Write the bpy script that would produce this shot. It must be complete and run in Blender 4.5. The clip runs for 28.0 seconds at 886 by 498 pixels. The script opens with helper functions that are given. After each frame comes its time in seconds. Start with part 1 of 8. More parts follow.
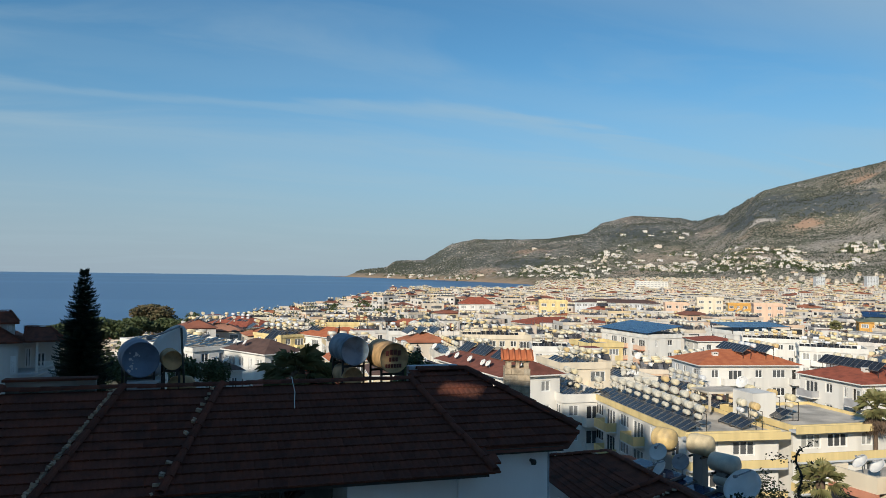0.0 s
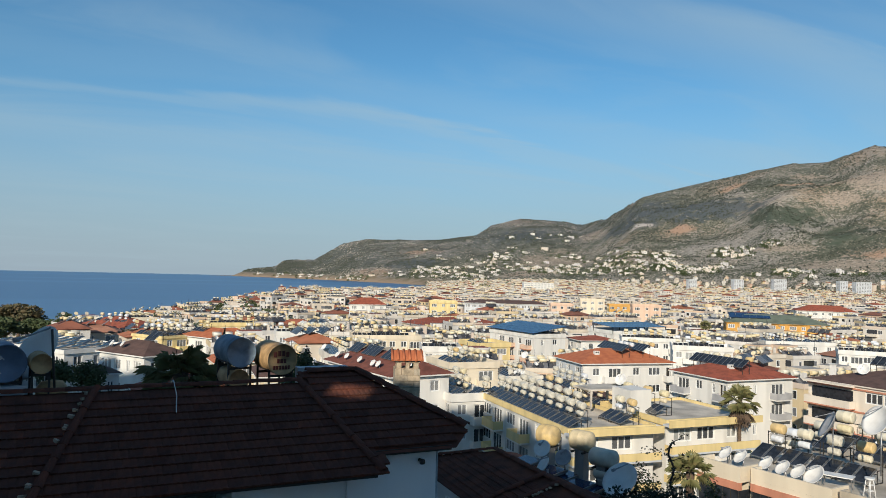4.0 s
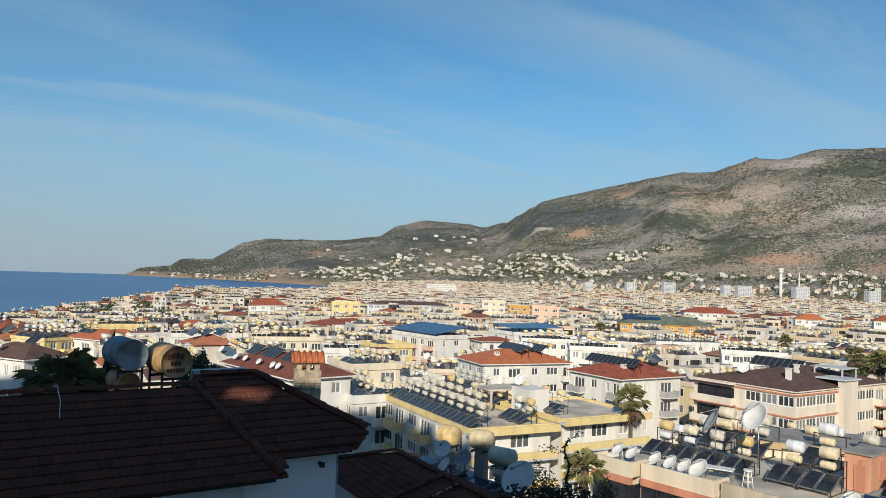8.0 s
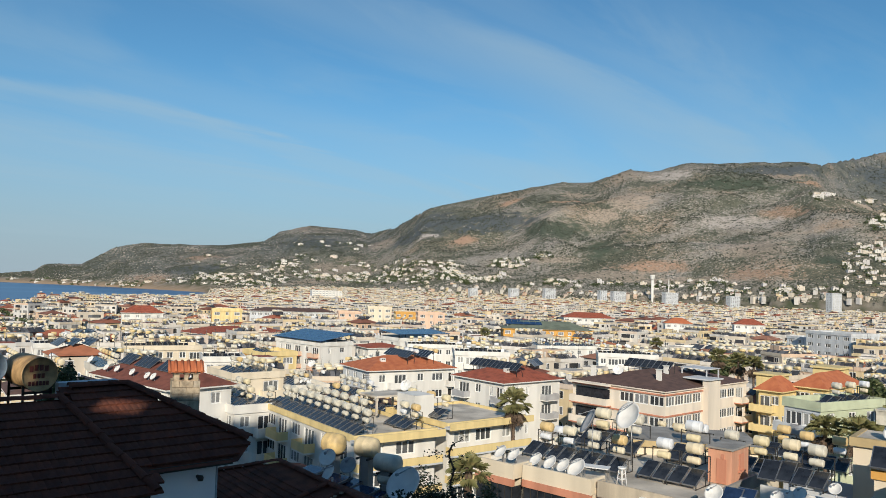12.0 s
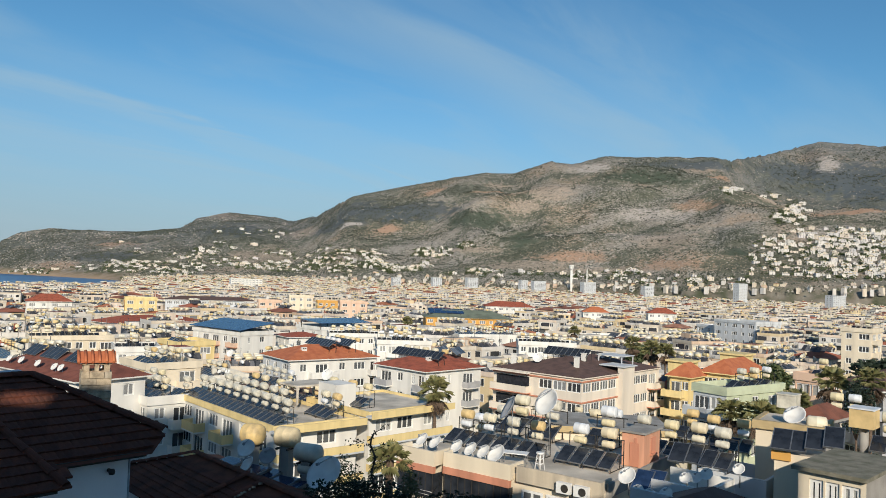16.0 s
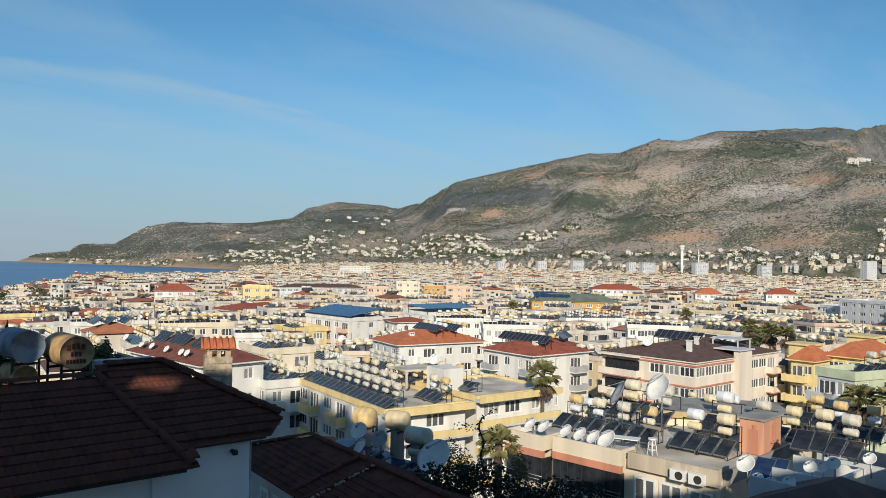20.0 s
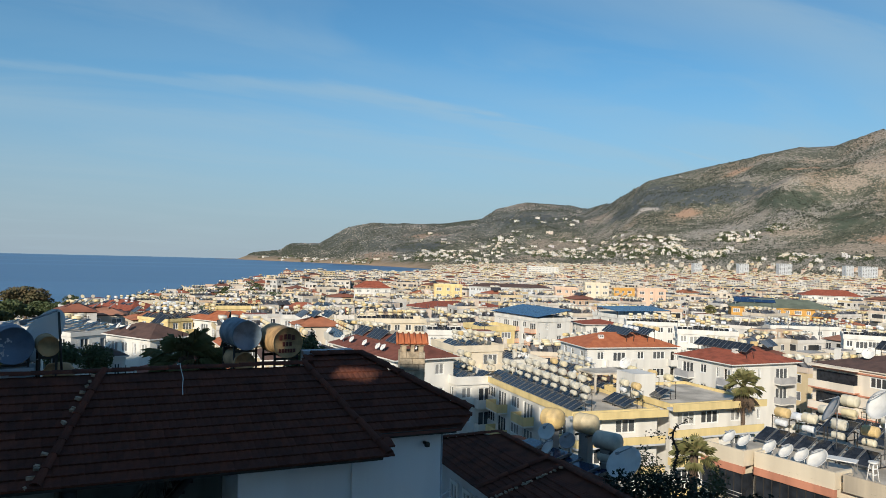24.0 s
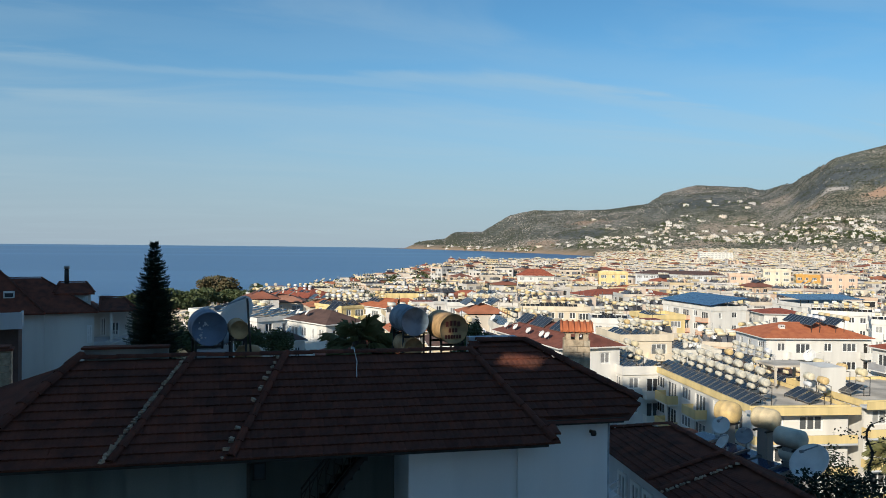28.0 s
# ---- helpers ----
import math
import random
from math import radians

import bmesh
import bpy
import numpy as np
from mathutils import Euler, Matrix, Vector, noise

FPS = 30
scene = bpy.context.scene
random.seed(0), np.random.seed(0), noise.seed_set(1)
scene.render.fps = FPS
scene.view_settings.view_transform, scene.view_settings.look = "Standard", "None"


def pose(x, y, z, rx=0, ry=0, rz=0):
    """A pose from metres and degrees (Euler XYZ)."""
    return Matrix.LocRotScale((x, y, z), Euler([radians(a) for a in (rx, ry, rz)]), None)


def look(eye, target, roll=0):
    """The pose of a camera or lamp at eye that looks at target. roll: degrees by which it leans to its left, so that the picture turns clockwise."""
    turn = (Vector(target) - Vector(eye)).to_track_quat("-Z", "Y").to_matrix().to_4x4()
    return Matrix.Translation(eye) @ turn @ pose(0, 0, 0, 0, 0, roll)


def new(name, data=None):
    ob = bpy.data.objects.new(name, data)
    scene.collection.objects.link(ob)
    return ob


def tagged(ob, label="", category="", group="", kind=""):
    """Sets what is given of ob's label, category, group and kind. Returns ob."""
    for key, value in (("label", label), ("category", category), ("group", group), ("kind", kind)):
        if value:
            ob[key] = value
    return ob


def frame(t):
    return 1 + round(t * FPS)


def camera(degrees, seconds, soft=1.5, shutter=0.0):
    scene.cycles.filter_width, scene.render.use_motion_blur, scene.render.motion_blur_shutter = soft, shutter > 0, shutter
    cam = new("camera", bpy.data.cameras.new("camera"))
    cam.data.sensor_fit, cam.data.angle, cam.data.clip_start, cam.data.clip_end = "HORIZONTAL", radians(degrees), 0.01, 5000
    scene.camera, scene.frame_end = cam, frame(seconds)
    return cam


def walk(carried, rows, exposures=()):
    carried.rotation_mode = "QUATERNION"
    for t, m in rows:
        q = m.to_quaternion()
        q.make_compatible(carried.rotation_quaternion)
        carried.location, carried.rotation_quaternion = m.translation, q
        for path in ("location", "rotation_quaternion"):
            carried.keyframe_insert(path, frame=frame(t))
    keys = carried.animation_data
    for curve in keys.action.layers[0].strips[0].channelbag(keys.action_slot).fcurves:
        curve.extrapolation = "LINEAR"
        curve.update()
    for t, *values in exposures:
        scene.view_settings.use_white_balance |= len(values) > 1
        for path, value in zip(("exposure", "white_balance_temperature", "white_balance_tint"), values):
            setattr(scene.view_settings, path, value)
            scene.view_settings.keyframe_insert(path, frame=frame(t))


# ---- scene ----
cam = camera(61.04, 28.0, soft=0.75)
# seconds, eye x y z, turn to the left, tilt up, lean
PATH = (
    (0.0, 0.00, 0.02, 49.99, 15.61, 1.59, 0.96),
    (0.5, 0.00, 0.01, 50.00, 14.22, 1.64, 1.11),
    (1.0, 0.00, 0.01, 50.00, 13.36, 1.73, 1.23),
    (1.5, 0.00, 0.01, 50.00, 12.39, 1.84, 1.38),
    (2.0, 0.00, 0.01, 49.99, 11.30, 1.93, 1.44),
    (2.5, 0.00, 0.01, 49.99, 10.38, 1.96, 1.42),
    (3.0, 0.00, 0.01, 50.00, 9.69, 1.86, 1.53),
    (3.5, 0.00, 0.00, 50.00, 8.57, 1.84, 1.47),
    (5.5, -0.00, -0.01, 50.00, 3.96, 1.64, 1.89),
    (6.0, -0.00, -0.00, 50.00, 3.05, 1.57, 2.00),
    (6.5, -0.00, 0.00, 50.00, 2.48, 1.37, 2.07),
    (7.0, -0.00, 0.00, 50.00, 1.63, 1.60, 2.10),
    (7.5, -0.00, -0.00, 50.00, 0.77, 1.96, 2.07),
    (8.0, -0.00, -0.00, 50.00, 0.01, 2.10, 1.94),
    (8.5, -0.00, 0.00, 50.00, -0.87, 2.27, 1.91),
    (9.0, -0.00, -0.00, 50.00, -1.96, 2.41, 1.88),
    (9.5, -0.00, -0.00, 50.00, -2.81, 2.59, 1.90),
    (10.0, -0.00, -0.00, 50.00, -4.04, 2.51, 1.91),
    (10.5, -0.00, -0.00, 50.00, -5.60, 2.68, 2.05),
    (11.0, 0.00, -0.01, 50.00, -6.73, 2.78, 2.13),
    (11.5, -0.00, -0.01, 50.00, -7.75, 2.77, 1.99),
    (12.0, -0.00, -0.01, 50.00, -8.61, 2.86, 1.92),
    (12.5, -0.00, -0.01, 50.00, -9.21, 2.61, 1.80),
    (14.5, -0.00, -0.01, 50.00, -12.29, 2.42, 1.88),
    (15.0, -0.00, -0.01, 50.00, -13.11, 2.45, 2.08),
    (15.5, -0.00, -0.01, 50.00, -13.83, 2.24, 2.20),
    (16.0, -0.00, -0.01, 49.99, -14.49, 2.23, 2.17),
    (16.5, -0.00, -0.01, 50.00, -15.00, 2.31, 2.24),
    (17.0, -0.00, -0.01, 50.00, -14.94, 2.26, 2.15),
    (17.5, 0.00, -0.01, 50.00, -14.75, 2.06, 1.81),
    (18.0, 0.02, 0.01, 50.01, -14.18, 1.56, 1.46),
    (18.5, 0.03, 0.01, 50.01, -13.17, 1.25, 1.21),
    (19.0, 0.02, 0.01, 50.02, -11.44, 1.14, 1.08),
    (19.5, 0.02, 0.01, 50.01, -8.78, 1.03, 1.01),
    (20.0, 0.01, 0.01, 50.01, -6.60, 0.83, 1.03),
    (20.5, 0.01, 0.01, 50.01, -4.75, 0.65, 1.02),
    (21.0, 0.01, 0.01, 50.01, -3.58, 0.65, 0.99),
    (21.5, 0.01, 0.00, 50.01, -1.76, 0.72, 0.92),
    (23.5, -0.01, 0.02, 50.00, 6.46, 0.60, 1.43),
    (24.0, -0.01, 0.01, 50.00, 7.68, 0.54, 1.57),
    (24.5, -0.01, 0.01, 50.00, 9.52, 0.41, 1.64),
    (25.0, -0.01, 0.01, 49.99, 10.66, 0.38, 1.52),
    (25.5, -0.01, 0.00, 49.99, 12.19, 0.28, 1.49),
    (26.0, -0.01, 0.00, 50.00, 13.79, 0.18, 1.47),
    (26.5, -0.01, -0.01, 50.00, 15.72, 0.00, 1.49),
    (27.0, -0.01, -0.01, 50.00, 17.09, -0.31, 1.37),
    (27.5, -0.01, -0.02, 50.00, 17.91, -0.62, 1.09),
    (28.0, -0.01, -0.02, 49.99, 20.00, -0.64, 0.77),
)
walk(cam, [(t, Matrix.Translation((x, y, z)) @ pose(0, 0, 0, 0, 0, yaw) @ pose(0, 0, 0, 90 + tilt) @ pose(0, 0, 0, 0, 0, lean))
           for t, x, y, z, yaw, tilt, lean in PATH], exposures=((0.0, 0.0, 6250, 8), (24.0, 0.03, 6250, 8), (28.0, 0.12, 6250, 8)))

# ---- world, sun ----
SUN_AZ, SUN_EL = 190.0, 24.0  # clockwise from +y, above the horizon


def heading(az):
    return Vector((math.sin(radians(az)), math.cos(radians(az)), 0))


def polar(az, d):
    """A place on the plan: azimuth clockwise from +y in degrees, distance from the terrace."""
    return d * math.sin(radians(az)), d * math.cos(radians(az))


sun = new("sun", bpy.data.lights.new("sun", "SUN"))
sun.data.energy, sun.data.angle, sun.data.color = 4.8, radians(0.6), (1.0, 0.87, 0.7)
to_sun = heading(SUN_AZ) * math.cos(radians(SUN_EL)) + Vector((0, 0, math.sin(radians(SUN_EL))))
sun.matrix_world = look(to_sun * 200, (0, 0, 0))

world = bpy.data.worlds.new("sky")
scene.world = world
world.use_nodes = True
wn, wl = world.node_tree.nodes, world.node_tree.links
wn.clear()


def wnode(kind, **values):
    n = wn.new(kind)
    for k, v in values.items():
        n.inputs[k.replace("_", " ")].default_value = v
    return n


sky = wn.new("ShaderNodeTexSky")
sky.sky_type, sky.sun_disc = "NISHITA", False
sky.sun_elevation, sky.sun_rotation = radians(SUN_EL), radians(SUN_AZ)
sky.altitude, sky.air_density, sky.dust_density, sky.ozone_density = 60, 1.0, 0.25, 2.5
w_out, w_bg = wn.new("ShaderNodeOutputWorld"), wn.new("ShaderNodeBackground")
# thin cirrus: noise stretched along the wind on a plane high overhead
w_geo, w_sep = wn.new("ShaderNodeTexCoord"), wn.new("ShaderNodeSeparateXYZ")
wl.new(w_geo.outputs["Generated"], w_sep.inputs[0])
w_up = wn.new("ShaderNodeMath")
w_up.operation = "ADD"
w_up.inputs[1].default_value = 0.12
wl.new(w_sep.outputs["Z"], w_up.inputs[0])
w_div = wn.new("ShaderNodeVectorMath")
w_div.operation = "DIVIDE"
w_com = wn.new("ShaderNodeCombineXYZ")
for axis in "XYZ":
    wl.new(w_up.outputs[0], w_com.inputs[axis])
wl.new(w_geo.outputs["Generated"], w_div.inputs[0])
wl.new(w_com.outputs[0], w_div.inputs[1])
w_map = wn.new("ShaderNodeMapping")
w_turn = wn.new("ShaderNodeMapping")
w_turn.inputs["Rotation"].default_value = (0, 0, radians(-33))
w_map.inputs["Scale"].default_value = (0.45, 1.35, 0.0)
wl.new(w_div.outputs[0], w_turn.inputs[0])
wl.new(w_turn.outputs[0], w_map.inputs[0])
w_noise = wn.new("ShaderNodeTexNoise")
w_noise.inputs["Scale"].default_value, w_noise.inputs["Detail"].default_value = 1.5, 7
w_noise.inputs["Roughness"].default_value, w_noise.inputs["Distortion"].default_value = 0.55, 0.7
wl.new(w_map.outputs[0], w_noise.inputs["Vector"])
w_ramp = wn.new("ShaderNodeMapRange")
w_ramp.inputs["From Min"].default_value, w_ramp.inputs["From Max"].default_value = 0.46, 0.78
w_ramp.inputs["To Max"].default_value = 0.27
wl.new(w_noise.outputs["Fac"], w_ramp.inputs["Value"])


def wmath(op, a, c=None):
    n = wn.new("ShaderNodeMath")
    n.operation = op
    for i, v in enumerate((a, c)):
        if isinstance(v, (int, float)):
            n.inputs[i].default_value = v
        elif v is not None:
            wl.new(v, n.inputs[i])
    return n.outputs[0]


# long soft streaks across the wind's plane: how far to the side each lies, its half width and its strength
w_side = wn.new("ShaderNodeSeparateXYZ")
wl.new(w_turn.outputs[0], w_side.inputs[0])
w_cloud = w_ramp.outputs[0]
for off, half, power in ((2.93, 0.16, 0.3), (2.5, 0.3, 0.15), (3.5, 0.35, 0.2), (1.65, 0.3, 0.24), (1.3, 0.2, 0.16)):
    wander = wmath("MULTIPLY", wmath("SUBTRACT", w_noise.outputs["Fac"], 0.5), 0.9)
    away = wmath("ABSOLUTE", wmath("SUBTRACT", wmath("ADD", w_side.outputs["Y"], wander), off))
    fade = wn.new("ShaderNodeMapRange")
    fade.interpolation_type = "SMOOTHERSTEP"
    fade.inputs["From Min"].default_value, fade.inputs["From Max"].default_value = half, 0.0
    fade.inputs["To Max"].default_value = power
    wl.new(away, fade.inputs["Value"])
    w_cloud = wmath("ADD", w_cloud, wmath("MULTIPLY", fade.outputs[0], wmath("ADD", w_noise.outputs["Fac"], 0.3)))
w_mix = wn.new("ShaderNodeMixRGB")
w_mix.inputs["Color2"].default_value = (5.2, 6.6, 7.3, 1)
wl.new(w_cloud, w_mix.inputs["Fac"])
# pale blue haze low over the horizon
w_low = wn.new("ShaderNodeMapRange")
w_low.inputs["From Min"].default_value, w_low.inputs["From Max"].default_value = 0.0, 0.27
w_low.inputs["To Min"].default_value, w_low.inputs["To Max"].default_value = 0.85, 0.0
w_low.interpolation_type = "SMOOTHSTEP"
wl.new(w_sep.outputs["Z"], w_low.inputs["Value"])
w_haze = wn.new("ShaderNodeMixRGB")
w_haze.inputs["Color2"].default_value = (4.35, 5.1, 6.2, 1)
wl.new(w_low.outputs[0], w_haze.inputs["Fac"])
w_tint = wn.new("ShaderNodeMixRGB")
w_tint.blend_type = "MULTIPLY"
w_tint.inputs["Fac"].default_value = 1.0
w_tint.inputs["Color2"].default_value = (0.74, 1.17, 1.29, 1)
wl.new(sky.outputs[0], w_tint.inputs["Color1"])
wl.new(w_tint.outputs[0], w_haze.inputs["Color1"])
wl.new(w_haze.outputs[0], w_mix.inputs["Color1"])
wl.new(w_mix.outputs[0], w_bg.inputs["Color"])
w_bg.inputs["Strength"].default_value = 0.079
wl.new(w_bg.outputs[0], w_out.inputs["Surface"])


# ---- materials ----
def material(name, color, rough=0.7, metal=0.0, vary=0.12, scale=3.0, bump=0.0, spread=None, grain=40.0, coat=0.0, streaks=0.0):
    """A surface with stains at one scale and grain at another. spread: a second colour taken up in patches. streaks: rain marks."""
    m = bpy.data.materials.new(name)
    m.use_nodes = True
    n, l = m.node_tree.nodes, m.node_tree.links
    b = n["Principled BSDF"]
    b.inputs["Roughness"].default_value, b.inputs["Metallic"].default_value = rough, metal
    b.inputs["Coat Weight"].default_value = coat
    tc = n.new("ShaderNodeTexCoord")
    big, fine = n.new("ShaderNodeTexNoise"), n.new("ShaderNodeTexNoise")
    big.inputs["Scale"].default_value, big.inputs["Detail"].default_value = scale, 5
    fine.inputs["Scale"].default_value, fine.inputs["Detail"].default_value = grain, 3
    src = tc.outputs["Object"]
    if streaks:
        mp = n.new("ShaderNodeMapping")
        mp.inputs["Scale"].default_value = (1, 1, 0.12)
        l.new(src, mp.inputs[0])
        l.new(mp.outputs[0], big.inputs["Vector"])
    else:
        l.new(src, big.inputs["Vector"])
    l.new(src, fine.inputs["Vector"])
    ramp = n.new("ShaderNodeValToRGB")
    other = spread or tuple(c * (1 - 3.2 * vary) for c in color)
    ramp.color_ramp.elements[0].position, ramp.color_ramp.elements[1].position = 0.34, 0.6
    ramp.color_ramp.elements[0].color = (*[max(c, 0) for c in other], 1)
    ramp.color_ramp.elements[1].color = (*color, 1)
    l.new(big.outputs["Fac"], ramp.inputs[0])
    mul = n.new("ShaderNodeMixRGB")
    mul.blend_type = "MULTIPLY"
    mul.inputs["Fac"].default_value = 0.55
    gr = n.new("ShaderNodeMapRange")
    gr.inputs["From Min"].default_value, gr.inputs["From Max"].default_value = 0.3, 0.7
    gr.inputs["To Min"].default_value, gr.inputs["To Max"].default_value = 1 - 1.5 * vary, 1.0
    l.new(fine.outputs["Fac"], gr.inputs["Value"])
    l.new(ramp.outputs[0], mul.inputs["Color1"])
    l.new(gr.outputs[0], mul.inputs["Color2"])
    l.new(mul.outputs[0], b.inputs["Base Color"])
    if bump:
        bp = n.new("ShaderNodeBump")
        bp.inputs["Strength"].default_value, bp.inputs["Distance"].default_value = bump, 0.02
        l.new(fine.outputs["Fac"], bp.inputs["Height"])
        l.new(bp.outputs[0], b.inputs["Normal"])
    return m


def by_piece(m, hues, island=False, amount=1.0):
    """Lets each object (or each loose piece of a mesh) take one of the hues, multiplied into the surface."""
    n, l = m.node_tree.nodes, m.node_tree.links
    b = n["Principled BSDF"]
    old = b.inputs["Base Color"].links[0].from_socket
    info = n.new("ShaderNodeNewGeometry" if island else "ShaderNodeObjectInfo")
    ramp = n.new("ShaderNodeValToRGB")
    ramp.color_ramp.interpolation = "CONSTANT"
    e = ramp.color_ramp.elements
    while len(e) < len(hues):
        e.new(0.5)
    for i, h in enumerate(hues):
        e[i].position = i / len(hues)
        e[i].color = (*h, 1)
    l.new(info.outputs["Random Per Island" if island else "Random"], ramp.inputs[0])
    mul = n.new("ShaderNodeMixRGB")
    mul.blend_type = "MULTIPLY"
    mul.inputs["Fac"].default_value = amount
    l.new(old, mul.inputs["Color1"])
    l.new(ramp.outputs[0], mul.inputs["Color2"])
    l.new(mul.outputs[0], b.inputs["Base Color"])
    return m


white = material("white_render", (0.78, 0.76, 0.71), 0.8, vary=0.06, scale=0.5, streaks=1)
cream = material("cream_render", (0.78, 0.68, 0.52), 0.8, vary=0.06, scale=0.5, streaks=1)
blush = material("blush_render", (0.82, 0.73, 0.61), 0.8, vary=0.06, scale=0.5, streaks=1)
peach = material("peach_render", (0.74, 0.52, 0.38), 0.8, vary=0.06, scale=0.5, streaks=1)
salmon = material("salmon_paint", (0.62, 0.27, 0.17), 0.8, vary=0.08, scale=1.0, streaks=1)
yellow = material("yellow_paint", (0.80, 0.63, 0.30), 0.8, vary=0.06, scale=0.8, streaks=1)
ochre = material("ochre_paint", (0.66, 0.36, 0.09), 0.8, vary=0.06, scale=0.8)
grey_paint = material("grey_paint", (0.42, 0.42, 0.43), 0.8, vary=0.06, scale=0.8)
pale_grey = material("pale_grey_paint", (0.6, 0.62, 0.64), 0.8, vary=0.06, scale=0.6, streaks=1)
mint = material("pale_green_paint", (0.55, 0.6, 0.42), 0.8, vary=0.06, scale=0.6)
concrete = material("concrete", (0.36, 0.34, 0.31), 0.9, vary=0.12, scale=0.7, bump=0.3)
roof_screed = material("flat_roof_screed", (0.7, 0.63, 0.53), 0.9, vary=0.15, scale=0.3, bump=0.2)
town_glass = by_piece(material("town_window_glass", (0.11, 0.115, 0.12), 0.12, vary=0.05), ((0.3, 0.3, 0.3), (1, 1, 1), (2.2, 2.1, 2.0), (0.5, 0.5, 0.55), (1.6, 1.6, 1.7), (0.35, 0.35, 0.35)), True)
glass_dark = by_piece(material("window_glass", (0.08, 0.085, 0.09), 0.1, vary=0.05), ((1, 1, 1), (0.6, 0.6, 0.62), (3.2, 3.1, 3.0), (1.4, 1.4, 1.4), (4.6, 4.4, 4.0), (0.8, 0.8, 0.8), (2.2, 2.2, 2.1)))
frame_white = material("white_window_frame", (0.8, 0.8, 0.78), 0.4, vary=0.03)
tile_dark = by_piece(material("weathered_brown_roof_tile", (0.185, 0.066, 0.043), 0.9, vary=0.16, scale=2.0, bump=0.4, spread=(0.1, 0.046, 0.034)),
                     ((1, 1, 1), (0.82, 0.8, 0.8), (1.15, 1.05, 1.0), (0.9, 0.92, 0.92)), amount=0.9)
tile_dark.node_tree.nodes["Principled BSDF"].inputs["Specular IOR Level"].default_value = 0.12
tile_red = material("red_roof_tile", (0.37, 0.098, 0.052), 0.8, vary=0.12, scale=1.2, bump=0.3)
tile_orange = material("orange_roof_tile", (0.52, 0.17, 0.07), 0.8, vary=0.12, scale=1.0, bump=0.3, spread=(0.42, 0.12, 0.05))
tile_brown = material("brown_roof_shingle", (0.13, 0.075, 0.06), 0.85, vary=0.1, scale=1.0, bump=0.3)
tank_yellow = by_piece(material("cream_tank_jacket", (0.76, 0.66, 0.42), 0.5, vary=0.06, scale=2.0),
                       ((1, 1, 1), (1, 1.05, 1.25), (0.95, 0.8, 0.6), (1, 1.18, 1.9), (1, 1.0, 1.1)))
tank_white = material("white_tank_jacket", (0.7, 0.66, 0.55), 0.5, vary=0.1, scale=2.0)
steel = material("galvanised_steel", (0.4, 0.4, 0.4), 0.45, 0.8, vary=0.1, scale=5.0)
dark_steel = material("dark_steel", (0.06, 0.055, 0.05), 0.6, 0.3, vary=0.1)
panel_glass = material("collector_glass", (0.035, 0.04, 0.05), 0.16, vary=0.15, scale=2.0)
panel_blue = material("blue_collector_glass", (0.03, 0.06, 0.14), 0.15, vary=0.15, scale=2.0)
dish_white = material("white_dish_paint", (0.76, 0.75, 0.72), 0.5, vary=0.05, scale=2.0)
dish_grey = material("grey_dish_paint", (0.36, 0.37, 0.39), 0.5, vary=0.1, scale=2.0)
leaf = material("leaves", (0.055, 0.085, 0.03), 0.7, vary=0.15, scale=2.0, spread=(0.09, 0.1, 0.035))
leaf_dark = material("dark_conifer_needles", (0.022, 0.04, 0.022), 0.8, vary=0.15, scale=3.0)
leaf_palm = material("palm_leaf", (0.17, 0.18, 0.07), 0.6, vary=0.15, scale=3.0, spread=(0.22, 0.19, 0.08))
bark = material("bark", (0.16, 0.11, 0.075), 0.9, vary=0.15, scale=6.0, bump=0.6)


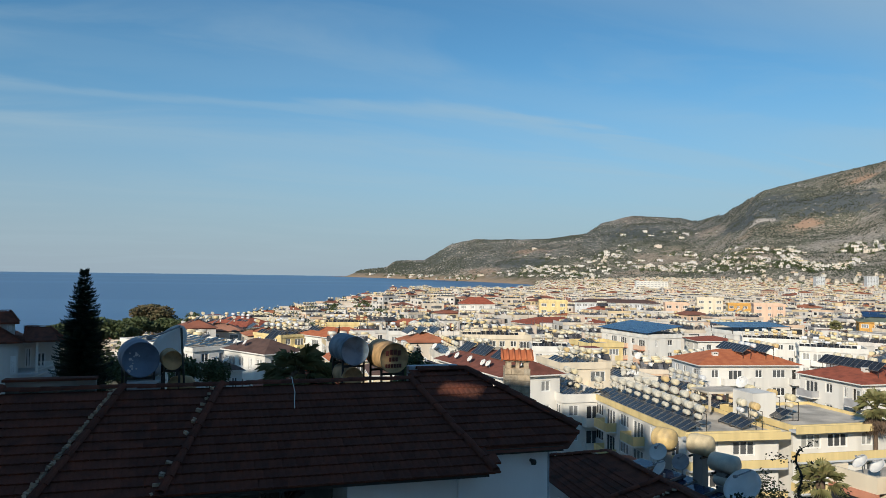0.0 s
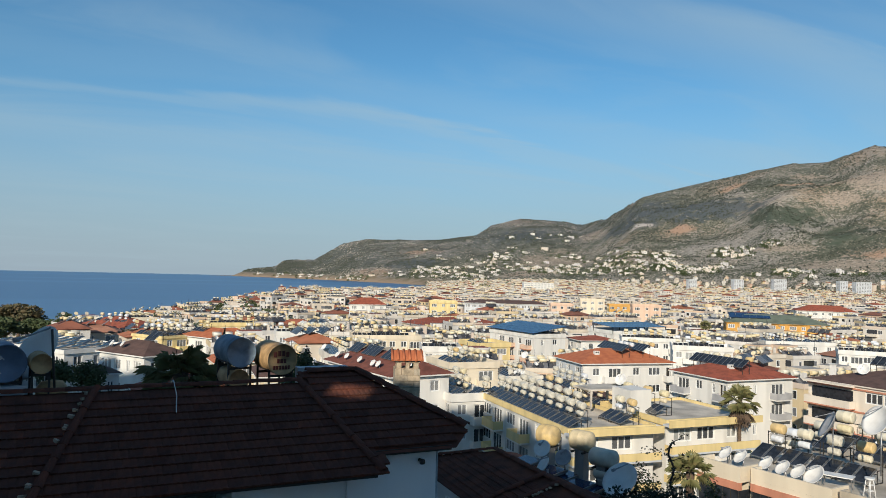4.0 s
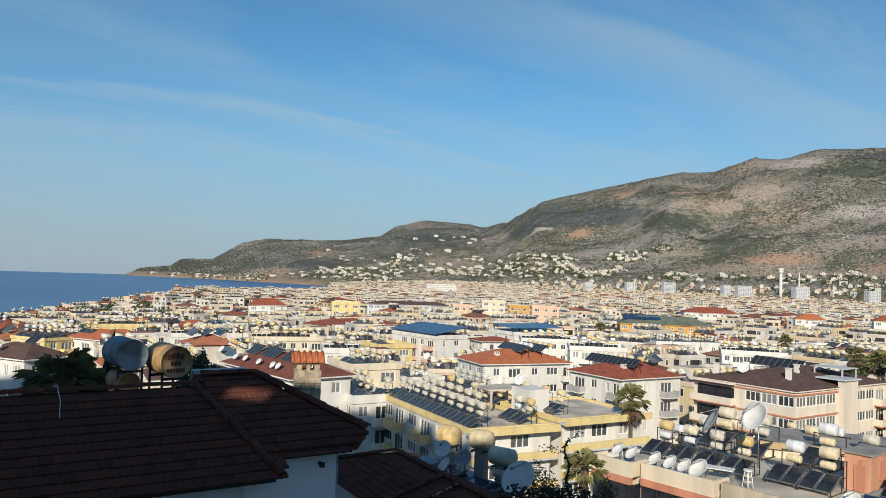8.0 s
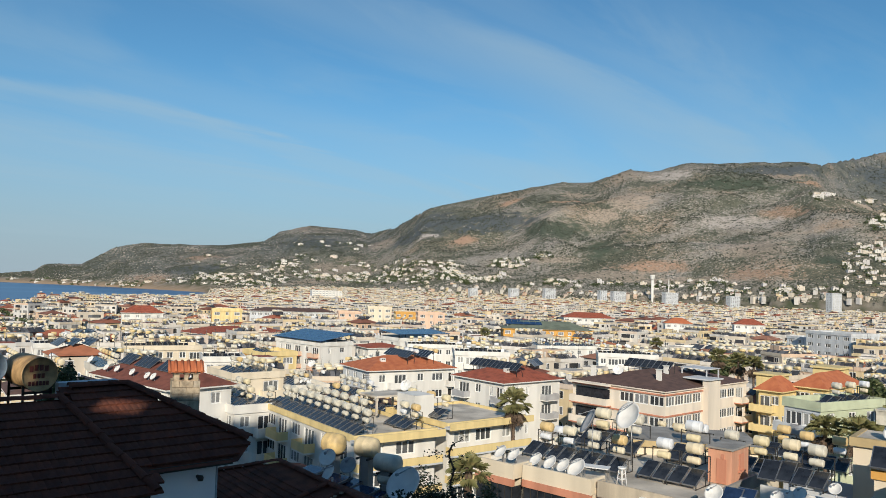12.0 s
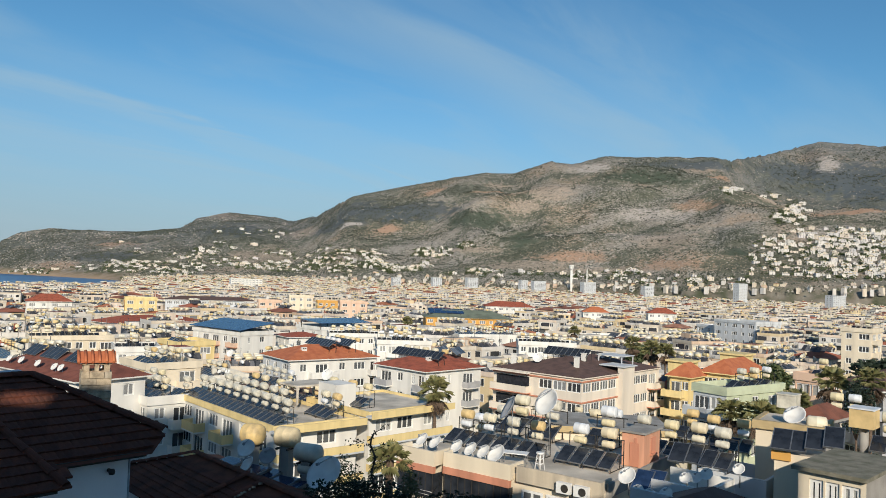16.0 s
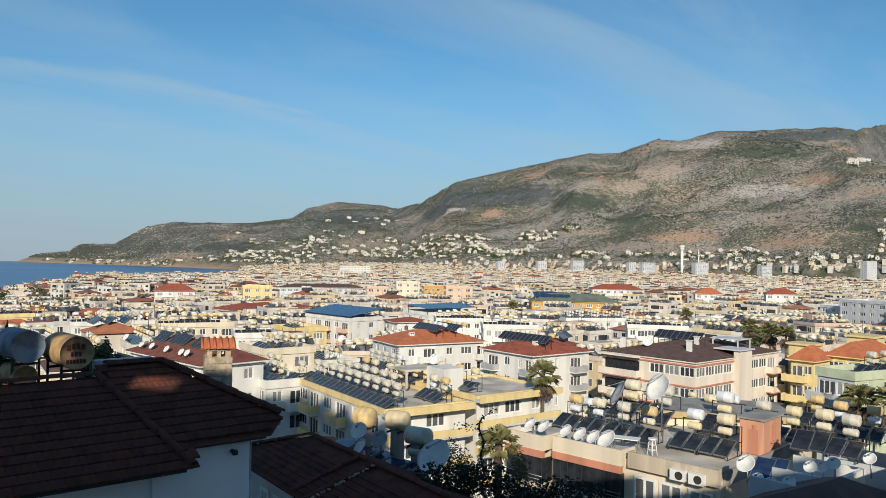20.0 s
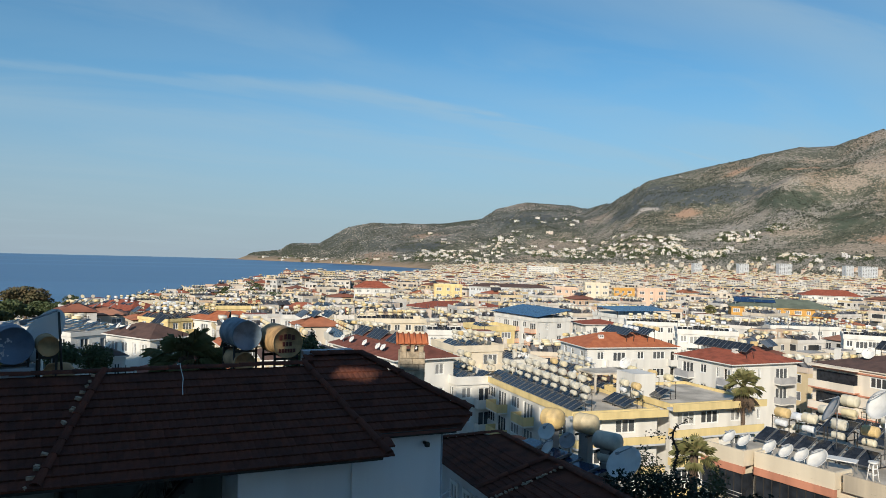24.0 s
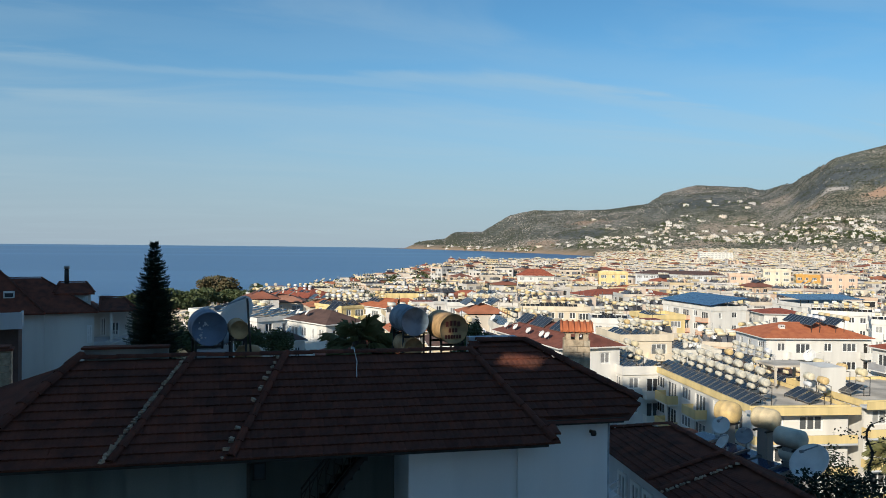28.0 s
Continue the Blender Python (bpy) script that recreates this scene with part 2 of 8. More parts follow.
# ---- mesh tools ----
class Mesh:
    """Collects faces for one mesh."""

    def __init__(self):
        self.v, self.f, self.m, self.s = [], [], [], []

    def add(self, verts, faces, mat=0, smooth=False):
        k = len(self.v)
        self.v += [tuple(p) for p in verts]
        self.f += [tuple(i + k for i in f) for f in faces]
        self.m += [mat] * len(faces)
        self.s += [smooth] * len(faces)
        return self

    def box(self, x0, x1, y0, y1, z0, z1, mat=0, m=None, top=None):
        """top: the material of the upper face, where it differs."""
        p = [(x, y, z) for z in (z0, z1) for x, y in ((x0, y0), (x1, y0), (x1, y1), (x0, y1))]
        if m is not None:
            p = [m @ Vector(q) for q in p]
        self.add(p, [(3, 2, 1, 0), (0, 1, 5, 4), (1, 2, 6, 5), (2, 3, 7, 6), (3, 0, 4, 7)], mat)
        k = len(self.v) - 8
        self.f.append((k + 4, k + 5, k + 6, k + 7))
        self.m.append(mat if top is None else top)
        self.s.append(False)
        return self

    def cyl(self, a, b, r0, r1=None, n=10, mat=0, caps=True, smooth=True, cap_mat=None):
        a, b = Vector(a), Vector(b)
        r1 = r0 if r1 is None else r1
        q = (b - a).to_track_quat("Z", "Y")
        ring = [q @ Vector((math.cos(2 * math.pi * i / n), math.sin(2 * math.pi * i / n), 0)) for i in range(n)]
        self.add([a + p * r0 for p in ring] + [b + p * r1 for p in ring], [(i, (i + 1) % n, n + (i + 1) % n, n + i) for i in range(n)], mat, smooth)
        if caps:
            k = len(self.v) - 2 * n
            cm = mat if cap_mat is None else cap_mat
            self.f += [tuple(k + n - 1 - i for i in range(n)), tuple(k + n + i for i in range(n))]
            self.m += [cm, cm]
            self.s += [False, False]
        return self

    def lathe(self, profile, m, n=16, mat=0):
        """profile: (radius, height) pairs, turned about z, then laid by m."""
        v = [m @ Vector((r * math.cos(2 * math.pi * i / n), r * math.sin(2 * math.pi * i / n), h)) for r, h in profile for i in range(n)]
        f = [(j * n + i, j * n + (i + 1) % n, (j + 1) * n + (i + 1) % n, (j + 1) * n + i) for j in range(len(profile) - 1) for i in range(n)]
        return self.add(v, f, mat, True)

    def weld(self):
        """Joins corners that coincide, so that the faces hang together."""
        seen, where, v = {}, [], []
        for p in self.v:
            k = (round(p[0], 4), round(p[1], 4), round(p[2], 4))
            if k not in seen:
                seen[k] = len(v)
                v.append(p)
            where.append(seen[k])
        self.v, self.f = v, [tuple(where[i] for i in f) for f in self.f]
        return self

    def joined(self, reach=0.06):
        """Ties loose boxes to one another with small cleats where they meet."""
        n = len(self.v) // 8
        done = {0}
        while len(done) < n:
            best = None
            for i in done:
                for j in set(range(n)) - done:
                    for a in range(8 * i, 8 * i + 8):
                        for b in range(8 * j, 8 * j + 8):
                            d = (Vector(self.v[a]) - Vector(self.v[b])).length
                            if best is None or d < best[0]:
                                best = (d, a, b, j)
            d, a, b, j = best
            c = 8 * j + (b - 8 * j + 4) % 8
            p = Vector(self.v[b]) + (Vector(self.v[c]) - Vector(self.v[b])).normalized() * 0.05
            self.v.append(tuple(p))
            self.f.append((a, b, len(self.v) - 1))
            self.m.append(0)
            self.s.append(False)
            done.add(j)
        return self

    def data(self, name, mats):
        me = bpy.data.meshes.new(name)
        me.from_pydata(self.v, [], self.f)
        for mt in mats if isinstance(mats, (list, tuple)) else [mats]:
            me.materials.append(mt)
        me.polygons.foreach_set("material_index", self.m)
        me.polygons.foreach_set("use_smooth", self.s)
        me.update()
        return me


def part(name, mesh, mats, parent, label="", at=None):
    """One mesh object under a thing or a part. mesh: a Mesh, or mesh data to share."""
    ob = new(name, mesh.data(name, mats) if isinstance(mesh, Mesh) else mesh)
    ob.parent = parent
    if at is not None:
        ob.matrix_basis = at
    return tagged(ob, label) if label else ob


def thing(name, at, label, category, group="", kind=""):
    ob = new(name)
    ob.empty_display_size = 0.2
    ob.matrix_basis = at
    return tagged(ob, label, category, group, kind)


def solid(name, mesh, mats, label, category, at=None, group="", kind=""):
    ob = new(name, mesh.data(name, mats))
    if at is not None:
        ob.matrix_basis = at
    return tagged(ob, label, category, group, kind)


# ---- ground ----
EYE = 50.0
SKY_AZ = (-24.5, -23, -21.8, -19.9, -19.2, -17, -14.9, -13.3, -7.9, -4.9, -3.7, -1.5, 1.9, 2.8, 4.9, 7.4, 8.5, 11.2, 17.2, 19.7, 22.5, 24, 27, 31.3, 35.6, 37.4, 39.6, 41, 43, 46, 55)
SKY_EL = (-0.9, -0.65, -0.1, 0.15, 0.66, 0.75, 2.05, 2.37, 2.48, 2.9, 3.7, 4.24, 4.08, 3.83, 4.36, 5.95, 6.25, 6.9, 8.15, 8.2, 9.13, 8.93, 9.54, 9.46, 9.26, 9.46, 9.93, 10.28, 9.98, 9.73, 9.6)
SHORE_AZ = (-70, -42.5, -32.8, -29.5, -26, -23.5, -19.3, -16.3, -13.3, -10.75, -8.5)
SHORE_D = (460, 500, 560, 690, 780, 900, 1240, 1450, 1600, 1760, 1950)
BASE_D = (0, 12, 25, 60, 110, 300, 500, 1000, 1500, 2100, 2600)
BASE_Z = (36, 36, 33, 25, 21, 18.5, 17, 13, 13, 27, 33)


def land(az, d):
    """Height of the ground over the sea."""
    z = float(np.interp(d, BASE_D, BASE_Z))
    if az < 0:
        z = z + (np.interp(d, (0, 300, 1000, 2600), (0, 0, -4, -28))) * min(1, -az / 9)
    if az < -8.5:
        s = float(np.interp(az, SHORE_AZ, SHORE_D))
        z = min(z, 1.0 + (s - d) * 0.05) if d < s + 40 else -6.0
    if az > -24.6:
        foot = float(np.interp(az, (-24.5, -18, -12.4, -10.7, -8.5, -5, 5, 20, 35, 50), (4560, 3850, 3250, 3050, 2760, 2500, 2150, 1950, 1800, 1800)))
        crest = float(np.interp(az, (-24.5, -17, -13, -5, -4, 3, 7, 20, 30, 35, 40, 55), (4620, 4300, 4200, 4100, 4500, 4450, 3350, 3350, 3450, 3500, 4550, 4600)))
        top = EYE + crest * math.tan(radians(float(np.interp(az, SKY_AZ, SKY_EL))))
        low = float(np.interp(az, (-24.5, -8.5, -5, 8, 30, 50), (0.5, 1.0, 16, 30, 40, 56)))
        if d > foot:
            t = (d - foot) / (crest - foot)
            x, y = polar(az, d)
            if t <= 1:
                bulge = math.sin(math.pi * t)
                ridge = 1 - abs(noise.noise(Vector((x / 420, y / 520, 1.7)))) * 2.2 - 0.5 * abs(noise.noise(Vector((x / 170, y / 210, 5.1))))
                fold = noise.fractal(Vector((x / 260, y / 260, 4)), 0.9, 2.1, 5)
                z = low + (top - low) * (t ** 1.06 - 0.05 * bulge + 0.11 * bulge * (ridge - 0.25) + 0.04 * bulge * fold)
                if az > 34.5:  # a spur before the mountain
                    spur = EYE + 2900 * math.tan(radians(float(np.interp(az, (34, 37, 40, 43, 50), (8.3, 6.9, 6.0, 5.5, 5.2)))))
                    z2 = float(np.interp(d, (foot, 2900, 3450, crest), (low, spur, spur - 25, top)))
                    z2 += (top - low) * bulge * (0.035 * (ridge - 0.25) + 0.03 * fold)
                    w = min(1.0, (az - 34.5) / 2.5)
                    z = z * (1 - w) + z2 * w
                z += 5 * bulge * noise.noise(Vector((x / 40, y / 40, 9)))
                z += 0.018 * top * t * noise.fractal(Vector((x / 110, y / 110, 2)), 0.8, 2.0, 4) * min(1, (top - 50) / 100)
                if az < -8.5:
                    z = max(z, 1.0)
            else:
                z = top - (d - crest) * 0.25
    return max(z, -6.0)


GRID = 30.0  # the town's streets run along this angle


def fan(azs, ds, fn):
    """A sheet over the plan, in rings round the terrace."""
    v = []
    for d in ds:
        for az in azs:
            x, y = polar(az, d)
            v.append((x, y, fn(az, d)))
    n = len(azs)
    return v, [(j * n + i, (j + 1) * n + i, (j + 1) * n + i + 1, j * n + i + 1) for j in range(len(ds) - 1) for i in range(n - 1)]


class Nodes:
    """Short hands for a node material."""

    def __init__(self, name):
        self.mat = bpy.data.materials.new(name)
        self.mat.use_nodes = True
        self.n, self.l = self.mat.node_tree.nodes, self.mat.node_tree.links
        self.b = self.n["Principled BSDF"]
        self.co = self.n.new("ShaderNodeTexCoord").outputs["Object"]

    def noise(self, scale, detail=6, rough=0.55, stretch=(1, 1, 1), turn=0.0):
        t, mp = self.n.new("ShaderNodeTexNoise"), self.n.new("ShaderNodeMapping")
        mp.inputs["Scale"].default_value, mp.inputs["Rotation"].default_value = stretch, (0, 0, radians(turn))
        self.l.new(self.co, mp.inputs[0])
        self.l.new(mp.outputs[0], t.inputs["Vector"])
        t.inputs["Scale"].default_value, t.inputs["Detail"].default_value, t.inputs["Roughness"].default_value = scale, detail, rough
        return t.outputs["Fac"]

    def ramp(self, src, *stops):
        r = self.n.new("ShaderNodeValToRGB")
        e = r.color_ramp.elements
        while len(e) < len(stops):
            e.new(0.5)
        for i, (p, c) in enumerate(stops):
            e[i].position, e[i].color = p, (*c, 1) if isinstance(c, tuple) else (c, c, c, 1)
        self.l.new(src, r.inputs[0])
        return r.outputs[0]

    def mix(self, fac, a, c, mode="MIX"):
        x = self.n.new("ShaderNodeMixRGB")
        x.blend_type = mode
        for sock, v in (("Fac", fac), ("Color1", a), ("Color2", c)):
            if isinstance(v, (int, float, tuple)):
                x.inputs[sock].default_value = v if sock == "Fac" else (*v, 1)
            else:
                self.l.new(v, x.inputs[sock])
        return x.outputs[0]

    def span(self, src, a, c, lo=0.0, hi=1.0):
        r = self.n.new("ShaderNodeMapRange")
        for k, v in (("From Min", a), ("From Max", c), ("To Min", lo), ("To Max", hi)):
            r.inputs[k].default_value = v
        self.l.new(src, r.inputs["Value"])
        return r.outputs[0]

    def math(self, op, a, c):
        x = self.n.new("ShaderNodeMath")
        x.operation = op
        for i, v in enumerate((a, c)):
            if isinstance(v, (int, float)):
                x.inputs[i].default_value = v
            else:
                self.l.new(v, x.inputs[i])
        return x.outputs[0]

    def bump(self, src, strength, distance):
        bp = self.n.new("ShaderNodeBump")
        bp.inputs["Strength"].default_value, bp.inputs["Distance"].default_value = strength, distance
        self.l.new(src, bp.inputs["Height"])
        self.l.new(bp.outputs[0], self.b.inputs["Normal"])


RED, TAN, PALE, PINE, HAZY_FIR = (0.4, 0.26, 0.18), (0.37, 0.3, 0.24), (0.48, 0.43, 0.39), (0.07, 0.09, 0.065), (0.085, 0.1, 0.11)
# patches of the slopes: azimuth, height angle, half width and half height in degrees, colour
EARTH = ((13.6, 6.55, 1.0, 0.13, RED), (18.7, 6.69, 2.2, 0.09, RED), (18.3, 7.15, 1.0, 0.35, TAN), (35.0, 7.8, 1.3, 0.22, RED), (37.8, 6.4, 1.7, 0.14, TAN), (43.0, 5.45, 3.2, 0.18, RED),
         (7.4, 3.85, 0.9, 0.12, PALE), (10.2, 3.5, 1.0, 0.2, RED), (25.5, 8.6, 1.6, 0.6, PALE), (22.6, 6.8, 1.6, 1.0, TAN), (20.7, 5.5, 1.2, 0.6, TAN), (24.4, 1.85, 2.6, 0.5, RED))
SOIL = ((31.5, 1.6, 2.6, 0.45, RED), (-12.9, -0.25, 1.5, 0.5, RED), (-9.2, 1.5, 1.6, 0.3, RED), (1.0, 0.9, 2.5, 0.6, TAN), (4.1, 3.0, 1.2, 0.7, TAN), (31.1, 3.4, 2.5, 0.9, TAN), (33.0, 5.9, 1.8, 0.5, RED),
        (30.0, 5.2, 3.0, 0.7, PALE), (17.0, 2.1, 3.0, 0.25, TAN), (21.0, 1.2, 4.0, 0.4, TAN), (27.0, 1.0, 4.0, 0.3, TAN), (41.6, 8.7, 0.7, 0.8, PALE))
# the bluish tone here is dark woods with haze put into the colour
WOODS = ((8.5, 4.9, 3.4, 1.3, HAZY_FIR), (12.8, 5.0, 3.2, 1.0, HAZY_FIR), (6.0, 3.6, 3.0, 0.8, HAZY_FIR), (17.0, 4.5, 2.6, 0.9, PINE), (20.6, 3.3, 1.7, 1.1, PINE), (29.4, 7.9, 3.2, 0.75, PINE), (33.0, 8.8, 5.0, 0.5, HAZY_FIR), (43.2, 7.7, 3.2, 1.6, HAZY_FIR),
         (39.4, 8.2, 1.9, 1.2, HAZY_FIR), (46.0, 6.9, 4.0, 1.2, HAZY_FIR), (35.8, 2.6, 0.9, 0.4, PINE), (-1.2, 2.8, 2.6, 0.8, HAZY_FIR), (-17.0, 0.9, 3.0, 0.7, HAZY_FIR), (-9.0, 0.6, 3.0, 0.5, HAZY_FIR))

def hill_point(az, el):
    """Where the way up at this height angle meets the hills, and how far off that is."""
    d = 1750.0
    while d < 4600 and EYE + d * math.tan(radians(el)) > land(az, d):
        d += 10
    return (*polar(az, d), land(az, d)), d


def hillside():
    """Limestone scrub: bushes on pale rock and reddish earth, pines in patches, haze put into the far tones; town
    ground on the plain.
    """
    k = Nodes("hillside")
    k.b.inputs["Roughness"].default_value, k.b.inputs["Specular IOR Level"].default_value = 0.95, 0.1
    rough = k.noise(0.03, 5, 0.7)
    rock = k.ramp(k.noise(0.0045), (0.38, (0.27, 0.25, 0.225)), (0.52, (0.31, 0.27, 0.225)), (0.62, (0.35, 0.265, 0.195)))
    stone = k.ramp(k.noise(0.16, 4, 0.75), (0.55, 0.0), (0.6, 1.0))
    rock = k.mix(k.mix(0.7, (0, 0, 0), stone), rock, (0.52, 0.49, 0.45))
    bush = k.ramp(k.noise(0.02, 4), (0.4, (0.085, 0.095, 0.07)), (0.65, (0.13, 0.13, 0.095)))
    dense = k.ramp(k.noise(0.0032, 5, 0.6), (0.41, 0.0), (0.58, 1.0))
    veins = k.ramp(k.noise(0.012, 5, 0.6, (0.25, 1, 1), 35), (0.46, 0.0), (0.56, 1.0))
    thick = k.math("ADD", k.math("MULTIPLY", dense, 0.1), k.math("MULTIPLY", veins, 0.05))
    speck = k.noise(0.12, 6, 0.85)
    cover = k.span(k.math("ADD", speck, thick), 0.53, 0.61)
    hill = k.mix(cover, rock, bush)
    # blue-grey haze put into the colour of the farther wooded ridges
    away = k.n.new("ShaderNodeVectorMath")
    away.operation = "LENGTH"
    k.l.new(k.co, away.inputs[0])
    hill = k.mix(k.math("MULTIPLY", k.span(away.outputs["Value"], 3050, 3700, 0.0, 0.6), k.span(rough, 0.62, 0.45, 0.5, 1.0)), hill, HAZY_FIR)
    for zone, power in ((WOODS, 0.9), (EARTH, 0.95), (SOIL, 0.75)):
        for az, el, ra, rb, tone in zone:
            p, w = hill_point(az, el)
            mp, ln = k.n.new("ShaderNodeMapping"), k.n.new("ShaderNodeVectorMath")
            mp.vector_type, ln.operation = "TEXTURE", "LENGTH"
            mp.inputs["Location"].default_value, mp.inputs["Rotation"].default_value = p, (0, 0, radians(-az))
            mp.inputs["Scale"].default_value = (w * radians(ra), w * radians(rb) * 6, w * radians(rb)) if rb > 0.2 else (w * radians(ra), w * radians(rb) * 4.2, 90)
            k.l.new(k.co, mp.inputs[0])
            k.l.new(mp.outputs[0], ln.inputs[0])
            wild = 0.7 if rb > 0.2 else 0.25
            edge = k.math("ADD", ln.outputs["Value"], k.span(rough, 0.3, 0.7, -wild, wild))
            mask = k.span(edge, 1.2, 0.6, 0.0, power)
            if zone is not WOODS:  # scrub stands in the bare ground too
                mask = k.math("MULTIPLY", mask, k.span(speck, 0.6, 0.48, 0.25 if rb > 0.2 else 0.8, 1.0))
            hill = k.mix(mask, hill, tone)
    flat = k.ramp(k.noise(0.03, 5), (0.4, (0.06, 0.075, 0.035)), (0.55, (0.2, 0.175, 0.14)), (0.7, (0.3, 0.27, 0.22)))
    sep = k.n.new("ShaderNodeSeparateXYZ")
    k.l.new(k.co, sep.inputs[0])
    far = k.n.new("ShaderNodeVectorMath")
    far.operation = "LENGTH"
    k.l.new(k.co, far.inputs[0])
    up = k.math("MULTIPLY", k.span(sep.outputs["Z"], 3, 50), k.span(far.outputs["Value"], 1700, 2000))
    shore = k.math("MULTIPLY", k.span(sep.outputs["Z"], 26, 3), k.span(far.outputs["Value"], 2700, 3000))
    col = k.mix(up, flat, hill)
    col = k.mix(shore, col, (0.34, 0.25, 0.17))
    k.l.new(col, k.b.inputs["Base Color"])
    k.bump(k.noise(0.09, 6, 0.7), 0.6, 3.0)
    return k.mat


azs = [-180, -140, -110, -90, -75, -62] + [float(a) for a in np.arange(-56, 56.01, 0.25)] + [62, 75, 90, 110, 140, 180]
ds = [0.01, 6, 12, 18, 25, 33, 42, 52, 65, 80, 95, 110, 140, 180, 230, 300, 380, 470, 560, 640, 720, 800, 900, 1000, 1120, 1250, 1400, 1550, 1700]
ds += [float(d) for d in np.arange(1800, 4650, 30)] + [4700, 4900]
gm = Mesh()
gm.add(*fan(azs, ds, land), 0, True)
ground = solid("ground", gm, hillside(), "town ground rising to scrubby limestone hills", "ground", kind="structure")


def scrub(name, count, seed, mat, label, lo, hi, flat, want):
    """Low bushes or boulders scattered over the slopes, thick and thin in patches."""
    r = random.Random(seed)
    v, f = [], []
    while count:
        az, t = r.uniform(-23, 50), r.random()
        foot = float(np.interp(az, (-24.5, -18, -12.4, -10.7, -8.5, -5, 5, 20, 35, 50), (4560, 3850, 3250, 3050, 2760, 2500, 2150, 1950, 1800, 1800)))
        crest = float(np.interp(az, (-24.5, -17, -13, -5, -4, 3, 7, 20, 30, 35, 40, 55), (4620, 4300, 4200, 4100, 4500, 4450, 3350, 3350, 3450, 3500, 4550, 4600)))
        d = foot + (crest - foot) * t * 0.985
        x, y = polar(az, d)
        if noise.fractal(Vector((x / 300, y / 160, 3.0)), 0.8, 2.0, 3) * want + r.gauss(0, 0.35) < 0.02:
            continue
        z = land(az, d)
        if z < (26 if az < -8.5 else 6):
            continue
        el = math.degrees(math.atan2(z - EYE, d))
        bare = any(((az - q[0]) / q[2]) ** 2 + ((el - q[1]) / q[3]) ** 2 < 1 for q in EARTH + SOIL)
        wood = any(((az - q[0]) / q[2]) ** 2 + ((el - q[1]) / q[3]) ** 2 < 1 for q in WOODS)
        if want > 0 and bare and r.random() < 0.7 or want < 0 and wood and r.random() < 0.8 or want > 0 and not wood and r.random() < 0.3:
            continue
        size = r.uniform(lo, hi) * (1 + (d - 2000) / 4000)
        k0, a0 = len(v), r.uniform(0, 6)
        v += [(x + size * r.uniform(0.7, 1.2) * math.cos(a0 + q * 1.2566), y + size * r.uniform(0.7, 1.2) * math.sin(a0 + q * 1.2566), z - 0.6) for q in range(5)]
        v.append((x + r.uniform(-0.3, 0.3) * size, y + r.uniform(-0.3, 0.3) * size, z + size * flat * r.uniform(0.7, 1.3)))
        f += [(k0 + q, k0 + (q + 1) % 5, k0 + 5) for q in range(5)]
        count -= 1
    me = Mesh()
    me.add(v, f)
    solid(name, me, mat, label, "scrub" if "scrub" in name else "rocks", kind="stuff")


scrub_leaf = by_piece(material("scrub_leaves", (0.066, 0.074, 0.055), 0.9, vary=0.1, scale=0.2), ((1, 1, 1), (0.7, 0.75, 0.76), (1.2, 1.12, 1.0), (0.85, 0.92, 0.85)), True)
boulder = by_piece(material("pale_limestone", (0.5, 0.45, 0.39), 0.95, vary=0.12, scale=0.3), ((1, 1, 1), (0.85, 0.82, 0.8), (1.15, 1.12, 1.1)), True)
scrub("hillside_scrub", 46000, 12, scrub_leaf, "dark green scrub and low pines dotting the slopes", 1.4, 3.6, 0.8, 1.0)
scrub("hillside_rocks", 17000, 13, boulder, "pale limestone outcrops on the slopes", 1.2, 3.6, 0.45, -1.0)

k = Nodes("sea_water")
k.b.inputs["Roughness"].default_value = 0.32
mp, streak = k.n.new("ShaderNodeMapping"), k.n.new("ShaderNodeTexNoise")
mp.vector_type = "TEXTURE"
mp.inputs["Rotation"].default_value, mp.inputs["Scale"].default_value = (0, 0, radians(30)), (9, 1, 1)
streak.inputs["Scale"].default_value, streak.inputs["Detail"].default_value = 0.0017, 4
k.l.new(k.co, mp.inputs[0])
k.l.new(mp.outputs[0], streak.inputs["Vector"])
k.l.new(k.ramp(streak.outputs["Fac"], (0.5, (0.03, 0.1, 0.245)), (0.58, (0.05, 0.135, 0.29)), (0.64, (0.13, 0.245, 0.38))), k.b.inputs["Base Color"])
k.bump(k.noise(0.06, 8, 0.6), 0.35, 1.2)
wm = Mesh()
ring = [(4800 * math.sin(radians(a)), 4800 * math.cos(radians(a)), 0) for a in range(-120, 60, 2)]
wm.add([(0, 300, 0)] + ring, [(0, i + 1, i) for i in range(1, len(ring) - 1)])
solid("sea", wm, k.mat, "calm blue sea out to the horizon", "sea", kind="structure")


# ---- building kit ----
FH = 2.9  # storey height
PANES = {}


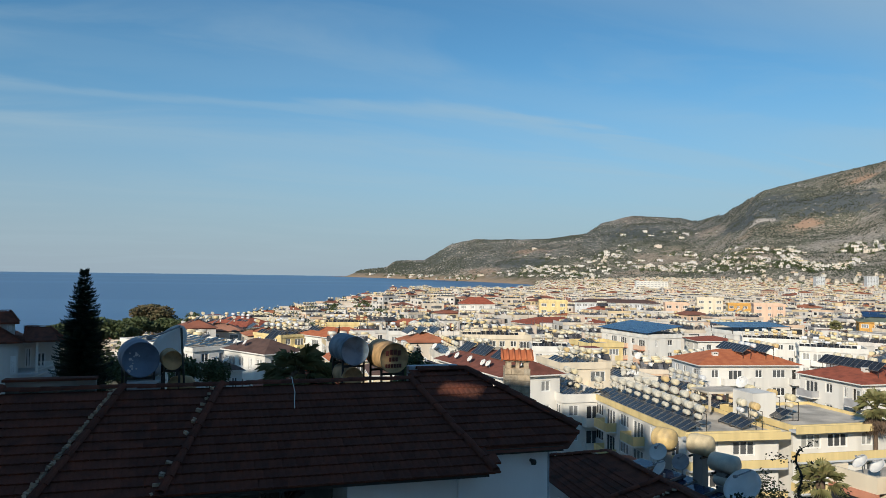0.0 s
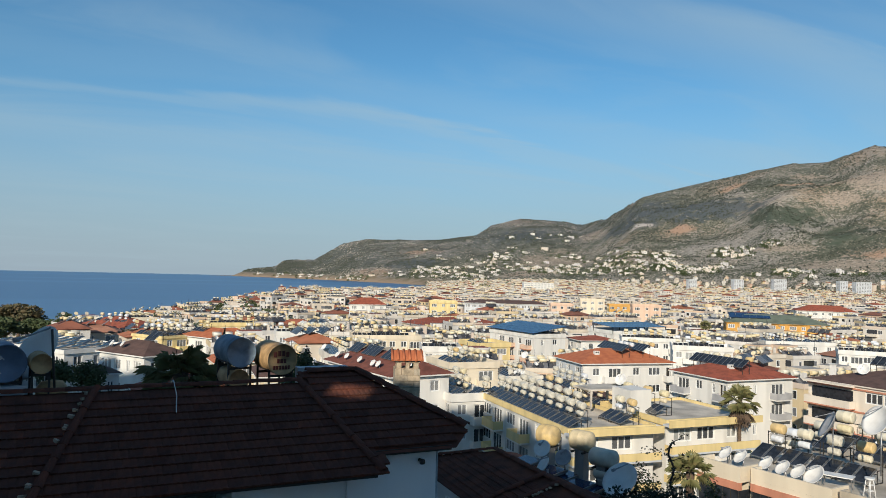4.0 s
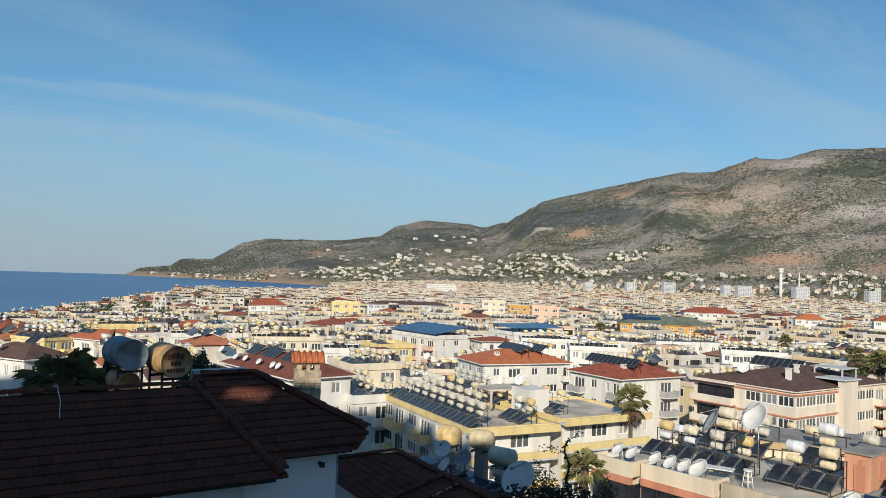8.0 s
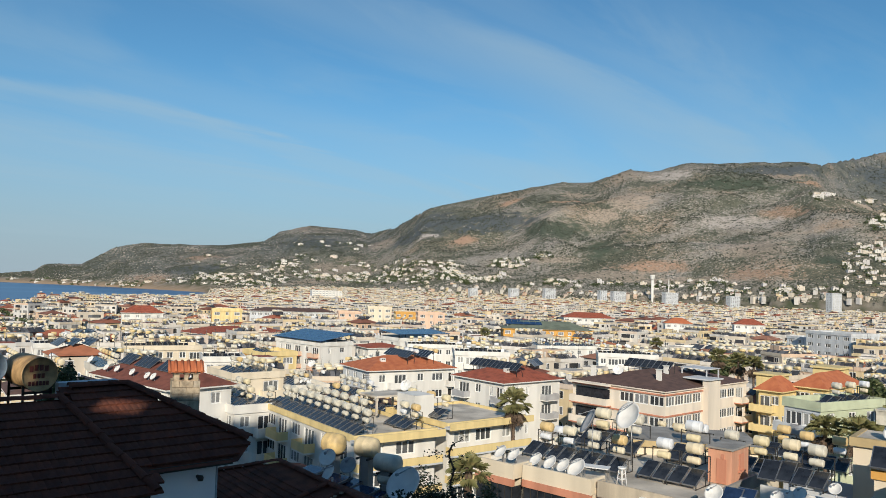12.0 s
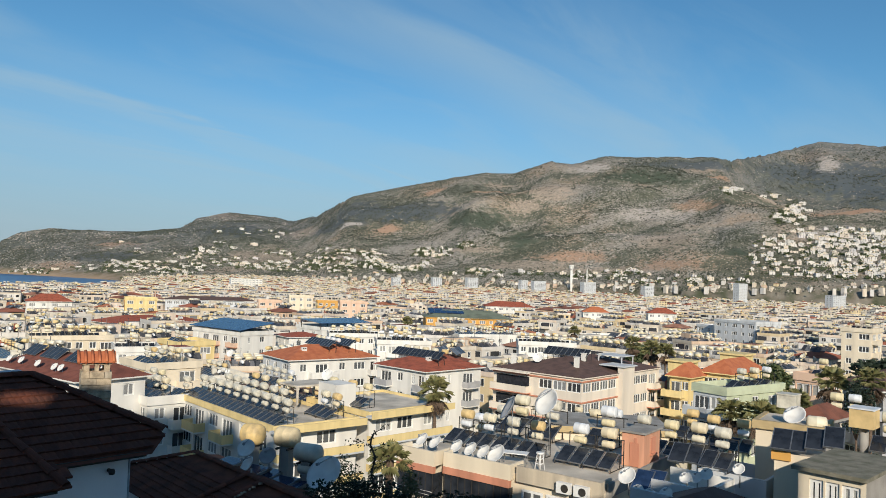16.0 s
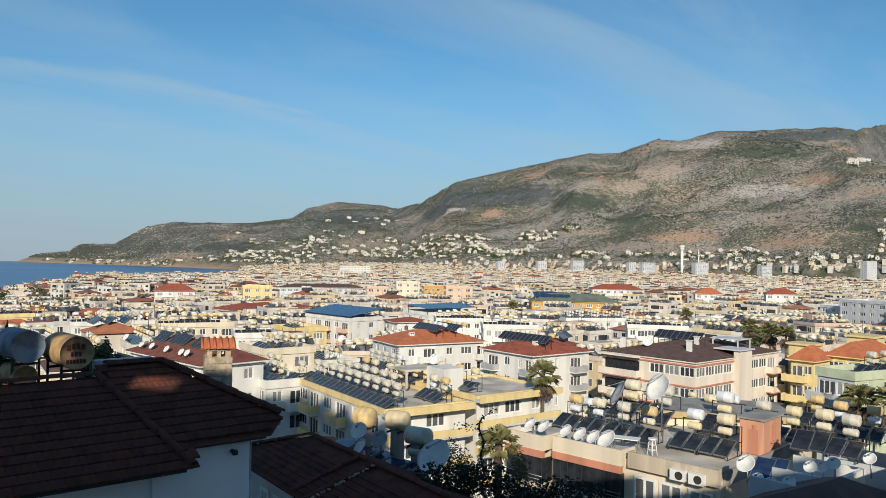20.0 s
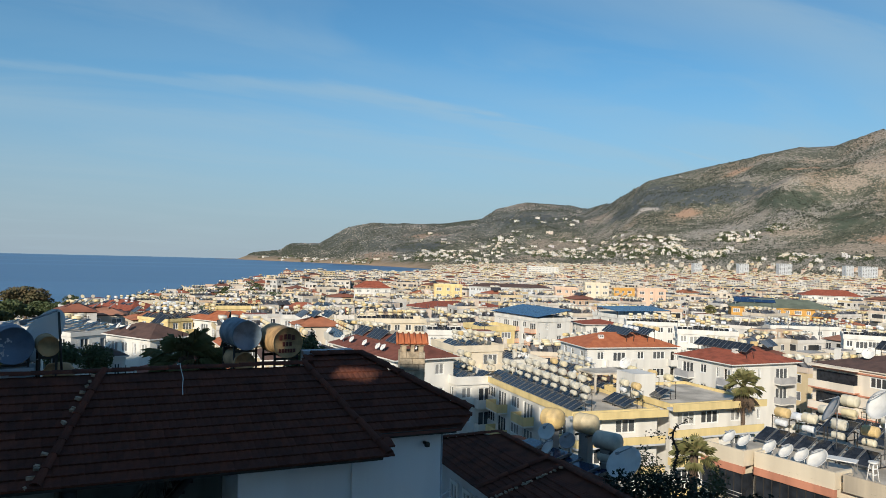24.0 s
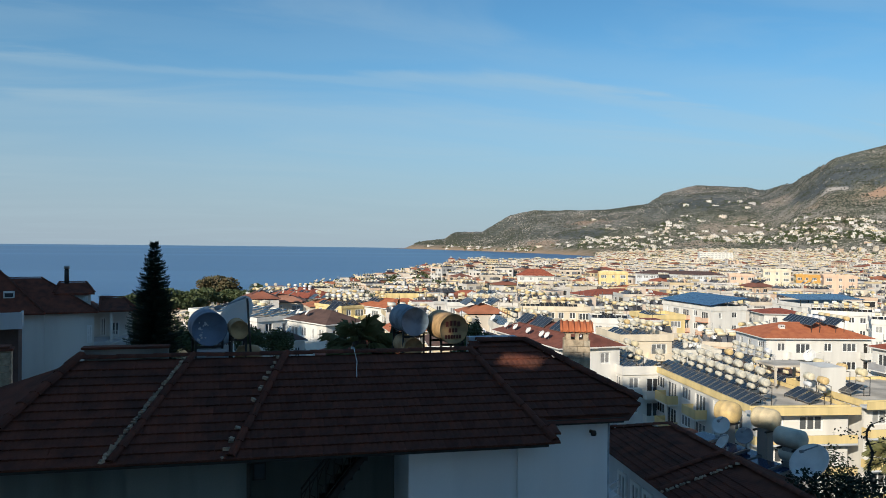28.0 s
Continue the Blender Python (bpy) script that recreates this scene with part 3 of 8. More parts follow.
def window_meshes(w, h):
    """A white frame with a mullion, and its glass; shared by all windows of one size."""
    key = (round(w, 2), round(h, 2))
    if key not in PANES:
        gl = Mesh()
        b, n = 0.13, max(2, round(w / 0.8))
        lights = [(b + (w - b) * i / n, (w - b) * (i + 1) / n, b, h - b) for i in range(n)]
        fr = wall_face(w, h, lights, 0.08)
        fr.add([(0, 0, 0), (w, 0, 0), (w, 0, h), (0, 0, h), (0, 0.08, 0), (w, 0.08, 0), (w, 0.08, h), (0, 0.08, h)], [(0, 1, 5, 4), (3, 7, 6, 2), (0, 4, 7, 3), (1, 2, 6, 5)])
        fr.v = [(x - w / 2, y - 0.05, z) for x, y, z in fr.v]
        fr.weld()
        gl.box(-w / 2 + b, w / 2 - b, 0, 0.02, b, h - b)
        PANES[key] = fr.data("window", frame_white), gl.data("pane", glass_dark), fr
    return PANES[key]


def wall_face(width, height, holes, deep=0.22, base=0.0):
    """The outer skin of a wall, cut by holes (x0, x1, z0, z1), with their reveals. It faces -y, x runs along it."""
    me = Mesh()
    holes = [tuple(round(q, 3) for q in h) for h in holes]
    width, height, base = round(width, 3), round(height, 3), round(base, 3)
    xs = sorted({0.0, width, *[round(q, 3) for h in holes for q in h[:2]]})
    zs = sorted({base, height, *[round(q, 3) for h in holes for q in h[2:]]})
    for i in range(len(xs) - 1):
        for j in range(len(zs) - 1):
            cx, cz = (xs[i] + xs[i + 1]) / 2, (zs[j] + zs[j + 1]) / 2
            if not any(h[0] < cx < h[1] and h[2] < cz < h[3] for h in holes):
                me.add([(xs[i], 0, zs[j]), (xs[i + 1], 0, zs[j]), (xs[i + 1], 0, zs[j + 1]), (xs[i], 0, zs[j + 1])], [(0, 1, 2, 3)])
    for x0, x1, z0, z1 in holes:
        me.add([(x0, 0, z0), (x1, 0, z0), (x1, 0, z1), (x0, 0, z1), (x0, deep, z0), (x1, deep, z0), (x1, deep, z1), (x0, deep, z1)],
               [(0, 4, 5, 1), (1, 5, 6, 2), (2, 6, 7, 3), (3, 7, 4, 0)])
    return me.weld()


def hip_roof(Lr, Ll, z, rise, over=0.6, mat=0, under=1, inset=None):
    """Four slopes over the plan 0..Lr, 0..Ll with a short ridge."""
    me = Mesh()
    x0, x1, y0, y1 = -over, Lr + over, -over, Ll + over
    k = min(x1 - x0, y1 - y0) / 2 if inset is None else inset
    a = [(x0, y0, z), (x1, y0, z), (x1, y1, z), (x0, y1, z)]
    if x1 - x0 > y1 - y0:
        r = [(x0 + k, (y0 + y1) / 2, z + rise), (x1 - k, (y0 + y1) / 2, z + rise)]
        f = [(0, 1, 5, 4), (1, 2, 5), (2, 3, 4, 5), (3, 0, 4)]
    else:
        r = [((x0 + x1) / 2, y0 + k, z + rise), ((x0 + x1) / 2, y1 - k, z + rise)]
        f = [(0, 1, 4), (1, 2, 5, 4), (2, 3, 5), (3, 0, 4, 5)]
    me.add(a + r, f, mat)
    me.box(x0, x1, y0, y1, z - 0.16, z - 0.005, under)
    return me


def apartment(label, near, top, floors, Lr, Ll, wall_r, wall_l=None, right=(), left=(), roof="flat", roof_mats=None, rise=2.4, turn=GRID,
              band=None, slab=None, parapet=0.7, category="apartment building", name="apartment_building", group="", over=0.6, rail=None, plain=False, far=False):
    """A block with its near corner on the plan, its lit face along +x and its shaded face along +y.
    right, left: bays of a storey as (place along the face, kind): w window, v wide window, t tall narrow window, b balcony."""
    height = floors * FH
    root = thing(name, pose(near[0], near[1], top - height, 0, 0, turn), label, category, group)
    drop = 6.0
    for tag, width, bays, mat, place in (("right", Lr, right, wall_r, Matrix()), ("left", Ll, left, wall_l or wall_r, pose(0, Ll, 0, 0, 0, -90))):
        holes, wins, rails = [], [], []
        for k in range(floors):
            z = k * FH
            for x, kind in bays:
                w, h, s = {"w": (1.3, 1.35, 0.95), "v": (2.3, 1.4, 0.9), "t": (0.7, 1.5, 0.8), "b": (2.4, 2.15, 0.06), "g": (3.2, 1.6, 0.8)}[kind[0]]
                x0, x1 = max(0.2, x - w / 2), min(width - 0.2, x + w / 2)
                holes.append((x0, x1, z + s, z + s + h))
                wins.append((x, x1 - x0, h, z + s))
                if kind[0] == "b" and k:
                    rails.append((x, float(kind[1:] or 3.4), z))
        wall = part("wall", wall_face(width, height, holes, base=-drop), mat, root, at=place)
        comb = Mesh()
        for x, w, h, z in wins:
            fr, gl, raw = window_meshes(w, h)
            if far:
                comb.add([(a + x, b + 0.13, c + z) for a, b, c in raw.v], raw.f)
                continue
            win = part("window", fr, None, wall, at=pose(x, 0.13, z))
            if not plain:
                part("pane", gl, None, win)
        if far:
            tagged(part("glazed_front", comb, frame_white, wall, "rows of small white-framed windows"), kind="stuff")
        if plain:
            gm_ = Mesh()
            gm_.add([(0.1, 0.2, 0.2), (width - 0.1, 0.2, 0.2), (width - 0.1, 0.2, height - 0.2), (0.1, 0.2, height - 0.2)], [(0, 1, 2, 3)])
            part("glazing", gm_, glass_dark, wall)
        for x, w, z in rails:
            bm = Mesh()
            dp = 1.25
            bm.box(x - w / 2, x + w / 2, -dp, -0.003, z - 0.16, z, 1)
            for q in ((x - w / 2, x + w / 2, -dp, -dp + 0.1), (x - w / 2, x - w / 2 + 0.1, -dp + 0.1, -0.003), (x + w / 2 - 0.1, x + w / 2, -dp + 0.1, -0.003)):
                bm.box(*q, z + 0.002, z + 0.92, 0)
            part("balcony", bm, (rail or band or mat, slab or mat), wall)
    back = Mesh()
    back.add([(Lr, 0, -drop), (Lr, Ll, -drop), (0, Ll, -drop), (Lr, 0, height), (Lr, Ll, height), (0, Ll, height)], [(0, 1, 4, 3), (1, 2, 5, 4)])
    # a dark inner block stands in for the darkness of unlit rooms
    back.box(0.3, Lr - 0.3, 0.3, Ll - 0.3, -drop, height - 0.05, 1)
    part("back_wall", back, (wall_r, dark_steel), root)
    if roof == "flat":
        rm = Mesh()
        rm.box(0, Lr, 0, Ll, height - 0.04, height, 0)
        part("roof", rm, roof_screed, root)
        pm = Mesh()
        e = 0.18
        for q in ((-e, Lr + e, -e, 0.02), (-e, Lr + e, Ll - 0.02, Ll + e), (-e, 0.02, 0.02, Ll - 0.02), (Lr - 0.02, Lr + e, 0.02, Ll - 0.02)):
            pm.box(*q, height - 0.3, height + parapet, 0)
        part("parapet", pm, band or wall_r, root)
    elif roof == "hip":
        part("roof", hip_roof(Lr, Ll, height + 0.16, rise, over), roof_mats or (tile_red, white), root)
    return root


# ---- roof kit: solar water heaters, dishes ----
HEATERS = {}


def heater_meshes():
    def panel():
        me = Mesh()
        m = pose(0, 0, 0.2, 0, -27, 0)
        me.box(0, 1.65, 0.02, 0.93, 0, 0.09, 1, m)
        me.box(0.05, 1.6, 0.07, 0.88, 0.092, 0.097, 0, m)
        return me
    st = Mesh()
    for y in (0.05, 1.95):
        st.box(1.45, 1.5, y - 0.025, y + 0.025, 0, 0.9)
        st.box(2.1, 2.15, y - 0.025, y + 0.025, 0, 1.82)
        st.box(0.0, 0.05, y - 0.025, y + 0.025, 0, 0.21)
        st.box(0.05, 2.1, y - 0.02, y + 0.02, 0.02, 0.06)
        st.box(1.5, 2.1, y - 0.02, y + 0.02, 0.82, 0.87)
    st.box(2.1, 2.15, 0.075, 1.925, 1.75, 1.8)
    st.box(1.45, 1.5, 0.075, 1.925, 0.6, 0.65)

    def tank(r, length):
        me = Mesh()
        prof = [(0.001, 0), (r * 0.8, 0.02), (r * 0.97, 0.06), (r, 0.1), (r, length / 2), (r * 1.012, length / 2 + 0.01), (r, length / 2 + 0.02), (r, length - 0.1), (r * 0.97, length - 0.06), (r * 0.8, length - 0.02), (0.001, length)]
        me.lathe(prof, pose(0, 0, 0, -90, 0, 0), 14)
        return me
    HEATERS["panel"] = panel().data("panel", (panel_glass, steel))
    HEATERS["panel_blue"] = panel().data("panel", (panel_blue, steel))
    HEATERS["stand"] = st.joined().data("solar_heater", dark_steel)
    for tone, mt in (("yellow", tank_yellow), ("white", tank_white)):
        HEATERS["tank_" + tone] = tank(0.36, 1.05).data("tank", mt)
        HEATERS["small_" + tone] = tank(0.24, 0.9).data("tank", mt)


heater_meshes()
LABELS = {"yellow": "rooftop solar water heater with cream-yellow tanks and dark panels", "white": "rooftop solar water heater with white tanks and dark panels"}


def heater(at, tone="yellow", panels=2, blue=False):
    """Panels lean on a steel stand that carries a large and a small tank. It faces -x, 2 m wide along y."""
    ob = new("solar_heater", HEATERS["stand"])
    ob.matrix_basis = at
    tagged(ob, LABELS[tone], "water heater", "solar heaters on the roofs")
    for i in range(panels):
        part("panel", HEATERS["panel_blue" if blue else "panel"], None, ob, at=pose(0, i * 1.0 + 0.02, 0))
    part("tank", HEATERS["tank_" + tone], None, ob, at=pose(1.95, 0.48, 2.16))
    part("small_tank", HEATERS["small_" + tone], None, ob, at=pose(1.82, 0.55, 1.42))
    return ob


def dish_mesh(r, mat, depth=0.17):
    me = Mesh()
    prof = [(r * i / 6, depth * r * (i / 6) ** 2 * 2) for i in range(7)] + [(r, depth * r * 2 - 0.02)] + [(r * i / 6, depth * r * (i / 6) ** 2 * 2 - 0.025) for i in range(5, -1, -1)]
    prof[0] = prof[-1] = None
    prof = [(0.002, 0.0)] + prof[1:-1] + [(0.002, -0.025)]
    me.lathe(prof, Matrix(), 24)
    return me.data("reflector", mat)


DISH = {(r, c): dish_mesh(r, m) for r in (0.3, 0.45, 0.6, 0.8) for c, m in (("white", dish_white), ("grey", dish_grey))}


def dish(x, y, z, az, r=0.45, tone="white", tilt=38, lift=0.9):
    """A satellite dish on a pole, its bowl opening towards the azimuth az."""
    root = thing("satellite_dish", pose(x, y, z), f"{tone} metal satellite dish on a roof pole", "satellite dish", "satellite dishes")
    me = Mesh()
    me.cyl((0, 0, 0), (0, 0, lift), 0.035, n=8)
    part("pole", me, steel, root)
    turn = pose(0, 0, lift + 0.1, 0, 0, -az) @ pose(0, 0.1, 0, tilt - 90, 0, 0)
    bowl = part("reflector", DISH[(r, tone)], None, root, at=turn)
    arm = Mesh()
    arm.cyl((0, -r * 0.95, 0.3 * r), (0, -0.1 * r, r * 1.05), 0.02, n=6)
    arm.cyl((0, -0.1 * r - 0.03, r * 1.0), (0, -0.02, r * 1.13), 0.05, n=8)
    part("feed_arm", arm, dish_grey, bowl)
    return root


def on_roof(root, x, y, z=0.0, rz=0.0):
    """The pose of something at x, y of a building's plan."""
    return root.matrix_basis @ pose(x, y, z, 0, 0, rz)


# ---- the landmark blocks of the town ----
KEEP, PLOTS = [], []  # plan circles and building plots that the town leaves free


def keep(root, Lr, Ll):
    PLOTS.append((root.matrix_basis.inverted(), Lr, Ll))
    return root


def clear(x, y, r):
    """Whether a circle on the plan meets no landmark block."""
    if any((x - a) ** 2 + (y - b) ** 2 < (q + r) ** 2 for a, b, q in KEEP):
        return False
    for inv, Lr, Ll in PLOTS:
        p = inv @ Vector((x, y, 0))
        if math.hypot(max(-p.x, 0, p.x - Lr), max(-p.y, 0, p.y - Ll)) < r:
            return False
    return True


red_block = keep(apartment("white apartment block with a red hipped roof and grey balconies", (26.9, 111.6), 35.6, 4, 12.6, 11.3, white, white,
                           ((2.6, "w"), (5.2, "t"), (9.6, "b3.0")), ((2.2, "b3.0"), (5.5, "w"), (8.5, "t"), (10.9, "b2.6")), "hip", (tile_red, white), 2.1, rail=grey_paint, turn=31), 12.6, 11.3)
brown_block = keep(apartment("cream and salmon apartment block with a brown hipped roof", (45.9, 97.2), 36.6, 4, 24, 15.5, blush, blush,
                             ((1.5, "v"), (3.9, "v"), (6.3, "v"), (8.7, "v"), (12, "t"), (14, "t"), (16.6, "v"), (19, "v"), (21.8, "b3.6")),
                             ((14.2, "v"), (11.8, "v"), (9.4, "v")), "hip", (tile_brown, blush), 1.9, rail=blush, slab=salmon, turn=34, over=0.3), 24, 15.5)
orange_block = keep(apartment("grey and white apartment block with an orange tiled hipped roof", (7.5, 127.7), 35.3, 4, 17.0, 10.6, white, pale_grey,
                              ((2.5, "w"), (6, "b5.0"), (10, "w"), (13.5, "v"), (17, "b3.6")), ((2, "w"), (5, "w"), (8.5, "w")), "hip", (tile_orange, white), 2.0, turn=23), 17, 10.6)
blue_block = keep(apartment("tall white residential block with peach balconies and blue roof panels", (-0.9, 175.4), 35.6, 6, 9.0, 19.0, white, white,
                            ((2.4, "t"), (6, "w")), ((2.2, "t"), (5.4, "b3.6"), (9.4, "b3.6"), (13.2, "w"), (16.6, "b3.0")), "flat", turn=36, rail=peach, slab=salmon), 9.0, 19.0)
side_block = keep(apartment("white block with a flat red tiled roof beside a taller one", (10.2, 181.5), 34.6, 5, 9.5, 8, white, white, ((2.5, "w"), (6.5, "w")), ((2, "w"), (5.5, "t")), "hip", (tile_red, white), 0.9, turn=20), 9.5, 8)
yellow_block = keep(apartment("long white apartment block with yellow balconies and rows of solar panels", (3.1, 72.7), 35.2, 4, 9.4, 22.4, white, white,
                              ((2.0, "v"), (5.8, "v")), ((2.2, "v"), (5.4, "b3.4"), (9, "v"), (12.4, "b3.2"), (15.6, "t"), (17.0, "t"), (19.8, "b3.6")), "flat", band=yellow, parapet=0.35, turn=26.5), 9.4, 22.4)
yellow_wing = keep(apartment("white apartment wing with yellow balcony bands and a flat roof", (12.9, 77.7), 35.6, 4, 11.0, 11, white, white,
                             ((2, "v"), (5, "v"), (8.4, "w")), ((3, "w"), (8, "w")), "flat", band=yellow, parapet=0.3, turn=30), 11.0, 11)
school = keep(apartment("long grey three-storey public building with white window bands", polar(-5.6, 380), 35.0, 4, 41, 14, pale_grey, grey_paint,
                        tuple((1.9 + 3.1 * i, "v") for i in range(13)), ((3, "v"), (7, "v"), (11, "v")), "hip", (tile_brown, white), 1.6, turn=4, plain=True, far=True), 41, 14)


def spot(az, el, d):
    """A place seen from the terrace at an azimuth, a height angle and a plan distance."""
    x, y = polar(az, d)
    return x, y, EYE + d * math.tan(radians(el))


# ---- the terrace's own building, unseen behind the viewer, shaped to lay its shade over the near roofs ----
# the stepped tops are set by where the shade has to end
own = Mesh()
own.box(-104, -70, -14, -2, 20, 80.2)
own.box(-70, -61, -14, -2, 20, 77.8)
own.box(-61, -50, -14, -2, 20, 74.3)
own.box(-50, -30, -14, -2, 20, 67.2)
for x0, x1, top in ((-30, -24, 75.3), (-24, -21, 75.8), (-21, -18, 73.8), (-18, -15, 71.6), (-15, -12, 69.8), (-12, -9.7, 68.2)):
    own.box(x0, x1, -2.6 if x0 > -16 else -14, -2, 20, top)
own.box(16.9, 60, -14, -2, 20, 52.4)
own.box(14.5, 16.9, -2.6, -2, 20, 57.3)
# slots let sun patches through onto the tiled roof and a tank
for q in ((-9.7, -9.25, 20, 58.3), (-9.25, -8.6, 20, 55.8), (-9.25, -8.6, 56.6, 58.3), (-8.6, -7.4, 20, 58.3), (-7.4, -6.6, 20, 55.22), (-7.4, -6.6, 55.72, 58.3), (-6.6, 8, 20, 57.2), (8, 14.5, 20, 56.0)):
    own.box(q[0], q[1], -2.4, -2, q[2], q[3])
# white, so that it also bounces skylight onto the shaded walls
solid("wall_behind", own, white, "plain rendered apartment house behind the terrace", "wall", kind="structure")

deck = Mesh()
deck.box(-6, 8, -1.99, 0.9, 48.1, 48.35)
solid("terrace_floor", deck, concrete, "plain concrete terrace floor under the viewer", "floor", kind="structure")

# ---- the neighbouring house, long roof below the terrace ----
TURN_A, SLOPE = 32.0, 24.02
TAN = math.tan(radians(SLOPE))
A0 = pose(-5.21, 15.21, 47.64, 0, 0, TURN_A) @ pose(0, 0, 0, 0, -0.35, 0)  # on the ridge; x along it, -y down the front slope
house = thing("house", A0, "white house under a weathered brown tiled roof, in shade", "house")


def ridge_spot(az, el, y):
    """A place beyond the ridge, in the roof's own axes, seen from the terrace in a direction."""
    inv = A0.inverted()
    o = inv @ Vector((0, 0, EYE))
    v = inv @ Vector(spot(az, el, 10.0)) - o
    return o + v * ((y - o.y) / v.y)


def left_a(y):
    return -7.5 + 0.4 * y


def hip_a(y):
    return 0.25 - 0.325 * y


def end_a(y):
    return min(1.6 + 0.83 * (0.3 - y), 3.36 + 1.02 * (y + 1.85))


def tile_mesh(w=0.235, ln=0.3):
    """One interlocking roof tile: two rolls, a thick lower edge."""
    me = Mesh()
    n = 8
    top = [(w * i / n, 0.009 * abs(math.sin(2 * math.pi * i / n)) ** 0.7) for i in range(n + 1)]
    v = [(x, 0, 0.05 + h) for x, h in top] + [(x, ln, 0.012 + h) for x, h in top] + [(x, 0, 0.012 + h * 0.4) for x, h in top]
    k = n + 1
    f = [(i, i + 1, k + i + 1, k + i) for i in range(n)] + [(2 * k + i, 2 * k + i + 1, i + 1, i) for i in range(n)]
    me.add(v, f)
    me.add([v[0], v[k], v[2 * k]], [(0, 1, 2)])
    me.add([v[n], v[k + n], v[2 * k + n]], [(0, 2, 1)])
    return me


TILE = tile_mesh()
TILE_DATA = TILE.data("tile", tile_dark)
CAP = Mesh()
for side in range(5):
    a0, a1 = math.pi * side / 5, math.pi * (side + 1) / 5
    CAP.add([(0.12 * math.cos(a0), 0, 0.085 * math.sin(a0)), (0.12 * math.cos(a1), 0, 0.085 * math.sin(a1)),
             (0.095 * math.cos(a1), 0.4, 0.07 * math.sin(a1)), (0.095 * math.cos(a0), 0.4, 0.07 * math.sin(a0))], [(0, 3, 2, 1)], 0, True)
    CAP.add([(0.12 * math.cos(a0), 0, 0.085 * math.sin(a0)), (0.12 * math.cos(a1), 0, 0.085 * math.sin(a1)),
             (0.09 * math.cos(a1), 0.003, 0.055 * math.sin(a1)), (0.09 * math.cos(a0), 0.003, 0.055 * math.sin(a0))], [(0, 1, 2, 3)])
CAP_DATA = CAP.data("ridge_tile", tile_dark)
tr = random.Random(3)


def caps(parent, a, b, lift=0.03, step=0.33, size=1.0):
    """A row of half-round tiles from a up to b."""
    a, b = Vector(a), Vector(b)
    n = max(1, int((b - a).length / step))
    q = (b - a).to_track_quat("Y", "Z").to_matrix().to_4x4()
    for i in range(n):
        p = a + (b - a) * (i / n)
        part("ridge_tile", CAP_DATA, None, parent, at=Matrix.Translation((p.x + tr.uniform(-0.008, 0.008), p.y, p.z + lift + tr.uniform(-0.008, 0.008))) @ q @ pose(0, 0, 0, 0, tr.uniform(-3, 3), tr.uniform(-2, 2)) @ Matrix.Diagonal((size, 1, size, 1)))


mortar = material("old_mortar", (0.56, 0.42, 0.3), 0.95, vary=0.15, scale=6.0, bump=0.6)


def mortar_strip(parent, a, b, w0=0.05, w1=0.11, gaps=0.2):
    """Cracked mortar beside a row of caps, in uneven lumps."""
    a, b = Vector(a), Vector(b)
    me = Mesh()
    n = int((b - a).length / 0.07)
    side = (b - a).normalized().cross(Vector((0, 0, 1)))
    for i in range(n):
        if tr.random() < gaps:
            continue
        p = a + (b - a) * ((i + tr.uniform(-0.2, 0.2)) / n)
        r = tr.uniform(w0, w1)
        m = Matrix.Translation(p) @ pose(0, 0, 0, tr.uniform(-20, 20), tr.uniform(-20, 20), tr.uniform(0, 90))
        me.box(-r * 0.8, r * 0.8, -r * tr.uniform(0.7, 1.9), r * 1.3, -0.04, r * 0.4, 0, m)
    tagged(part("mortar", me, mortar, parent, "pale crumbling mortar"), kind="stuff")


roof_a = Mesh()
D = 0.035
roof_a.add([(left_a(0), 0, -D), (0.29, 0, -D), (hip_a(-2.86), -2.86, -2.86 * TAN - D), (left_a(-2.86), -2.86, -2.86 * TAN - D),
            (1.6, 0.28, 0.28 * TAN - D), (end_a(-2.34), -2.34, -2.34 * TAN - D), (hip_a(-2.34), -2.34, -2.34 * TAN - D), (0.29, 0.28, 0.28 * TAN - D), (3.36, -1.85, -1.85 * TAN - D)],
           [(0, 3, 2, 1), (1, 6, 5, 8, 4, 7)])
roof_a.add([(left_a(0), 0, -D), (0.29, 0, -D), (1.6, 0.28, 0.28 * TAN - D), (1.75, 3.2, -1.2), (-8.5, 3.2, -1.35), (4.0, 3.2, -1.2), (3.36, -1.85, -1.85 * TAN - D), (-10.4, 0.2, -1.0), (left_a(-2.86), -2.86, -2.86 * TAN - D)],
           [(0, 1, 2, 3, 4), (2, 6, 5, 3), (0, 4, 7, 8)])
deck_a = part("roof", roof_a, tile_dark, house)
rest = Mesh()
made = 0
course = 0.25
for k in range(14):
    s0 = 3.16 - course * k  # distance of the lower edge from the ridge, down the slope
    y = -s0 * math.cos(radians(SLOPE))
    x = left_a(y) + 0.05
    while x < end_a(y) - 0.16:
        inside = (x < hip_a(y) + 0.05 and y < 0.0) or (x >= hip_a(y) - 0.1 and -2.42 < y < 0.2)
        if inside and not (y > -0.2 and x < 0.3):
            m = pose(x + tr.uniform(-0.004, 0.004), y, y * TAN - 0.02, SLOPE + tr.uniform(-0.7, 0.7), tr.uniform(-0.8, 0.8), tr.uniform(-0.6, 0.6))
            if x > -4.9 and made < 300:
                part("tile", TILE_DATA, None, deck_a, at=m)
                made += 1
            else:
                rest.add([m @ Vector(p) for p in TILE.v], TILE.f)
        x += 0.235
tagged(part("tiles", rest, tile_dark, deck_a), kind="stuff")
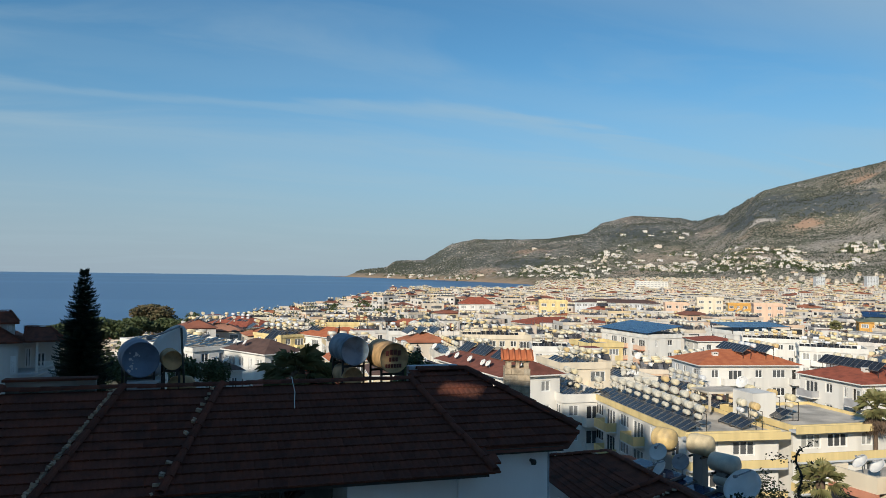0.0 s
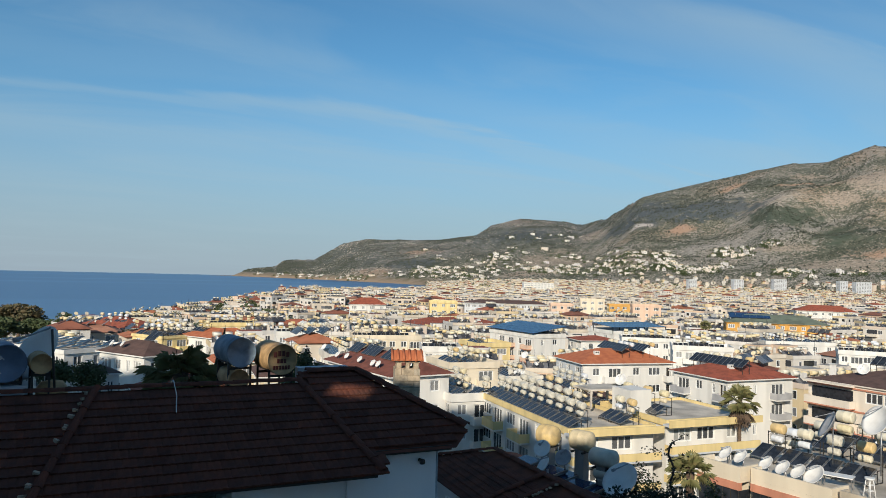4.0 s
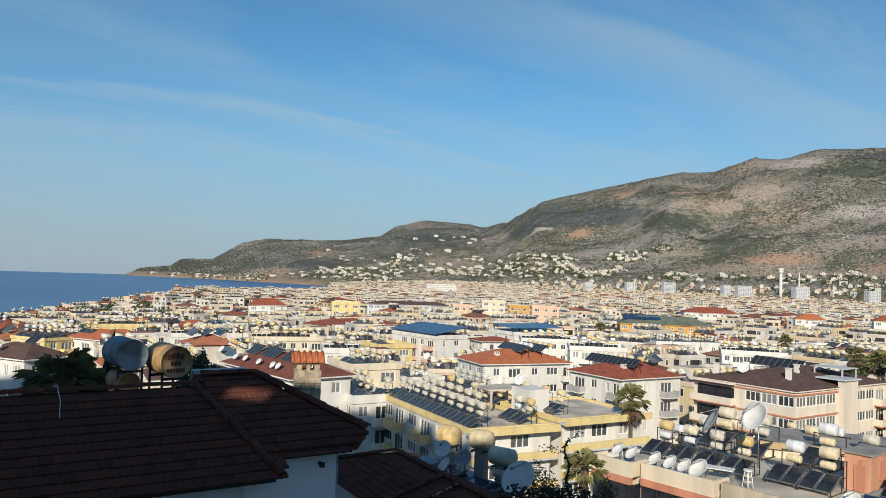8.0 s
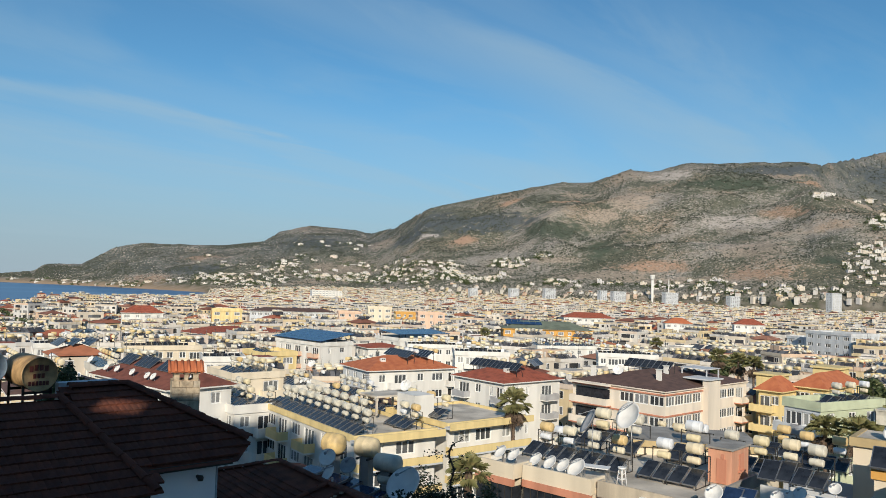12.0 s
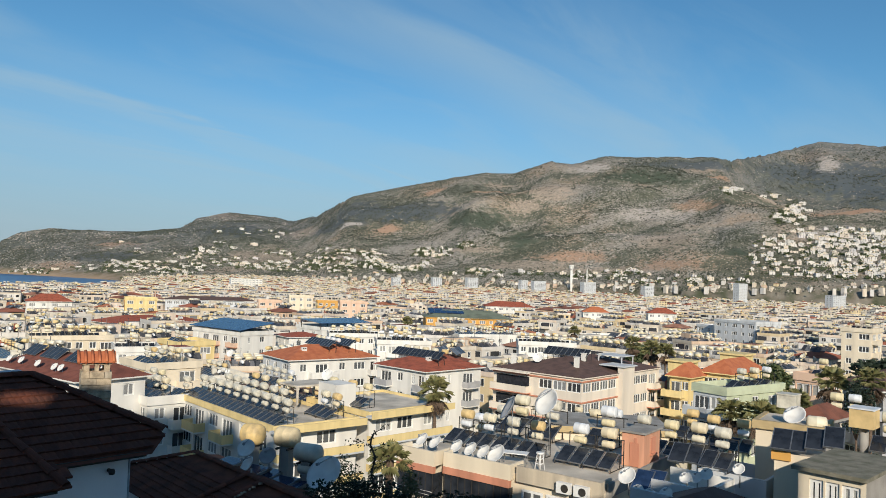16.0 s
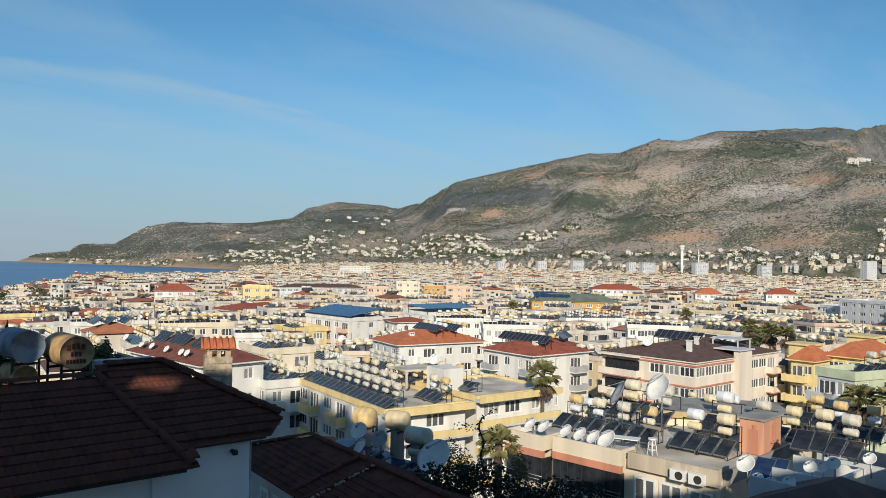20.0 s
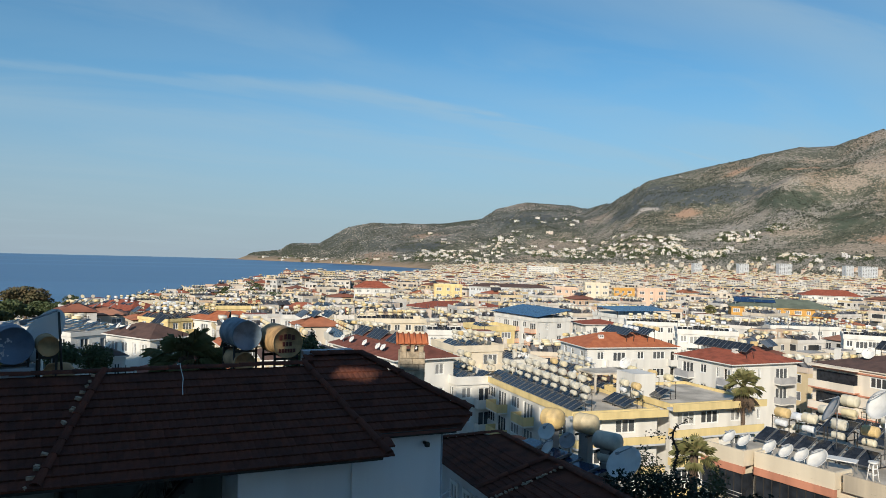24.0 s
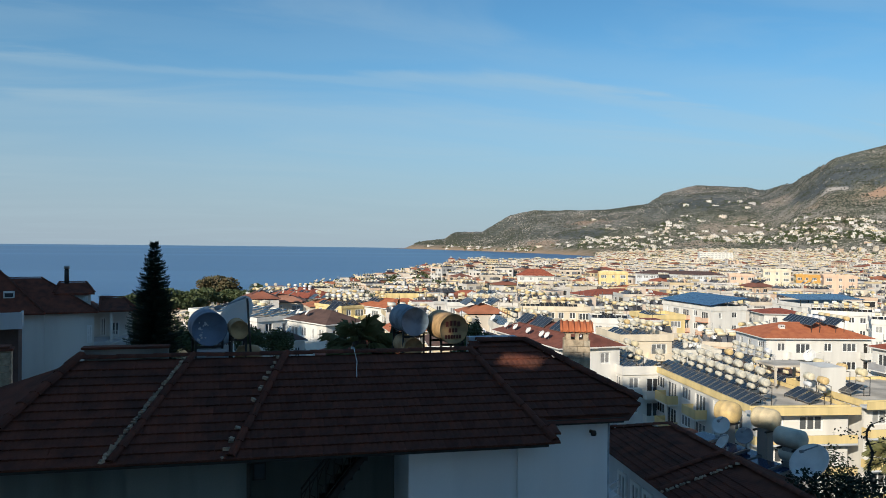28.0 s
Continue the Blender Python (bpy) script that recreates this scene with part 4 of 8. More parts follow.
caps(deck_a, (left_a(0), 0, 0), (0.3, 0, 0.0), 0.015, size=0.85)
caps(deck_a, (0.5, 0.28, 0.13), (1.62, 0.28, 0.13))
caps(deck_a, (hip_a(-2.86), -2.86, -2.86 * TAN + 0.02), (0.29, 0, 0.02), 0.015, size=0.75)
caps(deck_a, (3.34, -1.85, -1.85 * TAN + 0.01), (1.62, 0.24, 0.12), 0.03)
for x0, x1, w in ((-6.35, -5.38, 0.12), (-4.48, -3.59, 0.09)):
    caps(deck_a, (x0, -2.86, -2.86 * TAN + 0.03), (x1, -0.03, 0.03), 0.015, size=0.7)
    mortar_strip(deck_a, (x0 - 0.14, -2.86, -2.86 * TAN + 0.04), (x1 - 0.14, -0.1, 0.02), 0.02, 0.045 if w < 0.1 else 0.04, 0.68 if w < 0.1 else 0.03)
caps(deck_a, (left_a(-2.86), -2.86, -2.86 * TAN + 0.03), (left_a(0), 0, 0.03), 0.04)
gut = Mesh()
gut.box(left_a(-2.86), hip_a(-2.86) - 0.1, -2.8, -2.7, -1.37, -1.27)
gut.box(hip_a(-2.3) + 0.2, 2.8, -2.26, -2.18, -1.13, -1.03)
part("fascia", gut, dark_steel, deck_a)
low = -12.0
house_white = material("white_house_render", (0.88, 0.88, 0.87), 0.85, vary=0.03, scale=1.2, streaks=1)
# left walls and porch: greenish render, darkened in its colour for the recess shade
shade_green = material("dull_green_render", (0.2, 0.22, 0.2), 0.9, vary=0.12, scale=1.5, streaks=1)
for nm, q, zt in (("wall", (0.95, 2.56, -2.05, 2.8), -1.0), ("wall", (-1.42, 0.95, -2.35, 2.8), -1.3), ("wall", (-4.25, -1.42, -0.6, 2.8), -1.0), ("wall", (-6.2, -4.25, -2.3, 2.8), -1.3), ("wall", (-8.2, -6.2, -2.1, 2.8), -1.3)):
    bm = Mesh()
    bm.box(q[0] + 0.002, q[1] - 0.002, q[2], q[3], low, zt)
    part(nm, bm, house_white if q[0] > -2 else shade_green, house)
pil = Mesh()
pil.box(0.62, 0.945, -2.42, -2.352, low, -1.3)
part("pilaster", pil, house_white, house)
# stair rail in the shaded porch
x0, z0, rise = -2.8, -2.46, 1.266  # foot of the flight in view; it climbs towards +x
tall = 0.84
for i in range(-3, 6):
    x, z = x0 + 0.14 * i, z0 + 0.14 * i * rise
    tread = Mesh()
    tread.box(x, x + 0.17, -1.55, -0.75, z - 0.06, z)
    part("stair_tread", tread, dark_steel, house)
string = Mesh()
string.cyl((x0 - 0.5, -1.58, z0 - 0.5 * rise - 0.08), (x0 + 0.95, -1.58, z0 + 0.95 * rise - 0.08), 0.07, n=6)
part("stair_stringer", string, dark_steel, house)
rail = Mesh()
for off, r0 in ((tall, 0.022), (tall - 0.12, 0.012), (0.1, 0.014)):
    rail.cyl((x0 - 0.5, -1.6, z0 - 0.5 * rise + off), (x0 + 0.68, -1.6, z0 + 0.68 * rise + off), r0, n=6)
for i in range(8):
    x, z = x0 - 0.5 + 0.15 * i, z0 + (-0.5 + 0.15 * i) * rise
    rail.cyl((x, -1.6, z + 0.1), (x, -1.6, z + tall), 0.01, n=5)
    for a, b, u, v in ((0.2, 0.42, 0.0, 0.1), (0.42, 0.64, 0.1, 0.0), (0.64, 0.85, 0.0, 0.1)):
        rail.cyl((x + u, -1.6, z + a * tall + u * rise), (x + v, -1.6, z + b * tall + v * rise), 0.009, n=5)
part("stair_rail", rail, dark_steel, house, "black wrought-iron stair rail")
shut = Mesh()
shut.box(-4.2, -3.95, -1.02, -0.98, -2.23, -1.89)
shut.box(-4.17, -3.98, -1.035, -1.021, -2.19, -1.92, 1)
part("shutter", shut, (dark_steel, glass_dark), house)
par = Mesh()
par.box(-7.45, -5.9, 0.15, 0.35, -0.3, 0.16)
par.box(-7.5, -5.88, 0.1, 0.4, 0.164, 0.21, 1)
part("ridge_upstand", par, (concrete, tile_dark), house, "grey concrete upstand behind the ridge")
lampm = Mesh()
lampm.cyl((2.2, -2.06, -1.32), (2.2, -2.16, -1.32), 0.035, n=8)
lampm.lathe([(0.002, 0), (0.05, 0.01), (0.06, 0.06), (0.045, 0.1), (0.002, 0.11)], pose(2.2, -2.2, -1.38), 10)
part("wall_lamp", lampm, dark_steel, house)
# white upstand beyond the right end of the ridge
up = Mesh()
ul, ur = ridge_spot(-18.0, -7.35, 0.9), ridge_spot(-14.3, -7.35, 0.9)
up.box(ul.x, ur.x, 0.9, 1.15, -0.4, ul.z)
part("chimney_slab", up, pale_grey, house)
dp = Mesh()
dp.cyl((2.62, -1.9, -1.2), (2.62, -1.9, low), 0.045, n=8)
part("downpipe", dp, steel, house)
bal = Mesh()
for z in (-2.6, -2.75, -2.9):
    bal.cyl((2.74, -1.6, z), (3.2, -1.2, z), 0.015, n=6)
bal.box(2.74, 3.25, -1.7, 0.5, -3.5, -2.95)
part("balcony", bal, pale_grey, house)
cable = bpy.data.curves.new("cable", "CURVE")
cable.dimensions, cable.bevel_depth = "3D", 0.008
sp = cable.splines.new("POLY")
pts = [(-2.2, 0.02, 0.12), (-2.19, -0.15, 0.02), (-2.17, -0.4, -0.12), (-2.2, -0.62, -0.22), (-2.22, -0.9, -0.34)]
sp.points.add(len(pts) - 1)
for p, q in zip(sp.points, pts):
    p.co = (*q, 1)
cable.materials.append(frame_white)
ob = new("cable", cable)
ob.parent = house

# ---- tanks and dishes behind the ridge ----
tank_blue = material("faded_blue_tank_paint", (0.16, 0.22, 0.32), 0.6, vary=0.1, scale=3.0)
tank_steelblue = material("pale_blue_tank_paint", (0.22, 0.3, 0.38), 0.65, vary=0.14, scale=4.0)
tank_rust = material("tan_rusty_tank_jacket", (0.56, 0.36, 0.17), 0.7, vary=0.15, scale=4.0)
letter_red = material("faded_red_lettering", (0.13, 0.025, 0.015), 0.7)


def drum(name, label, r, length, m, mat, legs, end=None):
    """A lying tank whose end faces -y, on a steel stand of its own."""
    root = thing(name, m, label, "water tank", "tanks behind the ridge")
    me = Mesh()
    prof = [(0.002, 0.03), (r * 0.93, 0.03), (r * 0.95, 0.0), (r, 0.0), (r, 0.04), (r, length * 0.5), (r * 1.01, length * 0.5 + 0.01), (r, length * 0.5 + 0.02), (r, length), (r * 0.9, length + 0.04), (0.002, length + 0.05)]
    me.lathe(prof, pose(0, 0, 0, -90, 0, 0), 28)
    part("tank", me, [mat], root)
    if legs:
        for x in (-r * 0.75, r * 0.75):
            for y in (0.12, length - 0.12):
                st = Mesh()
                st.box(x - 0.02, x + 0.02, y - 0.02, y + 0.02, -legs, -r * 0.6)
                part("leg", st, dark_steel, root)
            st = Mesh()
            st.box(x - 0.02, x + 0.02, 0.12, length - 0.12, -r * 0.72, -r * 0.66)
            part("rail", st, dark_steel, root)
        for y in (0.12, length - 0.12):
            st = Mesh()
            st.box(-r * 0.8, r * 0.8, y - 0.02, y + 0.02, -r - 0.05, -r)
            part("crossbar", st, dark_steel, root)
    return root


t1 = drum("water_tank", "rusty tan water tank with faded red marks on its end", 0.33, 1.05, A0 @ Matrix.Translation(ridge_spot(-19.15, -6.75, 0.35)) @ pose(0, 0, 0, 0, 0, 6), tank_rust, 1.5)
for wdt, z, h in ((0.36, 0.13, 0.11), (0.22, -0.03, 0.09), (0.38, -0.17, 0.08)):
    n = 4 if z > 0.1 else 3 if z > -0.1 else 6
    for i in range(n):
        a = -wdt / 2 + wdt * i / n
        arc = -0.05 * ((a + wdt / n / 2) / 0.2) ** 2 if z > 0.1 else 0
        bm = Mesh()
        bm.box(a, a + wdt / n * 0.72, 0.017, 0.027, z - h / 2 + arc, z + h / 2 + arc)
        part("faded_mark", bm, letter_red, t1)
drum("water_tank", "pale blue metal water tank on a steel stand", 0.32, 1.0, A0 @ Matrix.Translation(ridge_spot(-22.1, -6.24, 0.75)) @ pose(0, 0, 0, 0, 0, 8), tank_steelblue, 1.6)
drum("water_tank", "small tan water tank below a blue one", 0.22, 0.9, A0 @ Matrix.Translation(ridge_spot(-22.2, -8.2, 0.72)) @ pose(0, 0, 0, 0, 0, 8), tank_rust, 0.0)
t3 = drum("water_tank", "large faded blue water tank with peeling paint", 0.35, 0.9, A0 @ Matrix.Translation(ridge_spot(-37.25, -6.7, 0.2)) @ pose(0, 0, 0, 0, 0, 12), tank_blue, 1.6)
pm = Mesh()
for i in range(16):
    a, b = tr.uniform(-0.25, -0.03), tr.uniform(-0.24, 0.14)
    r = tr.uniform(0.01, 0.035)
    rim = [(a + r * tr.uniform(0.5, 1.4) * math.cos(q * 0.9), 0.026, b + r * tr.uniform(0.5, 1.4) * math.sin(q * 0.9)) for q in range(7)]
    pm.add(rim + [(x, 0.032, z) for x, y, z in rim], [tuple(range(6, -1, -1))] + [(q, (q + 1) % 7, 7 + (q + 1) % 7, 7 + q) for q in range(7)])
part("bare_patches", pm, pale_grey, t3)
drum("water_tank", "small ochre water tank in front of a dish", 0.19, 0.6, A0 @ Matrix.Translation(ridge_spot(-35.15, -6.8, 0.1)) @ pose(0, 0, 0, 0, 0, 10), tank_rust, 1.4)
boxm = Mesh()
boxm.box(-5.35, -4.75, 0.2, 0.9, -0.9, 0.1)
solid("cistern", boxm, pale_grey, "pale box cistern under a blue tank", "cistern", A0)
boxm = Mesh()
boxm.lathe([(0.28, -0.9), (0.28, 0.0), (0.2, 0.12), (0.002, 0.16)], pose(-4.35, 0.5, 0), 18)
solid("cistern", boxm, tank_rust, "round-topped beige cistern behind the ridge", "cistern", A0)
p = A0 @ (ridge_spot(-34.9, -6.2, 1.1) - Vector((0, 0, 1.35)))
dish(p.x, p.y, p.z, 205, 0.6, "white", 32, 1.2)
mast = Mesh()
p = A0 @ Vector((-4.28, 0.02, 0))
mast.cyl((p.x, p.y, p.z), (p.x - 0.1, p.y, p.z + 1.15), 0.022, n=8)
solid("antenna_mast", mast, dark_steel, "thin dark antenna pole on the ridge", "antenna")

# ---- block chimney beyond the ridge ----
brick_c = by_piece(material("pumice_block", (0.5, 0.43, 0.33), 0.95, vary=0.14, scale=5.0, bump=0.6), ((1, 1, 1), (0.9, 0.88, 0.85), (1.06, 1.0, 0.92)))
cx, cy, cz = spot(-9.87, -6.75, 25.0)
chim = thing("chimney", pose(cx, cy, cz - 0.2, 0, 0, 14), "bare block chimney with a little tiled cap", "chimney")
core = Mesh()
core.box(-0.36, 0.36, -0.36, 0.36, -6, 0)
part("core", core, mortar, chim)
for k in range(14):
    z = -0.2 - 0.2 * k
    cuts = (-0.41, 0.01, 0.41) if k % 2 else (-0.41, -0.2, 0.21, 0.41)
    for a, b in zip(cuts, cuts[1:]):
        e = tr.uniform(0, 0.012)
        for q in ((a + 0.006, b - 0.006, -0.41 - e, -0.362), (-0.41 - e, -0.362, a + 0.006, b - 0.006), (0.362, 0.41 + e, a + 0.006, b - 0.006)):
            blk = Mesh()
            blk.box(*q, z, z + 0.188)
            part("block", blk, brick_c, chim)
hood = Mesh()
for q in ((-0.36, -0.2, -0.36, -0.2), (0.2, 0.36, -0.36, -0.2), (-0.36, -0.2, 0.2, 0.36), (0.2, 0.36, 0.2, 0.36), (-0.06, 0.06, -0.36, -0.2), (-0.36, -0.2, -0.06, 0.06)):
    hood.box(*q, 0, 0.2)
hood.box(-0.4, 0.4, -0.4, 0.4, 0.2, 0.26)
part("hood", hood, brick_c, chim)
capr = Mesh()
capr.add([(-0.52, -0.5, 0.265), (0.52, -0.5, 0.265), (0.52, 0.5, 0.265), (-0.52, 0.5, 0.265), (-0.52, 0, 0.56), (0.52, 0, 0.56)], [(0, 1, 5, 4), (2, 3, 4, 5), (1, 2, 5), (3, 0, 4), (3, 2, 1, 0)])
cap = part("cap", capr, tile_orange, chim)
for i in range(6):
    x = -0.5 + 0.19 * i
    roll_tile = Mesh()
    roll_tile.cyl((x, -0.5, 0.28), (x, 0, 0.575), 0.045, n=6)
    part("tile", roll_tile, tile_orange, cap)

# ---- the lower house: a roof that slopes towards the viewer's left ----
B0 = pose(-1.43, 27.36, 43.66, 0, 0, -61)  # far end of the ridge; x runs along it towards the terrace
house_b = thing("house", B0, "lower house with a dark brown tiled roof, in shade", "house")
LB, RB, FB = 9.4, 2.3, 0.86
SB = math.degrees(math.atan2(FB, RB))
rb = Mesh()
rb.add([(0, 0, -D), (LB, 0, -D), (LB, -RB, -FB - D), (-2.8, -RB, -FB - D), (LB, RB, -FB - D), (-2.8, RB, -FB - D)], [(0, 3, 2, 1), (0, 1, 4, 5), (0, 5, 3)])
deck_b = part("roof", rb, tile_dark, house_b)
rest = Mesh()
for kk in range(8):
    s0 = 2.48 - course * kk
    y = -s0 * math.cos(radians(SB))
    if y > -0.1:
        continue
    x = y * 1.22 + 0.04
    while x < LB - 0.2:
        m = pose(x, y, y * FB / RB - 0.02, SB + tr.uniform(-0.7, 0.7), tr.uniform(-0.8, 0.8), 0)
        rest.add([m @ Vector(p) for p in TILE.v], TILE.f)
        x += 0.235
tagged(part("tiles", rest, tile_dark, deck_b), kind="stuff")
caps(deck_b, (0, 0, 0), (LB, 0, 0))
caps(deck_b, (-2.8, -RB, -FB + 0.02), (0, 0, 0.02))
for x0 in (3.55, 4.5):
    caps(deck_b, (x0 - 0.35, -RB, -FB + 0.02), (x0, -0.02, 0.02), 0.03)
mortar_strip(deck_b, (4.32, -RB, -FB + 0.05), (4.62, -0.1, 0.04), 0.02, 0.05, 0.55)
bm = Mesh()
bm.box(-2.3, LB, -RB + 0.35, RB - 0.3, -9, -FB - 0.05)
wall_b = part("wall", bm, pale_grey, house_b)
for x in (0.6, 1.7, 2.6):
    fr, gl, _ = window_meshes(0.7, 1.2)
    win = part("window", fr, None, wall_b, at=pose(x, -RB + 0.33, -2.6))
    part("pane", gl, None, win)

# flat roof behind it, with tanks, blue panels and dishes
bm = Mesh()
bm.box(-1.0, 8, RB, RB + 2.6, -9, -2.4)
solid("flat_roof", bm, concrete, "low concrete roof terrace in shade", "roof", B0, kind="structure")


def standing_tank(at, r, length, mat, label, post):
    root = thing("water_tank", at, label, "water tank")
    me = Mesh()
    me.lathe([(0.002, 0.0), (r * 0.7, 0.02), (r * 0.94, 0.08), (r, 0.16), (r, length * 0.5), (r * 1.015, length * 0.5 + 0.01), (r, length * 0.5 + 0.02), (r, length - 0.16), (r * 0.94, length - 0.08), (r * 0.7, length - 0.02), (0.002, length)], pose(0, 0, 0, -90, 0, 0), 22)
    part("tank", me, mat, root)
    pb = Mesh()
    pb.box(-0.18, 0.18, length / 2 - 0.18, length / 2 + 0.18, -post, -r * 0.9)
    part("pedestal", pb, concrete, root)
    st = Mesh()
    for y in (length * 0.25, length * 0.75):
        st.box(-r, r, y - 0.03, y + 0.03, -r - 0.05, -r * 0.97)
    part("cradle", st, dark_steel, root)
    return root


x, y, z = spot(0.94, -11.77, 28.0)
jacket = material("weathered_yellow_jacket", (0.74, 0.55, 0.25), 0.6, vary=0.12, scale=3.0, spread=(0.5, 0.38, 0.2))
standing_tank(pose(x + 0.3, y - 0.3, z, 0, 0, 50), 0.37, 0.8, jacket, "round cream-yellow water tank on a pedestal", 2.6)
x, y, z = spot(3.3, -12.0, 27.0)
standing_tank(pose(x + 0.4, y - 0.3, z, 0, 0, 55), 0.35, 0.85, material("cream_jacket", (0.72, 0.6, 0.38), 0.6, vary=0.12, scale=3.0, spread=(0.55, 0.46, 0.3)), "cream water tank with a dirty jacket on a pedestal", 2.6)
x, y, z = spot(5.03, -13.13, 26.3)
standing_tank(pose(x + 0.4, y - 0.3, z, 0, 0, 55), 0.31, 1.0, tank_white, "dirty white water tank over a smaller one", 2.1)
standing_tank(pose(x + 0.35, y - 0.3, z - 0.54, 0, 0, 55), 0.2, 0.8, tank_white, "small dirty white water tank", 0.35)
for az, el, d, r, tone, face in ((0.63, -12.79, 26.0, 0.3, "white", 205), (2.19, -13.34, 27.0, 0.3, "grey", 205), (0.93, -13.98, 25.3, 0.3, "white", 250)):
    x, y, z = spot(az, el, d)
    dish(x, y, z - 0.9, face, r, tone, 35, 0.8)
x, y, z = spot(6.55, -14.7, 24.5)
dish(x, y, z - 1.1, 225, 0.6, "white", 40, 1.0)
for az, el, d in ((-0.3, -13.75, 26.8), (1.55, -14.35, 26.0), (2.55, -14.6, 26.0), (3.7, -15.2, 25.2), (4.6, -15.35, 25.2)):
    x, y, z = spot(az, el, d)
    ob = thing("solar_collector", pose(x - 0.75, y - 0.35, z - 0.6, 0, 20, 45), "dark blue glazed solar collector in shade", "solar collector", "collectors on the low roof")
    part("panel", HEATERS["panel_blue"], None, ob)

# ---- the house beyond, on the seaward side ----
L0 = pose(-49.5, 49.5, 43.6, 0, 0, 45)  # near eave of the main roof; x along it, y away
house_l = thing("house", L0, "white villa with brown tiled hipped roofs, in shade", "house")


def villa_roof(name, q, z0, ridge, parent):
    """A hipped roof over x0, x1, y0, y1 with its ridge ends and a thin eave board; sub-part hip caps."""
    x0, x1, y0, y1 = q
    me = Mesh()
    me.add([(x0, y0, z0), (x1, y0, z0), (x1, y1, z0), (x0, y1, z0), ridge[0], ridge[1]], [(0, 1, 5, 4), (1, 2, 5), (2, 3, 4, 5), (3, 0, 4)])
    me.box(x0, x1, y0, y1, z0 - 0.14, z0 - 0.004)
    ob = part(name, me, tile_dark, parent)
    caps(ob, (x1, y0, z0 + 0.02), (ridge[1][0], ridge[1][1], ridge[1][2] + 0.02))
    caps(ob, (x0, y0, z0 + 0.02), (ridge[0][0], ridge[0][1], ridge[0][2] + 0.02))
    caps(ob, Vector(ridge[0]) + Vector((0, 0, 0.02)), Vector(ridge[1]) + Vector((0.01, 0, 0.02)))
    return ob


for q in ((-12, -3.6, 0.2, 7.5), (-3.596, 0.15, 0.55, 7.5), (0.154, 3.2, 4.0, 7.5)):
    bm = Mesh()
    bm.box(*q, -9, -0.15)
    wl_ = part("wall", bm, white, house_l)
villa_roof("roof", (-9.0, 0.47, 0, 8), 0.0, ((-7.0, 4, 2.66), (-4.04, 4, 2.66)), house_l)
villa_roof("wing_roof", (-12.5, -3.5, -0.6, 7.4), 0.02, ((-8.6, 3.2, 4.0), (-7.4, 3.2, 3.6)), house_l)
villa_roof("porch_roof", (0.48, 3.6, 0.1, 5.0), 0.03, ((0.7, 2.5, 1.0), (2.5, 2.5, 0.95)), house_l)
bm = Mesh()
bm.box(0.5, 1.7, 2.7, 3.7, 0.7, 1.08)
part("roof_slab", bm, pale_grey, house_l, "pale grey slab on the porch roof")
dm = Mesh()
dm.box(-2.75, -0.14, 2.3, 4.5, 0.2, 1.28)
dormer = part("dormer", dm, white, house_l)
villa_roof("dormer_roof", (-3.0, 0.18, 1.9, 5.0), 1.44, ((-2.6, 3.3, 2.3), (-0.5, 3.3, 2.3)), house_l)
fr, gl, _ = window_meshes(0.4, 0.5)
win = part("window", fr, None, dormer, at=pose(-0.55, 2.26, 0.72))
part("pane", gl, None, win)
vm = Mesh()
vm.cyl((-2.05, 3.3, 2.1), (-2.05, 3.3, 3.4), 0.19, n=14)
vm.cyl((-2.05, 3.3, 3.4), (-2.05, 3.3, 3.46), 0.15, n=14)
vm.cyl((-2.05, 3.3, 3.46), (-2.05, 3.3, 3.76), 0.23, n=14, mat=1)
part("flue", vm, (dark_steel, steel), house_l, "dark round flue with a pale steel cap")
sk = Mesh()
sk.box(-6.6, -5.8, 0.6, 1.6, 1.2, 1.75, 0)
sk.box(-6.5, -5.9, 0.57, 0.61, 1.3, 1.62, 1)
part("roof_vent", sk, (white, glass_dark), house_l)
for x, y, w, h in ((-0.2, 0.53, 0.4, 1.5), (0.9, 3.97, 0.5, 1.7), (1.9, 3.97, 0.7, 1.3)):
    fr, gl, _ = window_meshes(w, h)
    win = part("window", fr, None, house_l, at=pose(x, y, -2.7 if y < 1 else -2.6))
    part("pane", gl, None, win)
pm = Mesh()
pm.box(0.154, 3.3, 0.3, 3.99, -2.8, -2.65)
pm.box(0.154, 3.2, 0.4, 3.99, -9, -2.804)
part("porch_floor", pm, pale_grey, house_l)
for x, y in ((3.1, 0.5), (3.1, 3.6), (1.5, 0.5)):
    pm = Mesh()
    pm.box(x - 0.1, x + 0.1, y - 0.1, y + 0.1, -2.648, -0.115)
    part("porch_post", pm, white, house_l)
for z in (-2.45, -1.75):
    pm = Mesh()
    pm.cyl((1.6, 0.5, z), (3.0, 0.5, z), 0.03, n=6)
    part("porch_rail", pm, white, house_l)
for i in range(9):
    pm = Mesh()
    pm.cyl((1.68 + 0.15 * i, 0.5, -2.45), (1.68 + 0.15 * i, 0.5, -1.75), 0.018, n=5)
    part("baluster", pm, white, house_l)
for z in (0.0, 0.4):
    pm = Mesh()
    pm.cyl((1.1, -0.3, -2.95 + z), (2.95, -0.3, -2.2 + z), 0.05, n=6)
    part("stair_rail", pm, white, house_l, "white sloping stair rail")
bm = Mesh()
bm.box(-6, 0, 0, 1.4, -0.25, 0)
bm.box(-6, 0, -0.1, -0.002, -0.25, 0.95)
bm.box(-0.12, 0, 0.002, 1.4, 0.004, 0.95)
bm.box(-6, -0.3, 0.9, 4, -8, -0.254, 1)
